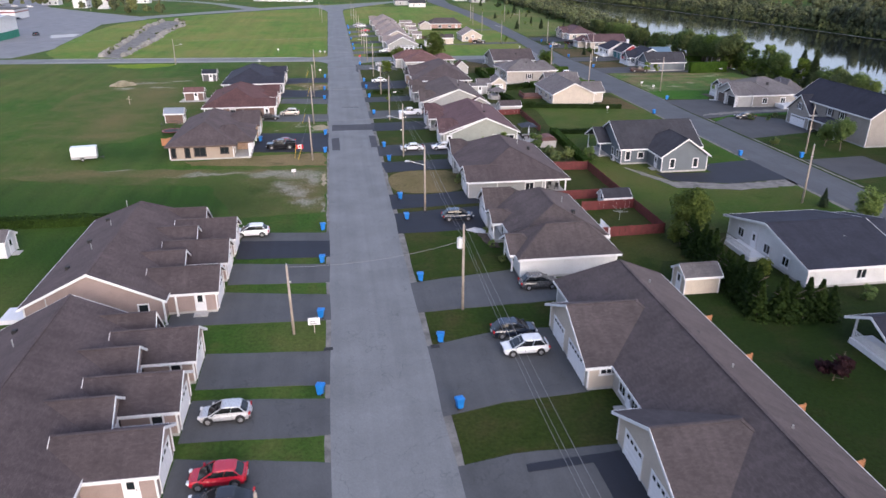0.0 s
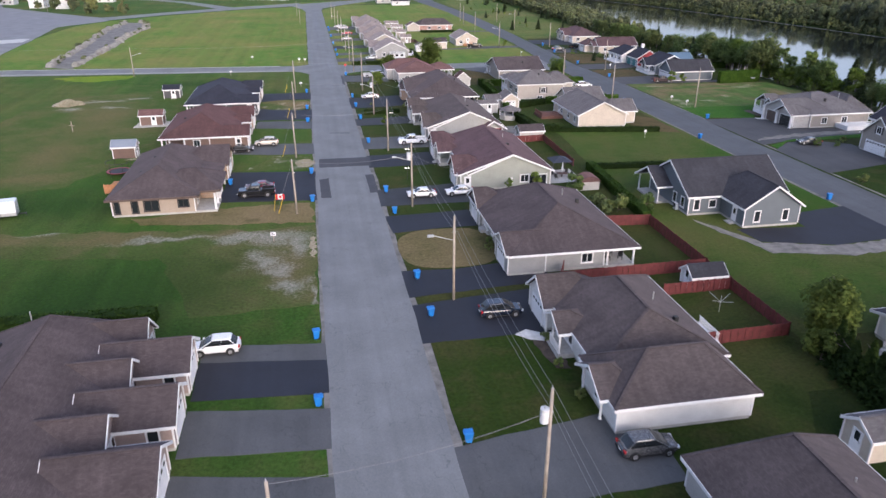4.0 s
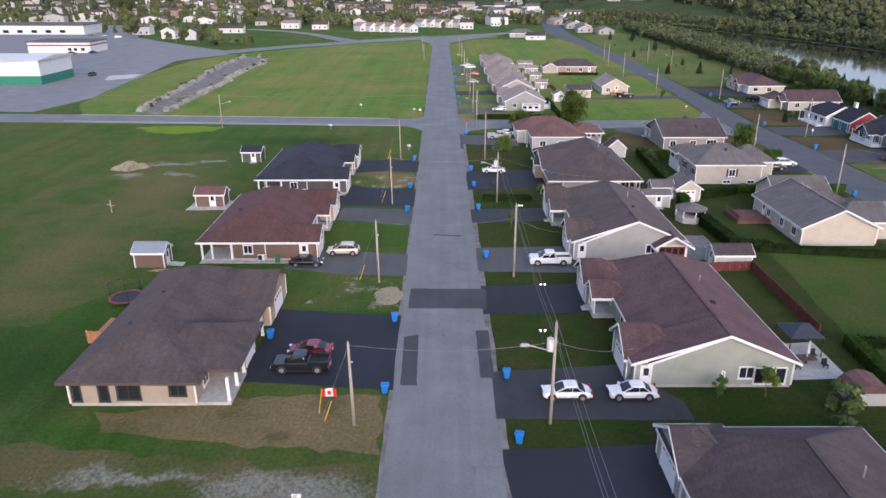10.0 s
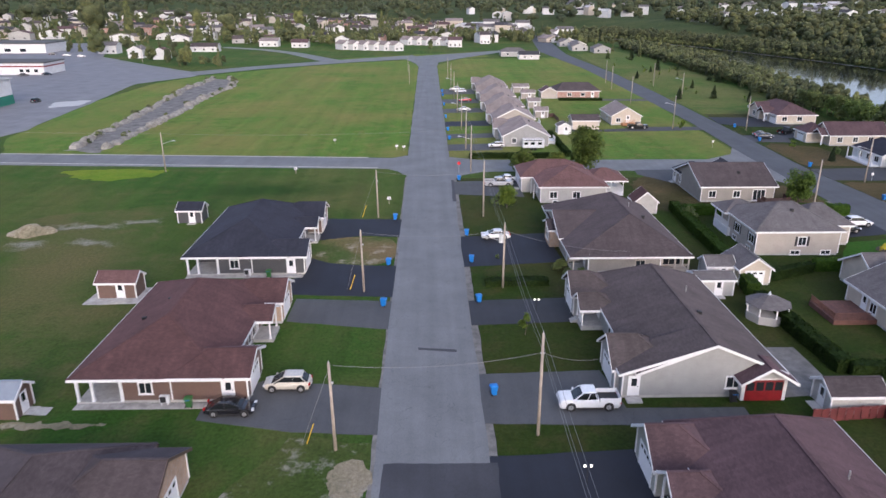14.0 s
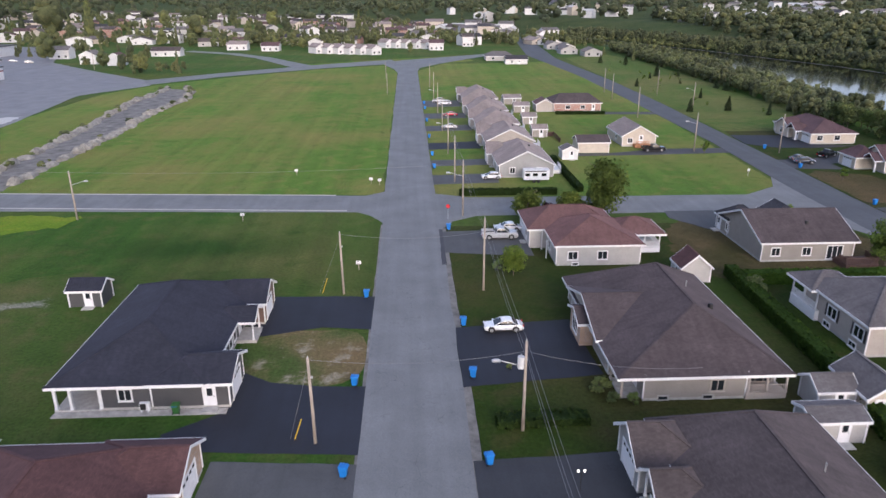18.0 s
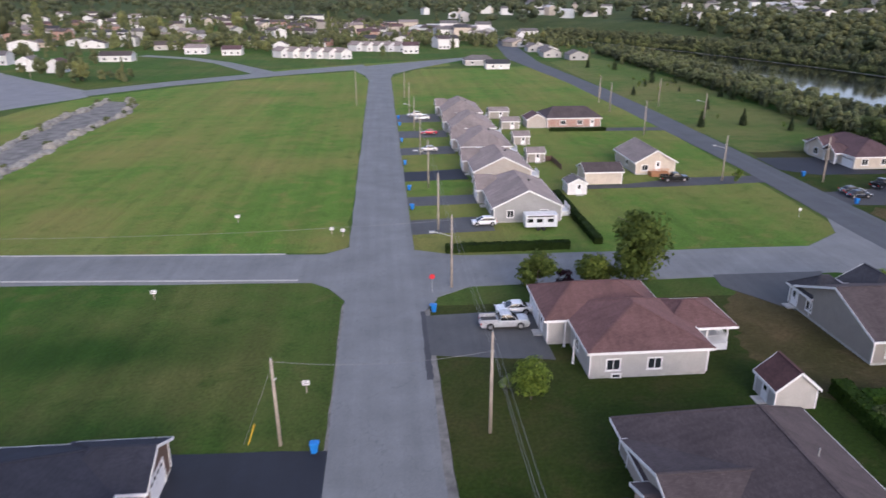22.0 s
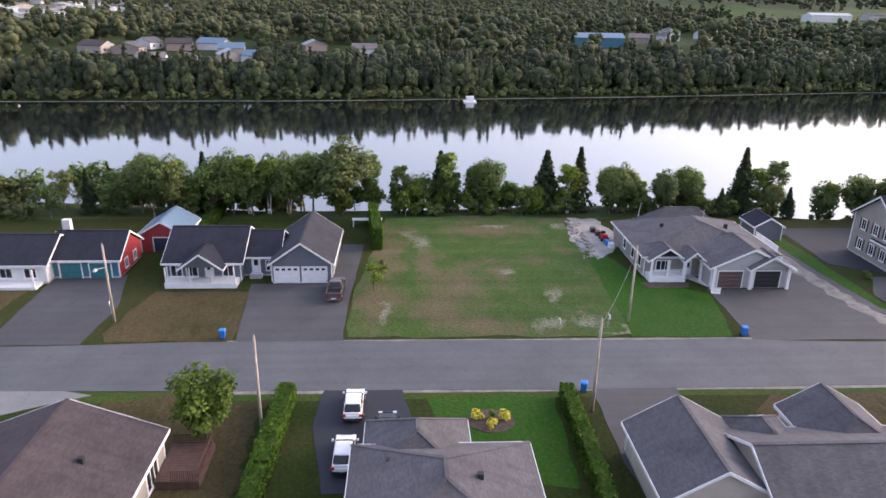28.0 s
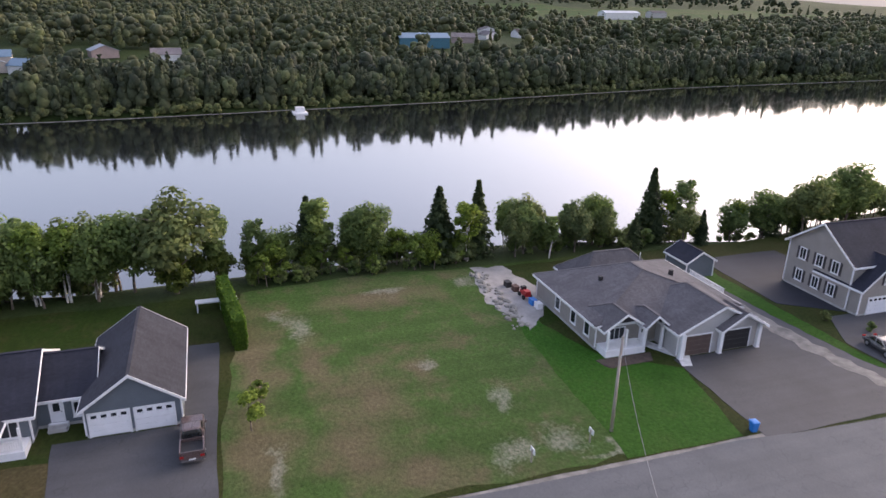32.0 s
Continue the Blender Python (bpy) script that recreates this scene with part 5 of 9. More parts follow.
deck(h, (34.4, 38.4, 199.2, 201.2), 0.7, S_BEIGE)
railing(h, (34.6, 199.2), (38.3, 199.2), 0.7, 0.9, S_BEIGE)
posts(h, [(34.6, 199.3), (36.4, 199.3), (38.3, 199.3)], 0.7, 2.9, 0.09, S_BEIGE)
window(h, "S", 36.6, 201.2, 0.8, 2.4, 1.5, 3, frame_mat=S_BEIGE)
vent(h, 33.6, 214, 5.6, 1), vent(h, 34.4, 209, 5.4)
part("patio_fence", Geo().box(38.6, 38.75, 216, 222, 0, 1.5), WHITE, h)

# red-brown roofed corner house
h = thing("house", 30, 243, 0, "pale grey bungalow with red-brown hipped roof", "house")
block(h, (23.2, 35.4, 234.8, 246), 3.2, 5.6, "y", 5.5, 4.5, S_LGREY, R_RED)
block(h, (20.6, 34, 242.4, 251.6), 3.2, 5.4, "x", 3.8, 4.2, S_LGREY, R_RED)
garage_door(h, "W", 20.6, 249, 4.4)
door(h, "W", 20.6, 245.2)
roof(h, (33, 40.2, 239.4, 246.2), 3.1, 4.6, "x", 3, 3.2, R_RED, 0.4)
deck(h, (35.4, 40, 239.6, 246), 0.8, WHITE)
posts(h, [(39.9, 239.8), (39.9, 243), (39.9, 246), (37.6, 239.8)], 0.8, 3.0)
railing(h, (35.6, 239.7), (39.9, 239.7), 0.8)
railing(h, (39.9, 239.7), (39.9, 246), 0.8)
for x in (25.6, 29.9):
    window(h, "S", x, 234.8, 1.0, 1.3, 1.1, 2)
window(h, "S", 26, 234.8, 0.1, 0.8, 0.3, 1)
window(h, "W", 23.2, 239.6, 1.0, 1.2, 1.2, 2)
posts(h, [(22.4, 241.8), (22.4, 238)], 0, 2.8)

# five alike bungalows north of the crossing
for y0, y1, wm, rm, gs in ((286, 304, S_GREY, R_MAUVE, 0), (311.5, 328, S_BEIGE, R_MAUVE, 0), (336, 352, S_BEIGE, R_MAUVE, 5), (360, 377, S_GREY, R_MAUVE, 5), (386, 405, S_TAUPE, R_MAUVE, 5)):
    h = thing("house", 27, (y0 + y1) / 2, 0, "bungalow with taupe shingle roof and street-side garage", "house", "bungalows north of the crossing")
    block(h, (21.4, 33.0, y0, y1), 2.8, 5.6, "y", gs, 4, wm, rm, 0.45)
    block(h, (20.2, 26, y1 - 6.2, y1 - 0.6), 2.8, 4.7, "x", 0, 3, wm, rm, 0.4)
    garage_door(h, "W", 20.2, y1 - 3.4, 3.0)
    door(h, "W", 21.4, y1 - 8)
    window(h, "W", 21.4, y0 + 4, 0.9, 1.4, 1.3, 2)
    window(h, "S", 24.2, y0, 1.0, 1.0, 1.1, 2)
    window(h, "S", 30, y0, 1.0, 1.2, 1.1, 2)
    deck(h, (33.1, 35.4, y0 + 3, y0 + 7), 0.8, WHITE)
    railing(h, (35.3, y0 + 3), (35.3, y0 + 7), 0.8)
    vent(h, 29, y0 + 9, 5.0)

# west side: tan, red-brown and charcoal twins
h = thing("house", -25, 144, 0, "tan bungalow with brown shingle roof, almost new", "house")
walls(h, (-31.6, -20.0, 132.8, 157.2), 2.9, 5.9, "y", 6, 5, S_TAN)
roof(h, (-31.8, -19.8, 132.7, 157.4), 2.9, 5.7, "y", 6.4, 5, R_TAUPE, 0.5)
roof(h, (-26, -16.8, 134.8, 143.6), 2.9, 5.0, "x", 4, 3.5, R_TAUPE, 0.4)
part("wall", Geo().box(-21, -17.2, 138.6, 143.2, 0.3, 2.8), TAN_STONE, h)
block(h, (-25, -16.8, 148.6, 156.8), 2.9, 5.0, "x", 4, 0, TAN_STONE, R_TAUPE, 0.4)
part("porch_roof", Geo().add([(-21, 143.2, 3.3), (-17, 143.2, 2.84), (-17, 149, 2.84), (-21, 149, 3.3), (-21, 143.2, 3.45), (-17, 143.2, 2.99), (-17, 149, 2.99), (-21, 149, 3.45)], [(3, 2, 1, 0), (4, 5, 6, 7), (0, 1, 5, 4), (1, 2, 6, 5), (2, 3, 7, 6), (3, 0, 4, 7)]), R_TAUPE, h)
part("fascia_board", Geo().box(-16.99, -16.93, 143.2, 149, 2.74, 3.0), WHITE, h)
posts(h, [(-17.2, 146.2)], 0.1, 2.84, 0.14)
garage_door(h, "E", -16.8, 152.6, 3.4)
garage_door(h, "E", -17.2, 141.0, 3.0, lites=False)
deck(h, (-20, -16.9, 132.9, 138.4), 0.35)
posts(h, [(-17.1, 133.2), (-17.1, 135.8), (-17.1, 138.2)], 0.35, 2.8, 0.14)
window(h, "E", -20.0, 135.6, 0.8, 1.3, 1.5, 2)
for x, w, z, t in ((-30.9, 0.7, 0.6, 1.7), (-28.4, 0.8, 0.6, 1.7), (-26.1, 2.0, 0.8, 1.5), (-21.6, 1.4, 1.2, 1.0)):
    window(h, "S", x, 132.8, z, w, t, 2 if w > 1 else 1, frame_mat=DK_SHUTTER)
vent(h, -27.6, 147, 4.9), vent(h, -28.6, 140.6, 4.4)
deck(h, (-35.4, -31.7, 144.6, 149.6), 0.5, CEDAR)
for c_ in h.children_recursive:
    if c_.name.startswith("fascia_board"):
        c_.data.materials[0] = BROWN_DOOR


def twin(y0, y1, wm, rm, wing, label, vents):
    """West-side twin: hipped roof, corner veranda at its south-west, porch and wings to the east."""
    h = thing("house", -23, (y0 + y1) / 2, 0, label, "house")
    walls(h, (-26.6, -17.2, y0, y1), 2.9, 5.9, "y", 6, 5, wm)
    walls(h, (-30.9, -26.5, y0 + 4.4, y1), 2.9, 5.9, "y", 6, 5, wm)
    roof(h, (-30.9, -17.2, y0, y1), 2.9, 5.9, "y", 7, 6, rm, 0.5)
    deck(h, (-31, -26.6, y0 - 0.1, y0 + 4.4), 0.25)
    posts(h, [(-30.8, y0), (-29.4, y0), (-26.7, y0)], 0.25, 2.8, 0.12)
    window(h, "S", -24.4, y0, 1.1, 1.1, 1.1, 2)
    door(h, "S", -16.6, y0)
    heat_pump(h, "S", -22.6, y0)
    block(h, (-22, -14.8, y0 + 0.03, y0 + 5.6), 2.9, 4.14, "x", 3, 0, wm, rm, 0.47)
    garage_door(h, "E", -14.8, y0 + 2.8, 3.2)
    block(h, (-22, -14.9, y1 - 5.6, y1 + 0.4), 2.9, 4.4, "x", 3, 0, wing, rm, 0.4)
    garage_door(h, "E", -14.9, y1 - 2.8, 3.2)
    roof(h, (-20, -15.2, y1 - 10.4, y1 - 6.8), 2.8, 3.7, "x", 2, 0, rm, 0.35)
    posts(h, [(-15.3, y1 - 10.2), (-15.3, y1 - 7)], 0.4, 2.8)
    deck(h, (-17.2, -15.0, y1 - 10.3, y1 - 6.9), 0.4)
    door(h, "E", -17.2, y1 - 8.4, 0.4)
    for y in (y0 + 8, y0 + 10.6, y0 + 12.4):
        window(h, "E", -17.2, y, 0.8, 1.0, 1.5, 1)
    for x, y, z in vents:
        vent(h, x, y, z)
    part("side_path", Geo().box(-31, -15, y0 - 1.1, y0 - 0.1, 0.0, 0.06), STONE, h)
    return h


twin(168.2, 190.6, S_BROWN, R_OXIDE, TAN_STONE, "brown bungalow with red-brown shingle roof and veranda", ((-26, 181, 5.0), (-24.4, 184, 5.0), (-27.4, 177, 4.6)))
twin(200.2, 223.4, S_CHAR, R_NAVY, S_BROWN, "charcoal bungalow with blue-black shingle roof and white trim", ((-25, 213, 5.1),))


def shed(x0, x1, y0, y1, wm, rm, label, axis="x", door_side="S", t=2.2, rise=0.9):
    h = thing("shed", (x0 + x1) / 2, (y0 + y1) / 2, 0, label, "shed")
    block(h, (x0, x1, y0, y1), t, t + rise, axis, 0, 0, wm, rm, 0.25, foundation=False)
    cx, cy = {"S": ((x0 * 0.4 + x1 * 0.6), y0), "N": ((x0 + x1) / 2, y1), "W": (x0, (y0 + y1) / 2), "E": (x1, (y0 + y1) / 2)}[door_side]
    door(h, door_side, cx, cy, 0.1, 0.9, 1.9)
    return h


for x, y, turn in ((33.2, 105.0, 20), (35.0, 105.2, -30), (34.2, 106.6, 170)):
    k = thing("patio_chair", 0, 0, 0, "dark metal patio chair on the corner veranda", "chair", "veranda chairs")
    part("seat", Geo().box(-0.28, 0.28, -0.28, 0.28, 0.4, 0.46), BLACK, k)
    part("backrest", Geo().box(-0.28, 0.28, 0.24, 0.3, 0.46, 1.0), BLACK, k)
    for lx in (-0.25, 0.25):
        for ly in (-0.25, 0.25):
            part("leg", Geo().box(lx - 0.025, lx + 0.025, ly - 0.025, ly + 0.025, 0, 0.4), BLACK, k)
    k.matrix_basis = pose(x, y, 0.4, 0, 0, turn)
h = shed(-39.2, -35.2, 165.6, 168.4, S_BROWN, GREY_METAL, "small brown shed with a sheet-metal roof", door_side="E")
part("ramp", Geo().add([(-35, 166.3, 0.1), (-35, 167.6, 0.1), (-33, 167.6, 0.02), (-33, 166.3, 0.02), (-35, 166.3, -0.1), (-35, 167.6, -0.1), (-33, 167.6, -0.1), (-33, 166.3, -0.1)], [(0, 1, 2, 3), (4, 7, 6, 5), (0, 3, 7, 4), (1, 5, 6, 2)]), CONCRETE, h)
shed(-39.8, -35.0, 192.6, 195.6, S_BROWN, R_RED, "brown garden shed on a stone pad")
shed(-40.2, -36.2, 223.8, 227.2, S_CHAR, R_NAVY, "charcoal garden shed with white double doors")
slab("stone_pad", [(-41, 190.6), (-33.6, 191), (-33.6, 196), (-41, 195.6)], 0.06, STONE, "pale stone pad under a shed", step=1, amp=0.1)
shed(-46.4, -42.8, 88.5, 91.8, S_WHITE, R_GREY, "small white garden shed", door_side="E")
shed(38.2, 42.4, 66.4, 69.4, S_CREAM, R_GREY, "small cream garden shed with a grey roof", door_side="W")
shed(39.8, 43.9, 96.0, 98.6, S_WHITE, R_DARK, "white shed with a dark low roof by the red fence", door_side="W", t=1.7, rise=0.9)
shed(39.4, 44.4, 165.0, 168.2, S_LGREY, R_TAUPE, "grey garden shed with a taupe roof", door_side="W", t=2.0)
shed(40, 43.6, 196.8, 199.8, S_LGREY, R_GREY, "small grey backyard shed with gabled roof", door_side="S")
shed(36.8, 41.6, 192.0, 195.0, S_LGREY, R_GREY, "low grey shed with a flat-pitched roof", door_side="S", rise=0.5)
h = thing("garage", 45.8, 198, 0, "cream detached garage with white door", "garage")
block(h, (43.8, 47.9, 195.4, 200.8), 2.4, 3.8, "y", 0, 0, S_CREAM, R_GREY, 0.35)
garage_door(h, "S", 45.8, 195.4, 2.4, 1.9)
shed(38.8, 42.8, 227.8, 231.4, S_LGREY, R_OXIDE, "tall grey playhouse shed with dark plum roof", axis="y", door_side="W", rise=1.7)
h = thing("gazebo", 42.9, 185.4, 0, "eight-sided garden gazebo with grey shingle roof", "gazebo")
ro = [(42.9 + 2.7 * math.cos(i * 0.7854), 185.4 + 2.7 * math.sin(i * 0.7854)) for i in range(8)]
part("roof", Geo().add([(x, y, 2.1) for x, y in ro] + [(42.9, 185.4, 3.2)], [(i, (i + 1) % 8, 8) for i in range(8)] + [tuple(range(7, -1, -1))]), R_GREY, h)
part("wall", Geo().prism([(42.9 + 2.4 * math.cos(i * 0.7854), 185.4 + 2.4 * math.sin(i * 0.7854)) for i in range(8)], 0, 1.0), S_LGREY, h)
posts(h, [(42.9 + 2.4 * math.cos(i * 0.7854), 185.4 + 2.4 * math.sin(i * 0.7854)) for i in range(8)], 1.0, 2.1, 0.06)
part("finial", Geo().tube((42.9, 185.4, 3.1), (42.9, 185.4, 3.5), 0.25, 0.05), METAL, h)
shed(38.4, 42.0, 302.2, 306, S_WHITE, R_GREY, "small white shed beside a cream garage", axis="y", door_side="S")

# between the streets
h = thing("house", 62, 77, 0, "white split bungalow with blue-black roof and side deck", "house")
block(h, (53.1, 65.6, 65.8, 83.2), 2.8, 4.9, "x", 0, 0, S_WHITE, R_NAVY, 0.7)
block(h, (65, 70, 69, 82.6), 2.5, 4.1, "x", 0, 0, S_WHITE, R_NAVY, 0.5)
for y in (70, 74, 80):
    window(h, "W", 53, y, 1.1, 1.2, 1.1, 2)
door(h, "W", 53, 77, 0.6)
deck(h, (50.8, 53, 74, 80), 0.6, WHITE)
railing(h, (50.9, 74), (50.9, 80), 0.6)
window(h, "S", 60, 65.8, 1.0, 1.2, 1.1, 2)
deck(h, (65.7, 68.6, 66.4, 70), 1.0, WHITE)
posts(h, [(65.9, 66.6), (68.4, 66.6)], 0, 2.5)
vent(h, 61, 71, 3.7, 1), vent(h, 63.4, 72.5, 4.0)
h = thing("house", 60, 122, 0, "blue-grey cottage with dark gabled roofs and white trim", "house")
block(h, (51.6, 67, 118.8, 131.2), 3.1, 6.7, "x", 0, 0, S_DKGREY, R_DARK, 0.45)
block(h, (56.8, 65.4, 112.8, 123), 3.1, 6.0, "y", 0, 3, S_DKGREY, R_DARK, 0.45)
roof(h, (49.4, 54, 124.4, 131.6), 2.9, 4.9, "x", 0, 3, R_DARK, 0.35)
posts(h, [(49.7, 124.7), (49.7, 131.3)], 0.3, 2.9)
deck(h, (49.5, 51.6, 124.6, 131.4), 0.35)
for x in (58.8, 63.2):
    window(h, "S", x, 112.8, 0.9, 0.8, 1.5, 1)
window(h, "S", 52.9, 118.8, 0.9, 0.8, 1.5, 1)
window(h, "S", 55.4, 118.8, 1.2, 1.0, 1.0, 1)
door(h, "W", 56.8, 115.2)
for y in (120.6, 123):
    window(h, "W", 51.6, y, 0.9, 0.9, 1.4, 1)
heat_pump(h, "W", 51.6, 121.8)
heat_pump(h, "S", 66.2, 118.8)
h = thing("house", 61, 181, 0, "cream bungalow with grey gabled roof and rear deck", "house")
block(h, (55.2, 66.2, 173.6, 190), 2.9, 5.5, "y", 0, 0, S_CREAM, R_GREY)
block(h, (62, 69.6, 176.4, 183), 2.9, 4.8, "x", 3, 0, S_CREAM, R_GREY, 0.45)
block(h, (58.5, 67.4, 189.2, 197.2), 2.9, 5.2, "x", 0, 0, S_CREAM, R_GREY, 0.45)
roof(h, (61, 68, 184.6, 189), 2.9, 4.2, "x", 3, 2, R_GREY, 0.4)
for y in (176, 180, 184.6):
    window(h, "W", 55.2, y, 1.0, 1.1, 1.1, 2)
door(h, "W", 55.2, 186.4, 0.5)
DECK_RED = plain("red_brown_deck_boards", (0.13, 0.06, 0.045), 0.75, var=0.25)
deck(h, (50, 55.2, 183.4, 189), 0.6, DECK_RED)
railing(h, (50.1, 183.4), (50.1, 189), 0.6, 0.9, DECK_RED)
railing(h, (50.1, 183.5), (54.4, 183.5), 0.6, 0.9, DECK_RED)
h = thing("house", 57, 213, 0, "raised beige bungalow with grey hipped roof and white porch", "house")
block(h, (50.9, 63.4, 206.6, 219.2), 3.9, 6.4, "x", 5.6, 4.8, S_BEIGE, R_GREY, 0.5)
block(h, (60, 67.4, 211, 218.4), 3.4, 5.6, "x", 3, 3, S_BEIGE, R_GREY, 0.45)
roof(h, (50.2, 56, 216.4, 221.4), 3.8, 5.0, "x", 2.4, 2.4, R_GREY, 0.4)
deck(h, (50.4, 52.6, 215.6, 221.2), 1.3, WHITE)
posts(h, [(50.5, 215.8), (50.5, 218.4), (50.5, 221)], 0, 3.8)
railing(h, (50.5, 215.8), (50.5, 221), 1.3)
for y in (208.2, 213.2):
    window(h, "W", 50.9, y, 1.6, 1.6, 1.2, 2, DK_SHUTTER)
    window(h, "W", 50.9, y + 0.6, 0.2, 1.2, 0.5, 2)
window(h, "S", 57.8, 206.6, 1.6, 1.1, 1.2, 2, DK_SHUTTER)
for x in (57, 61.6):
    window(h, "S", x, 206.6, 0.2, 1.3, 0.5, 2)
vent(h, 57.6, 210.6, 5.8), vent(h, 60.6, 216.8, 4.8)
h = thing("house", 60, 242, 0, "grey corner bungalow with brown gabled roof and dark deck", "house")
block(h, (53.3, 67.0, 234.9, 248.8), 3.1, 5.8, "x", 0, 0, S_TAUPE, R_TAUPE, 0.5)
block(h, (53.32, 58.6, 246.2, 250.6), 2.9, 4.5, "x", 2.2, 2.2, S_TAUPE, R_DARK, 0.4)
block(h, (60, 66, 246, 251), 2.9, 4.6, "y", 2, 0, S_TAUPE, R_DARK, 0.4)
window(h, "W", 53.3, 246.4, 1.0, 1.0, 1.1, 2)
door(h, "W", 53.32, 249.6)
for x in (55.4, 60):
    window(h, "S", x, 234.9, 1.0, 1.2, 1.1, 2)
window(h, "S", 64.2, 234.9, 0.4, 2.2, 1.9, 3)
deck(h, (64.0, 68.8, 231.4, 234.8), 0.7, DARK_WOOD)
railing(h, (64.0, 231.5), (68.7, 231.5), 0.7, 1.0, DARK_WOOD)
railing(h, (68.7, 231.5), (68.7, 234.8), 0.7, 1.0, DARK_WOOD)
railing(h, (64.0, 231.5), (64.0, 233.6), 0.7, 1.0, DARK_WOOD)
vent(h, 61.4, 238.4, 4.8)
h = thing("house", 61, 323, 0, "small cream bungalow with grey gabled roof", "house")
block(h, (56.8, 65.4, 316.4, 330), 2.8, 5.2, "y", 0, 0, S_CREAM, R_MAUVE)
window(h, "S", 58.8, 316.4, 1.0, 1.2, 1.1, 2), window(h, "W", 56.8, 322, 1.0, 1.2, 1.1, 2)
door(h, "S", 61.6, 316.4, 0.8)
deck(h, (59.6, 63.6, 314.4, 316.4), 0.8, CEDAR)
railing(h, (59.7, 314.5), (63.5, 314.5), 0.8, 0.9, CEDAR)
h = thing("garage", 47.6, 312, 0, "cream detached garage with long low roof", "garage")
block(h, (43.8, 51.4, 309.4, 315), 2.6, 3.8, "x", 0, 0, S_CREAM, R_TAUPE, 0.35, foundation=False)
garage_door(h, "E", 51.4, 312.2, 2.8)
h = thing("house", 58, 378, 0, "brick bungalow with brown roof and attached garage", "house")
block(h, (50.4, 66, 372.6, 384.6), 2.9, 5.2, "x", 3, 3, BRICK, R_TAUPE)
window(h, "S", 55, 372.6, 1.0, 1.4, 1.1, 2), window(h, "S", 60, 372.6, 1.0, 1.4, 1.1, 2), door(h, "S", 63.6, 372.6)
block(h, (44.6, 50.2, 373, 379.6), 2.5, 4.0, "y", 0, 0, S_BEIGE, R_PLUM, 0.35)
for x0, y0, wd, dp in ((36, 390, 6, 5), (37, 372, 5, 4), (36.5, 350, 4, 4), (36, 330, 4, 3.4)):
    shed(x0, x0 + wd, y0, y0 + dp, S_TAUPE, R_MAUVE, "grey backyard shed behind a bungalow")
h = thing("house", 62, 541, 0, "small white bungalow at the edge of the field", "house")
block(h, (56.5, 68.5, 538.5, 545.5), 2.8, 4.6, "x", 0, 0, S_WHITE, R_DARK)
window(h, "S", 60, 538.5, 1.0, 1.2, 1.1, 2), door(h, "S", 64, 538.5)
h = thing("house", 58, 560, 0, "long grey bungalow behind a white one", "house")
block(h, (48, 64, 560, 572), 2.8, 5.0, "x", 4, 4, S_LGREY, R_GREY)
window(h, "S", 52, 560, 1.0, 1.4, 1.1, 2)

# river side
h = thing("house", 112, 174, 0, "large grey bungalow with twin garages and white porch", "house")
block(h, (105.6, 120, 164.8, 183.2), 3.1, 6.0, "x", 6, 6, S_TAUPE, R_GREY, 0.5)
block(h, (101.6, 112, 165.2, 175.6), 3.0, 5.4, "x", 0, 4, S_LGREY, R_GREY, 0.45)
roof(h, (100.9, 107, 165.2, 170.6), 3.0, 4.6, "x", 0, 3, R_GREY, 0.4)
part("gable_front", Geo().add([(101.2, 165.4, 3.0), (101.2, 170.4, 3.0), (101.2, 167.9, 4.4), (101.4, 165.4, 3.0), (101.4, 170.4, 3.0), (101.4, 167.9, 4.4)], [(1, 0, 2), (3, 4, 5), (0, 1, 4, 3)]), S_LGREY, h)
posts(h, [(101.2, 165.4), (101.2, 170.4), (101.2, 175.4)], 0, 3.0, 0.2)
garage_door(h, "W", 101.6, 173.0, 3.2, 2.3, BROWN_DOOR, False)
# black door panels stand in for the dark interior of an open garage
garage_door(h, "W", 101.6, 168.0, 3.4, 2.3, BLACK, False)
roof(h, (104.4, 110, 178.2, 182.8), 3.0, 4.5, "x", 0, 3, R_GREY, 0.4)
deck(h, (103.6, 105.6, 178.2, 183), 0.8, WHITE)
posts(h, [(103.8, 178.4), (103.8, 182.8), (103.8, 180.6)], 0.0, 3.0, 0.12)
railing(h, (103.8, 178.4), (103.8, 182.8), 0.8)
roof(h, (103.6, 109, 175.9, 178.3), 3.2, 4.2, "x", 0, 3, R_GREY, 0.35)
posts(h, [(103.9, 176), (103.9, 178.2)], 0, 3.2, 0.15)
window(h, "W", 105.6, 180.6, 1.0, 1.8, 1.3, 3)
door(h, "W", 105.6, 177.2)
for x in (107.5, 110.6, 114.4):
    window(h, "N", x, 183.2, 1.0, 1.0, 1.5, 1)
block(h, (116, 122.6, 168, 179), 2.9, 5.6, "y", 3, 3, S_TAUPE, R_GREY, 0.45)
for y in (166, 171):
    window(h, "S", 109 + y - 166, 164.8, 1.0, 1.2, 1.2, 2)
deck(h, (112, 119, 161, 164.8), 1.0, WHITE)
railing(h, (112, 161.1), (119, 161.1), 1.0)
vent(h, 113, 178.6, 5.0), vent(h, 116.5, 171, 5.6, 1), vent(h, 112, 169.6, 5.2)
h = thing("shed", 122.4, 158.4, 0, "small blue-grey boathouse shed with dark roof", "shed")
block(h, (120, 124.6, 156.4, 160.8), 2.4, 3.7, "x", 0, 0, S_DKGREY, R_NAVY, 0.3, foundation=False)
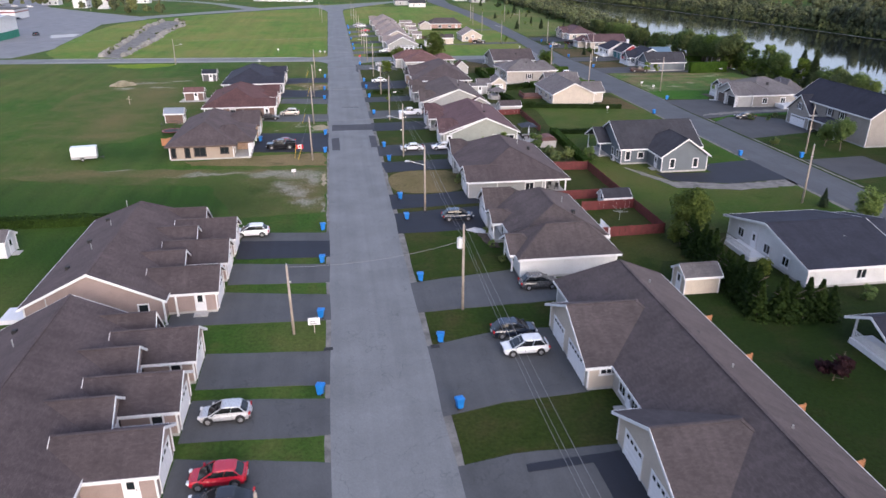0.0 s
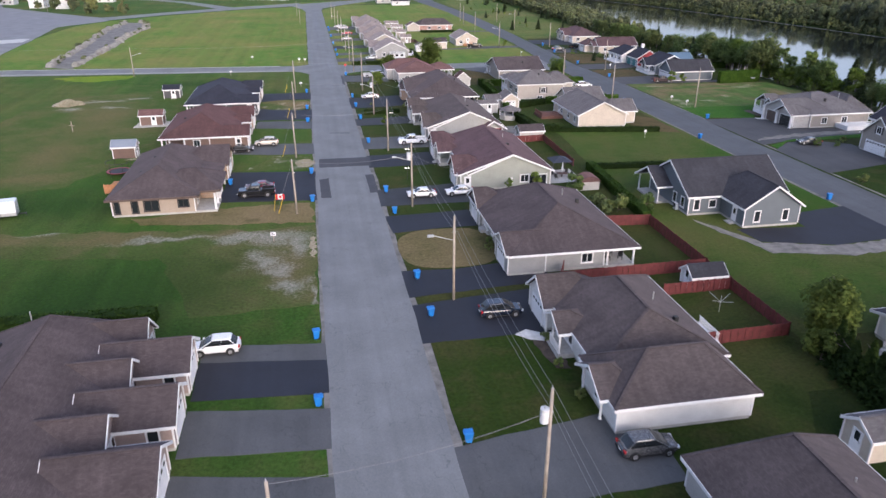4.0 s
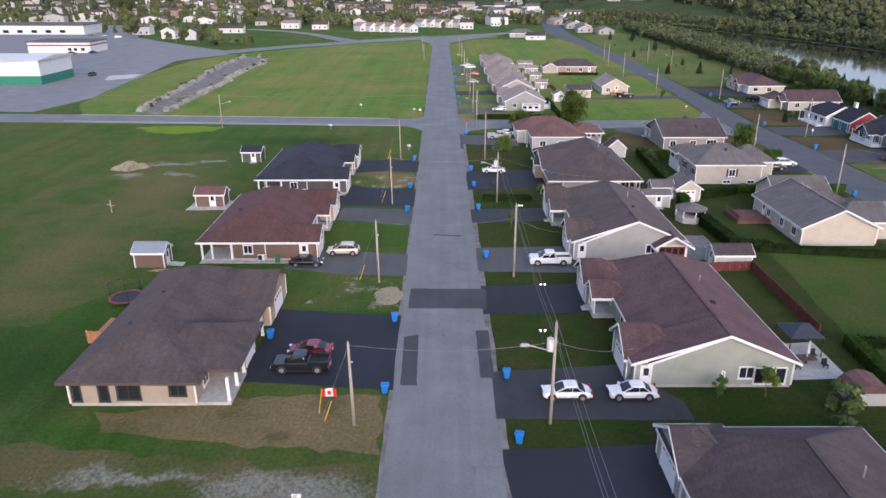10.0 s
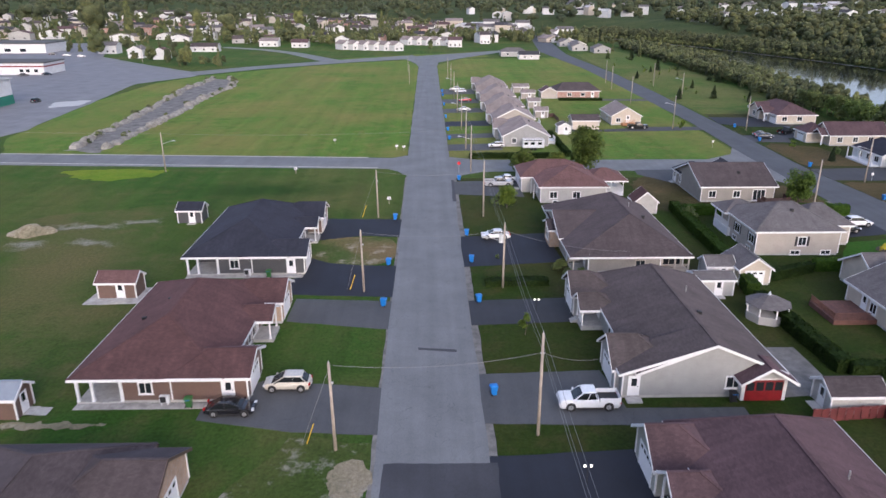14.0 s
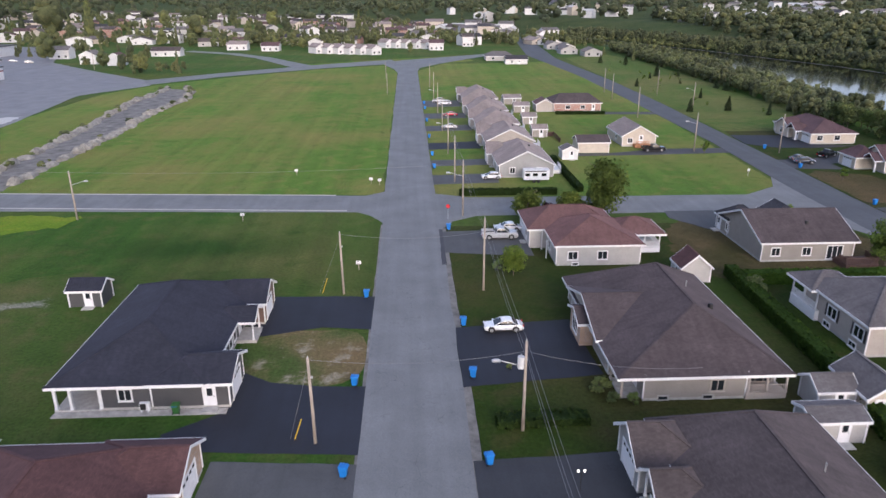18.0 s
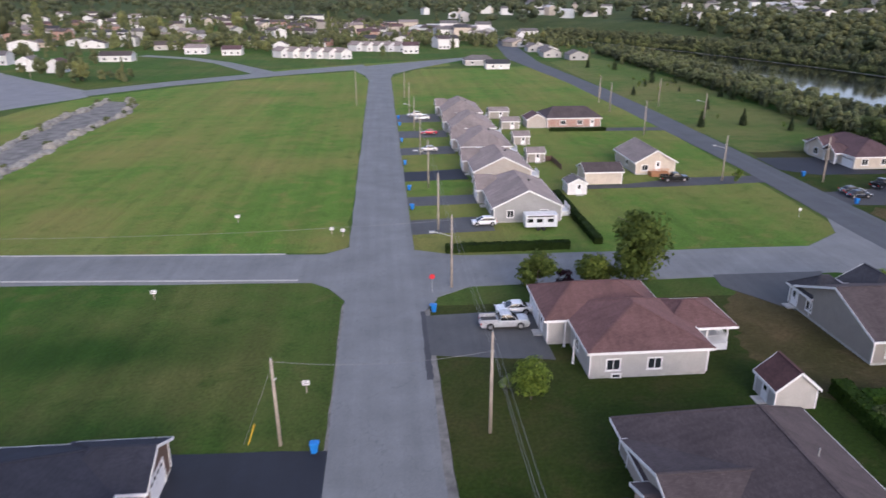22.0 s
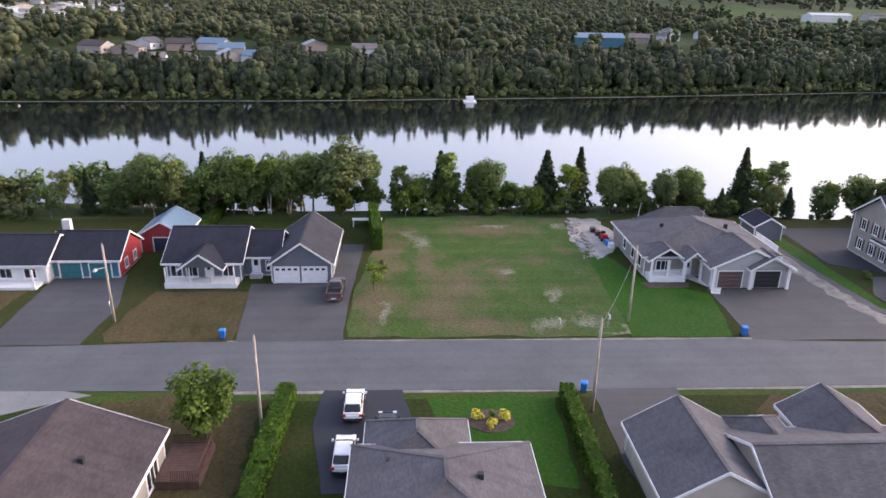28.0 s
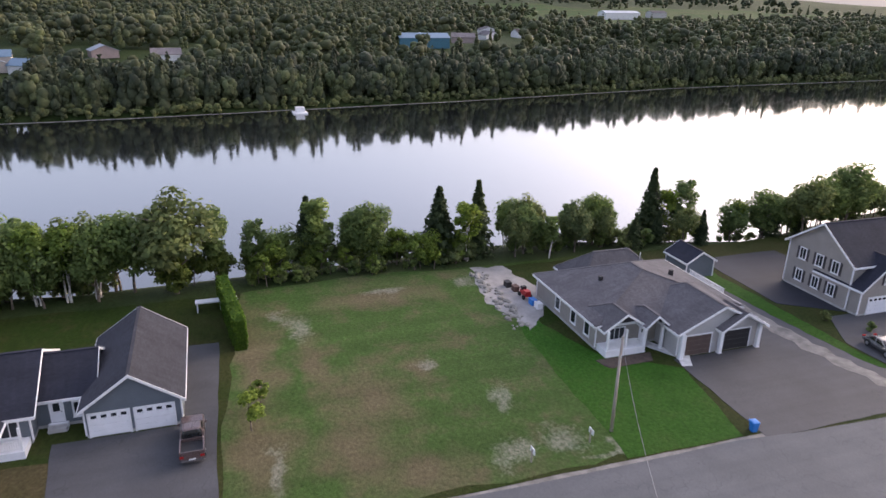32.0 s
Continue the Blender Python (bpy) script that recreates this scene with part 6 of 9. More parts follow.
h = thing("house", 110, 138, 0, "tall two-storey grey house with dark roof and shutters", "house")
block(h, (104.8, 115, 122, 146.3), 6.2, 9.8, "y", 0, 0, S_TAUPE, R_NAVY, 0.5)
block(h, (103.2, 110, 138.2, 146.1), 3.6, 7.0, "x", 0, 4, S_TAUPE, R_NAVY, 0.4)
garage_door(h, "W", 103.2, 142.2, 5.0)
window(h, "W", 103.2, 142.2, 4.0, 1.0, 1.2, 2, DK_SHUTTER)
for x in (107.4, 109.9, 112.6):
    for z in (1.2, 4.2):
        window(h, "N", x, 146.3, z, 0.9, 1.4, 2, DK_SHUTTER)
for y in (130, 134):
    for z in (1.2, 4.2):
        window(h, "W", 104.6, y, z, 1.2, 1.4, 2, DK_SHUTTER)
roof(h, (102.2, 106, 128, 137.6), 2.9, 3.8, "x", 2, 2, R_NAVY, 0.3)
posts(h, [(102.5, 128.3), (102.5, 132.8), (102.5, 137.3)], 0.2, 2.9)
h.location += Vector((0.9, 1.6, 0))
h = thing("house", 110, 236, 0, "dark grey house with white double garage and porch", "house")
block(h, (104.4, 115.4, 237, 246.4), 2.9, 5.7, "y", 0, 0, S_DKGREY, R_NAVY, 0.5, 110)
roof(h, (102.4, 109, 239, 244), 2.8, 4.6, "x", 0, 3, R_NAVY, 0.4)
part("gable_front", Geo().add([(102.5, 239.2, 2.8), (102.5, 243.8, 2.8), (102.5, 241.5, 4.3), (102.7, 239.2, 2.8), (102.7, 243.8, 2.8), (102.7, 241.5, 4.3)], [(1, 0, 2), (3, 4, 5), (0, 1, 4, 3)]), S_DKGREY, h)
deck(h, (102.3, 104.4, 237.2, 246.2), 0.7, WHITE)
posts(h, [(102.5, 237.4), (102.5, 240.2), (102.5, 243), (102.5, 246)], 0, 2.8)
railing(h, (102.5, 237.4), (102.5, 240.4), 0.7)
railing(h, (102.5, 242.4), (102.5, 246), 0.7)
for y in (238.6, 243.2, 245.2):
    window(h, "W", 104.4, y, 0.9, 1.3, 1.4, 2)
door(h, "W", 104.4, 241, 0.7)
block(h, (106.4, 114.6, 232.4, 237.4), 2.8, 5.0, "y", 0, 0, S_DKGREY, R_NAVY, 0.3)
door(h, "W", 106.4, 235.4, 0.5)
window(h, "W", 106.4, 233.6, 0.9, 0.9, 1.3, 2)
steps(h, "W", 106.4, 235.4, 1.6, 0.6, WHITE)
block(h, (103.8, 117, 225.2, 232.9), 2.9, 5.6, "x", 0, 0, S_DKGREY, R_DARK, 0.4)
garage_door(h, "W", 103.8, 227.4, 3.1)
garage_door(h, "W", 103.8, 231.0, 3.1)
h = thing("house", 108, 262, 0, "long bungalow in white, red and blue with dark roof", "house")
block(h, (104, 112.6, 261.4, 272.6), 2.8, 5.2, "y", 0, 3, S_WHITE, R_NAVY, 0.45)
block(h, (105.8, 113.6, 253, 261.6), 2.8, 5.2, "y", 0, 0, S_BLUE, R_NAVY, 0.45)
part("gable_front", Geo().add([(105.9, 252.86, 2.8), (113.5, 252.86, 2.8), (109.7, 252.86, 5.0), (105.9, 252.96, 2.8), (113.5, 252.96, 2.8), (109.7, 252.96, 5.0)], [(0, 1, 2), (5, 4, 3), (0, 3, 4, 1)]), S_RED, h)
part("red_wall", Geo().box(105.9, 113.5, 252.86, 252.96, 0.3, 2.8), S_RED, h, "barn red end wall")
for x in (108, 111):
    window(h, "S", x, 252.86, 0.9, 1.0, 1.1, 2)
garage_door(h, "W", 105.8, 255.4, 2.7, 2.1, TEAL, False)
garage_door(h, "W", 105.8, 259.2, 2.7, 2.1, TEAL, False)
for y in (263.4, 266.4, 269.6):
    window(h, "W", 104, y, 0.9, 1.4, 1.2, 2)
deck(h, (102, 104, 262, 272), 0.4, WHITE)
posts(h, [(102.2, 262.2), (102.2, 267), (102.2, 271.8)], 0.4, 2.7)
part("chimney", Geo().box(110.8, 111.6, 260.8, 261.8, 4, 6.4), S_WHITE, h)
h = thing("garage", 119, 250, 0, "red garage with blue metal roof and dark door", "garage")
block(h, (115.6, 122.6, 247.4, 253.6), 2.8, 4.6, "x", 0, 0, S_RED, BLUE_METAL, 0.4, foundation=False)
garage_door(h, "W", 115.6, 250.4, 2.8, 2.1, NAVY_DOOR, False)
h = thing("house", 110, 290, 0, "cream bungalow with red-brown gabled roof", "house")
block(h, (105.4, 120.4, 285.4, 293.4), 2.9, 5.4, "x", 0, 0, S_CREAM, R_PLUM, 0.5)
block(h, (101.4, 107, 289.6, 295.6), 2.8, 4.6, "y", 2, 2, S_CREAM, R_PLUM, 0.4)
roof(h, (103.4, 108, 286, 290), 2.8, 4.0, "x", 0, 2, R_PLUM, 0.35)
posts(h, [(103.7, 286.2), (103.7, 289.8)], 0.2, 2.8, 0.12)
for x in (108, 112, 116):
    window(h, "S", x, 285.4, 1.0, 1.2, 1.2, 2)
garage_door(h, "W", 101.4, 292.6, 3.0)
h = thing("house", 112, 326, 0, "cream bungalow with plum-brown hipped roof and garage", "house")
block(h, (106.6, 118.4, 317, 336), 2.9, 5.6, "y", 5, 5, S_CREAM, R_PLUM, 0.5)
block(h, (105.4, 112, 326, 333), 2.9, 4.8, "x", 0, 3, S_CREAM, R_PLUM, 0.45)
roof(h, (104.8, 110, 321.4, 325.8), 2.9, 4.4, "x", 0, 3, R_PLUM, 0.4)
posts(h, [(105, 321.6), (105, 325.6)], 0.2, 2.9, 0.12)
garage_door(h, "W", 106.6, 319.4, 3.6)
for x in (109, 113.6):
    window(h, "S", x, 317, 1.0, 1.4, 1.2, 2)
window(h, "W", 105.4, 329.6, 0.9, 1.6, 1.4, 3), door(h, "W", 106.6, 323.6)
h = thing("house", 110, 104, 0, "cream house with blue-black gabled roof on the river side", "house")
block(h, (104.5, 116, 96, 111), 3.2, 6.0, "x", 0, 4, S_CREAM, R_NAVY, 0.5)
for y in (100, 104, 108):
    window(h, "W", 104.5, y, 1.0, 1.2, 1.4, 2, DK_SHUTTER)
h = thing("house", 58, 45, 0, "white bungalow with dark roof and covered porch", "house")
block(h, (52.4, 66, 36, 52), 3.0, 5.6, "x", 0, 3, S_WHITE, R_NAVY, 0.5)
roof(h, (49.6, 56, 48.6, 54.2), 2.8, 4.2, "x", 0, 3, R_NAVY, 0.4)
deck(h, (49.8, 52.4, 48.8, 54), 0.6, WHITE)
posts(h, [(50, 49), (50, 53.8)], 0, 2.8)
railing(h, (50, 49), (50, 53.8), 0.6)
window(h, "W", 52.4, 43, 1.0, 1.2, 1.2, 2)


# ---- plants ----
def quads_mesh(name, verts, material, normals=None):
    """A mesh of loose four-cornered leaves from an array of corners."""
    v = np.asarray(verts, np.float32).reshape(-1, 3)
    n = len(v) // 4
    me = bpy.data.meshes.new(name)
    me.vertices.add(len(v))
    me.vertices.foreach_set("co", v.ravel())
    me.loops.add(4 * n)
    me.loops.foreach_set("vertex_index", np.arange(4 * n, dtype=np.int32))
    me.polygons.add(n)
    me.polygons.foreach_set("loop_start", np.arange(0, 4 * n, 4, dtype=np.int32))
    me.materials.append(material)
    me.update(calc_edges=True)
    me.validate()
    if normals is not None:     # leaves shade with the rounding of their crown
        nn = np.asarray(normals, np.float32)
        nn = np.repeat(nn / (np.linalg.norm(nn, axis=1)[:, None] + 1e-9), 4, axis=0)
        at = me.attributes.new("custom_normal", "FLOAT_VECTOR", "POINT")
        at.data.foreach_set("vector", np.ascontiguousarray(nn, np.float32).ravel())
    return me


def leaves(rng, centres, normals, size):
    """Bent diamond leaves at centres, facing roughly along normals."""
    n = len(centres)
    nr = normals + rng.normal(0, 0.55, (n, 3))
    nr /= np.linalg.norm(nr, axis=1)[:, None] + 1e-9
    u = np.cross(nr, rng.normal(0, 1, (n, 3)))
    u /= np.linalg.norm(u, axis=1)[:, None] + 1e-9
    w = np.cross(nr, u)
    s = (size * rng.uniform(0.6, 1.35, n))[:, None]
    k = s * rng.uniform(0.5, 0.8, n)[:, None]
    return np.stack([centres - u * s - nr * s * 0.2, centres - w * k, centres + u * s - nr * s * 0.2, centres + w * k], 1)


def crown_points(rng, n, r, z0, z1, blobs, fill=0.85):
    """Leaf places on many overlapping clumps, which leave gaps between them."""
    cz, hz = (z0 + z1) / 2, (z1 - z0) / 2
    pts, nrm = [], []
    for b in range(blobs):
        a, e = rng.uniform(0, 6.283), rng.uniform(-0.9, 1.0)
        c = math.sqrt(max(0.0, 1 - e * e))
        k = rng.uniform(0.35, 0.72)
        cx, cy, cc = r * k * c * math.cos(a), r * k * c * math.sin(a), cz + hz * k * e * 1.15
        br = r * rng.uniform(0.28, 0.46)
        m = n // blobs
        d = rng.normal(0, 1, (m, 3))
        d /= np.linalg.norm(d, axis=1)[:, None]
        rad = br * rng.uniform(0.55, 1.08, m)[:, None]
        pts.append(np.array([cx, cy, cc]) + d * rad * np.array([1, 1, 0.8]))
        nrm.append(d + np.array([0, 0, 0.9]))
    return np.concatenate(pts), np.concatenate(nrm)


def spruce_points(rng, n, r, z0, z1):
    """Needle sprays in drooping tiers."""
    t = rng.uniform(0, 1, n) ** 0.75
    tier = np.floor(t * 14) / 14 + rng.uniform(0, 0.05, n)
    a = rng.uniform(0, 6.283, n)
    rr = r * (1 - tier) * rng.uniform(0.35, 1.05, n) * (0.8 + 0.2 * np.sin(a * 5 + tier * 40))
    z = z0 + (z1 - z0) * tier - rr * 0.25
    p = np.stack([rr * np.cos(a), rr * np.sin(a), z], 1)
    return p, np.stack([np.cos(a) * 0.5, np.sin(a) * 0.5, np.ones(n)], 1)


def limb_mesh(rng, hgt, crown0, r, lean, material, forks=7, twin_stem=False):
    g = Geo()
    stems = [(0, 0)] if not twin_stem else [(-0.35, 0.1), (0.3, -0.15), (0.05, 0.35)]
    for sx, sy in stems:
        p = Vector((sx, sy, -0.4))
        rad = 0.02 * hgt * (0.7 if twin_stem else 1)
        d = Vector((sx * 0.25 + rng.uniform(-lean, lean), sy * 0.25 + rng.uniform(-lean, lean), 1)).normalized()
        k = 6
        for i in range(k):
            q = p + d * (hgt * 0.7 + 0.4) / k
            g.tube(p, q, rad * (1 - i / k * 0.85), rad * (1 - (i + 1) / k * 0.85), 7)
            if q.z > crown0:
                for _ in range(max(1, forks // k + 1)):
                    a = rng.uniform(0, 6.283)
                    e = q + Vector((math.cos(a), math.sin(a), rng.uniform(0.3, 0.9))) * r * rng.uniform(0.3, 0.55)
                    g.tube(q, e, rad * 0.35, 0.02, 5)
            p = q
            d = (d + Vector((rng.uniform(-0.12, 0.12), rng.uniform(-0.12, 0.12), 0))).normalized()
    return g


def make_tree(name, label, seed, hgt, r, crown0, n, size, leaf_mat, bark_mat, blobs=16, conifer=False, twin_stem=False, group=""):
    rng = np.random.default_rng(seed)
    t = thing(name, 0, 0, 0, label, "tree", group)
    part("trunk", limb_mesh(rng, hgt, crown0, r, 0.06, bark_mat, 4 if conifer else 9, twin_stem), bark_mat, t, smooth=True)
    if conifer:
        p, q = spruce_points(rng, n, r, crown0, hgt)
    else:
        p, q = crown_points(rng, n, r, crown0, hgt, blobs)
    cr = new("crown", quads_mesh("crown", leaves(rng, p, q, size), leaf_mat, q + rng.normal(0, 0.35, q.shape)))
    cr.parent = t
    return t


TREES = {
    "broad": [make_tree("broadleaf_tree", "full green broadleaf tree with a rounded uneven crown", 10 + i, 11 + i, 4.3 + 0.3 * i, 2.2, 4200, 0.3, (LEAF_A, LEAF_C, LEAF_A)[i], BARK, 32, group="river bank trees") for i in range(3)],
    "far_broad": [make_tree("broadleaf_tree", "green broadleaf tree on the wooded river bank", 14 + i, 11, 4.3, 1.6, 950, 0.42, (LEAF_A, LEAF_C)[i], BARK, 18, group="river bank trees") for i in range(2)],
    "birch": [make_tree("birch_tree", "slender birch with white trunk and airy green crown", 20 + i, 12, 3.0, 3.0, 2500, 0.27, (LEAF_A, LEAF_B)[i], BIRCH, 20, twin_stem=bool(i), group="river bank trees") for i in range(2)],
    "spruce": [make_tree("spruce_tree", "dark pointed spruce with drooping tiers", 30 + i, 9 + 2 * i, 3.4, 0.3, 3000, 0.32, NEEDLE, BARK, conifer=True, group="spruces") for i in range(2)],
    "young": [make_tree("young_tree", "young light green leafy garden tree", 40 + i, 4.6, 1.5, 1.0, 700, 0.17, LEAF_B, BARK, 10, group="garden trees") for i in range(2)],
    "light": [make_tree("garden_tree", "light green broad young garden tree", 64, 7.0, 3.1, 0.7, 3400, 0.2, LEAF_B, BARK, 30, group="garden trees")],
    "full": [make_tree("garden_tree", "dense dark green oval garden tree leafy to the ground", 60, 9.0, 3.3, 0.2, 5200, 0.22, LEAF_F, BARK, 44, group="garden trees")],
    "round": [make_tree("round_shrub", "tall round dense green garden shrub", 62, 4.4, 2.2, 0.1, 2200, 0.19, LEAF_F, BARK, 24, group="shrubs")],
    "cedar": [make_tree("cedar_tree", "dense dark green pointed cedar leafy to the ground", 70 + i, 4.6 + 0.5 * i, 1.9, 0.1, 2400, 0.2, HEDGE, BARK, conifer=True, group="cedar row") for i in range(2)],
    "bush": [make_tree("shrub", "dense low green shrub", 50 + i, 2.3, 1.3, 0.1, 600, 0.17, (LEAF_A, LEAF_C)[i], BARK, 9, group="shrubs") for i in range(2)],
}
for k_, ts in TREES.items():
    for q_, t_ in enumerate(ts):
        t_.location = (148 + q_ * 3, {"broad": 262, "far_broad": 274, "birch": 246, "spruce": 270, "young": 254, "bush": 258, "full": 266, "light": 242, "round": 250, "cedar": 238}[k_] + q_ * 2, height(148 + q_ * 3, 260) - 0.1)


def plant(kind, i, x, y, s=1.0, turn=0.0, z=None):
    src = TREES[kind][i % len(TREES[kind])]
    return copy_thing(src, pose(x, y, height(x, y) if z is None else z, 0, 0, turn) @ Matrix.Diagonal((s, s, s * random.uniform(0.92, 1.1), 1)))


random.seed(11)
# the wooded near bank, dense but with gaps
y = 60.0
while y < 345:
    edge = float(np.interp(y, [60, 120, 150, 185, 233, 300, 330, 345], [138, 133, 132.5, 134, 134.5, 131, 131, 129]))
    deep = 0 if 182 < y < 232 else 1 if 140 < y <= 182 else 2
    for row in range(deep):
        x = edge + row * 4.6 + random.uniform(-1.4, 1.6)
        yy = y + random.uniform(-1.5, 1.5)
        if 143.5 < yy < 148 or 137 < yy < 139.5 or 180.5 < yy < 183.5:
            continue
        kind = random.choices(("broad", "birch", "spruce"), (0.62, 0.26, 0.12))[0]
        if not 140 < y < 262 and kind != "spruce":
            kind = "far_broad"
        plant(kind, random.randrange(6), x, yy, random.uniform(0.8, 1.1) * (0.66 if y > 262 or y < 182 else 0.8), random.uniform(0, 360))
    y += random.uniform(3.0, 4.6)
for _ in range(15):
    plant(random.choice(("broad", "birch", "broad")), random.randrange(3), random.uniform(136.4, 140), random.choice((random.uniform(184, 204), random.uniform(207, 217), random.uniform(160, 182))), random.uniform(0.52, 0.72), random.uniform(0, 360))
for _ in range(44):
    yy = random.uniform(188, 218)
    plant(random.choice(("bush", "bush", "young")), random.randrange(2), 133.2 + random.uniform(-0.6, 2.4), yy, random.uniform(0.6, 1.1), random.uniform(0, 360))
for _ in range(70):
    yy = random.choice((random.uniform(148, 180), random.uniform(184, 217), random.uniform(233, 262)))
    plant("bush", random.randrange(2), random.uniform(134.5, 139.5), yy, random.uniform(1.0, 1.9), random.uniform(0, 360))
for x, y, s in ((133.8, 226.6, 1.35), (135.6, 224.4, 1.1), (137, 221.4, 1.2), (137, 216.8, 1.0), (137.2, 208.6, 1.3), (136.4, 201.4, 1.3), (137, 197.8, 1.1), (136.6, 190.6, 1.2)):
    plant("round", 0, x, y, s, y * 40 % 360)
for _ in range(60):
    yy = random.choice((random.uniform(100, 182), random.uniform(246, 330)))
    plant("bush", random.randrange(2), float(np.interp(yy, [100, 185, 233, 330], [135, 134, 133, 131])) + random.uniform(-2, 3), yy, random.uniform(0.7, 1.5), random.uniform(0, 360))
# named trees by the river lots
for kind, i, x, y, s in (("broad", 1, 133.4, 226.4, 1.2), ("birch", 0, 136.8, 221.6, 0.94), ("birch", 0, 136.9, 216.6, 0.7), ("young", 1, 135.6, 214.4, 1.3), ("birch", 0, 136.4, 208.2, 0.95), ("spruce", 1, 138.2, 209.4, 1.05), ("broad", 2, 136, 201.2, 0.74), ("young", 0, 135.6, 197.4, 1.35),
                         ("young", 1, 134.6, 204.6, 0.9), ("spruce", 0, 136.4, 191, 1.26), ("light", 0, 134.8, 193.4, 0.8), ("birch", 1, 134.6, 187.4, 0.86), ("spruce", 1, 136.2, 185.2, 1.06), ("broad", 0, 134.9, 178.2, 0.74), ("birch", 0, 136, 170.4, 0.66), ("broad", 2, 136, 166, 0.62),
                         ("birch", 1, 134.6, 235.4, 0.84), ("birch", 1, 134.4, 238.6, 0.9), ("birch", 1, 134.2, 242, 0.88), ("broad", 1, 137.5, 240, 0.86), ("broad", 0, 137, 246, 0.9), ("spruce", 1, 137, 250, 0.9), ("broad", 2, 138, 234, 0.8),
                         ("spruce", 1, 137, 155.4, 1.12), ("birch", 1, 137.4, 152.6, 0.86), ("birch", 0, 137, 149.4, 0.9), ("broad", 0, 134, 141.6, 0.7), ("broad", 2, 133, 136, 0.72), ("broad", 1, 130, 131, 0.85), ("broad", 0, 131, 126, 0.9), ("broad", 2, 132, 120, 0.95),
                         ("full", 0, 46.6, 82.5, 0.86), ("full", 0, 49.6, 86, 0.72), ("round", 0, 50.4, 70, 0.55), ("round", 0, 44.4, 80, 0.9), ("broad", 0, 75, 84, 0.55), ("spruce", 0, 74, 92, 0.32), ("broad", 2, 99, 122, 0.5), ("broad", 0, 98.5, 126, 0.45),
                         ("full", 0, 36.0, 257.4, 1.3), ("round", 0, 29.6, 257.2, 1.25), ("round", 0, 22.6, 257.2, 1.3), ("round", 0, 32.6, 258.6, 0.7),
                         ("light", 0, 16.6, 231.6, 0.66), ("bush", 0, 14.6, 233.4, 0.7), ("light", 0, 70.6, 232.6, 1.0), ("young", 0, 66.6, 253, 0.85), ("young", 0, 101, 219.6, 1.0), ("young", 1, 104, 218.6, 0.8),
                         ("bush", 1, 47.6, 224, 1.2), ("bush", 0, 38.4, 131.4, 1.6), ("bush", 1, 37, 127.6, 1.1), ("young", 0, 33.0, 134.2, 0.75), ("young", 1, 28.4, 134.0, 0.55), ("bush", 0, 46.6, 121.8, 1.2), ("bush", 1, 39, 121, 1.6), ("bush", 1, 42, 122, 1.4),
                         ("spruce", 0, 95.5, 370.4, 0.5), ("spruce", 0, 109, 371.8, 0.55), ("spruce", 1, 111.7, 401.8, 0.35), ("spruce", 0, 98.8, 437.8, 0.4), ("spruce", 0, 96.5, 268, 0.36), ("bush", 0, 101, 274, 1.0), ("bush", 1, 20.6, 201, 0.9), ("bush", 0, 23.4, 198.8, 0.6), ("bush", 1, 21.4, 199.2, 0.55),
                         ("bush", 0, 100.5, 149.6, 0.6), ("bush", 1, 104.2, 152.4, 0.6), ("bush", 0, 97, 150.6, 0.8), ("bush", 1, 23.8, 98, 0.4), ("bush", 0, 12.5, 206, 0.3), ("young", 0, 13.4, 181.6, 0.6), ("young", 1, 24, 146.6, 0.35),
                         ("bush", 0, 58, 62, 0.9), ("bush", 1, 88.6, 128, 0.9), ("young", 0, 93, 280, 0.7), ("young", 1, 74, 306, 0.8), ("bush", 1, 19.6, 111.6, 0.5), ("bush", 0, 20.2, 113.6, 0.5), ("bush", 1, 19.8, 88.2, 0.55), ("bush", 0, 19.4, 83.4, 0.5), ("bush", 1, 19.6, 78.4, 0.45)):
    plant(kind, i, x, y, s, (x * 37 + y * 11) % 360)
for _ in range(46):
    yy = random.uniform(345, 560)
    plant(random.choice(("bush", "spruce", "young")), random.randrange(2), random.uniform(100, 138), yy, random.uniform(0.25, 0.6), random.uniform(0, 360))
for q_ in range(15):
    plant("cedar", q_, 43.8 + 0.08 * q_ + random.uniform(-0.3, 0.3), 60.2 + 1.35 * q_, random.uniform(0.85, 1.1), q_ * 50)
for q_ in range(5):
    plant("cedar", q_, 45.6 + 1.35 * q_, 59.6 - 0.2 * q_, random.uniform(0.85, 1.05), q_ * 50)
t_ = plant("bush", 0, 26.0, 257.2, 1.25)
t2_ = plant("bush", 1, 43.7, 48, 1.4)
for c_ in (*t_.children, *t2_.children):
    if c_.name.startswith("crown"):
        c_.data = c_.data.copy()
        c_.data.materials[0] = LEAF_P
tagged(t_, "small round shrub with dark purple leaves", "tree")
tagged(t2_, "round shrub with dark purple leaves on a lawn", "tree")


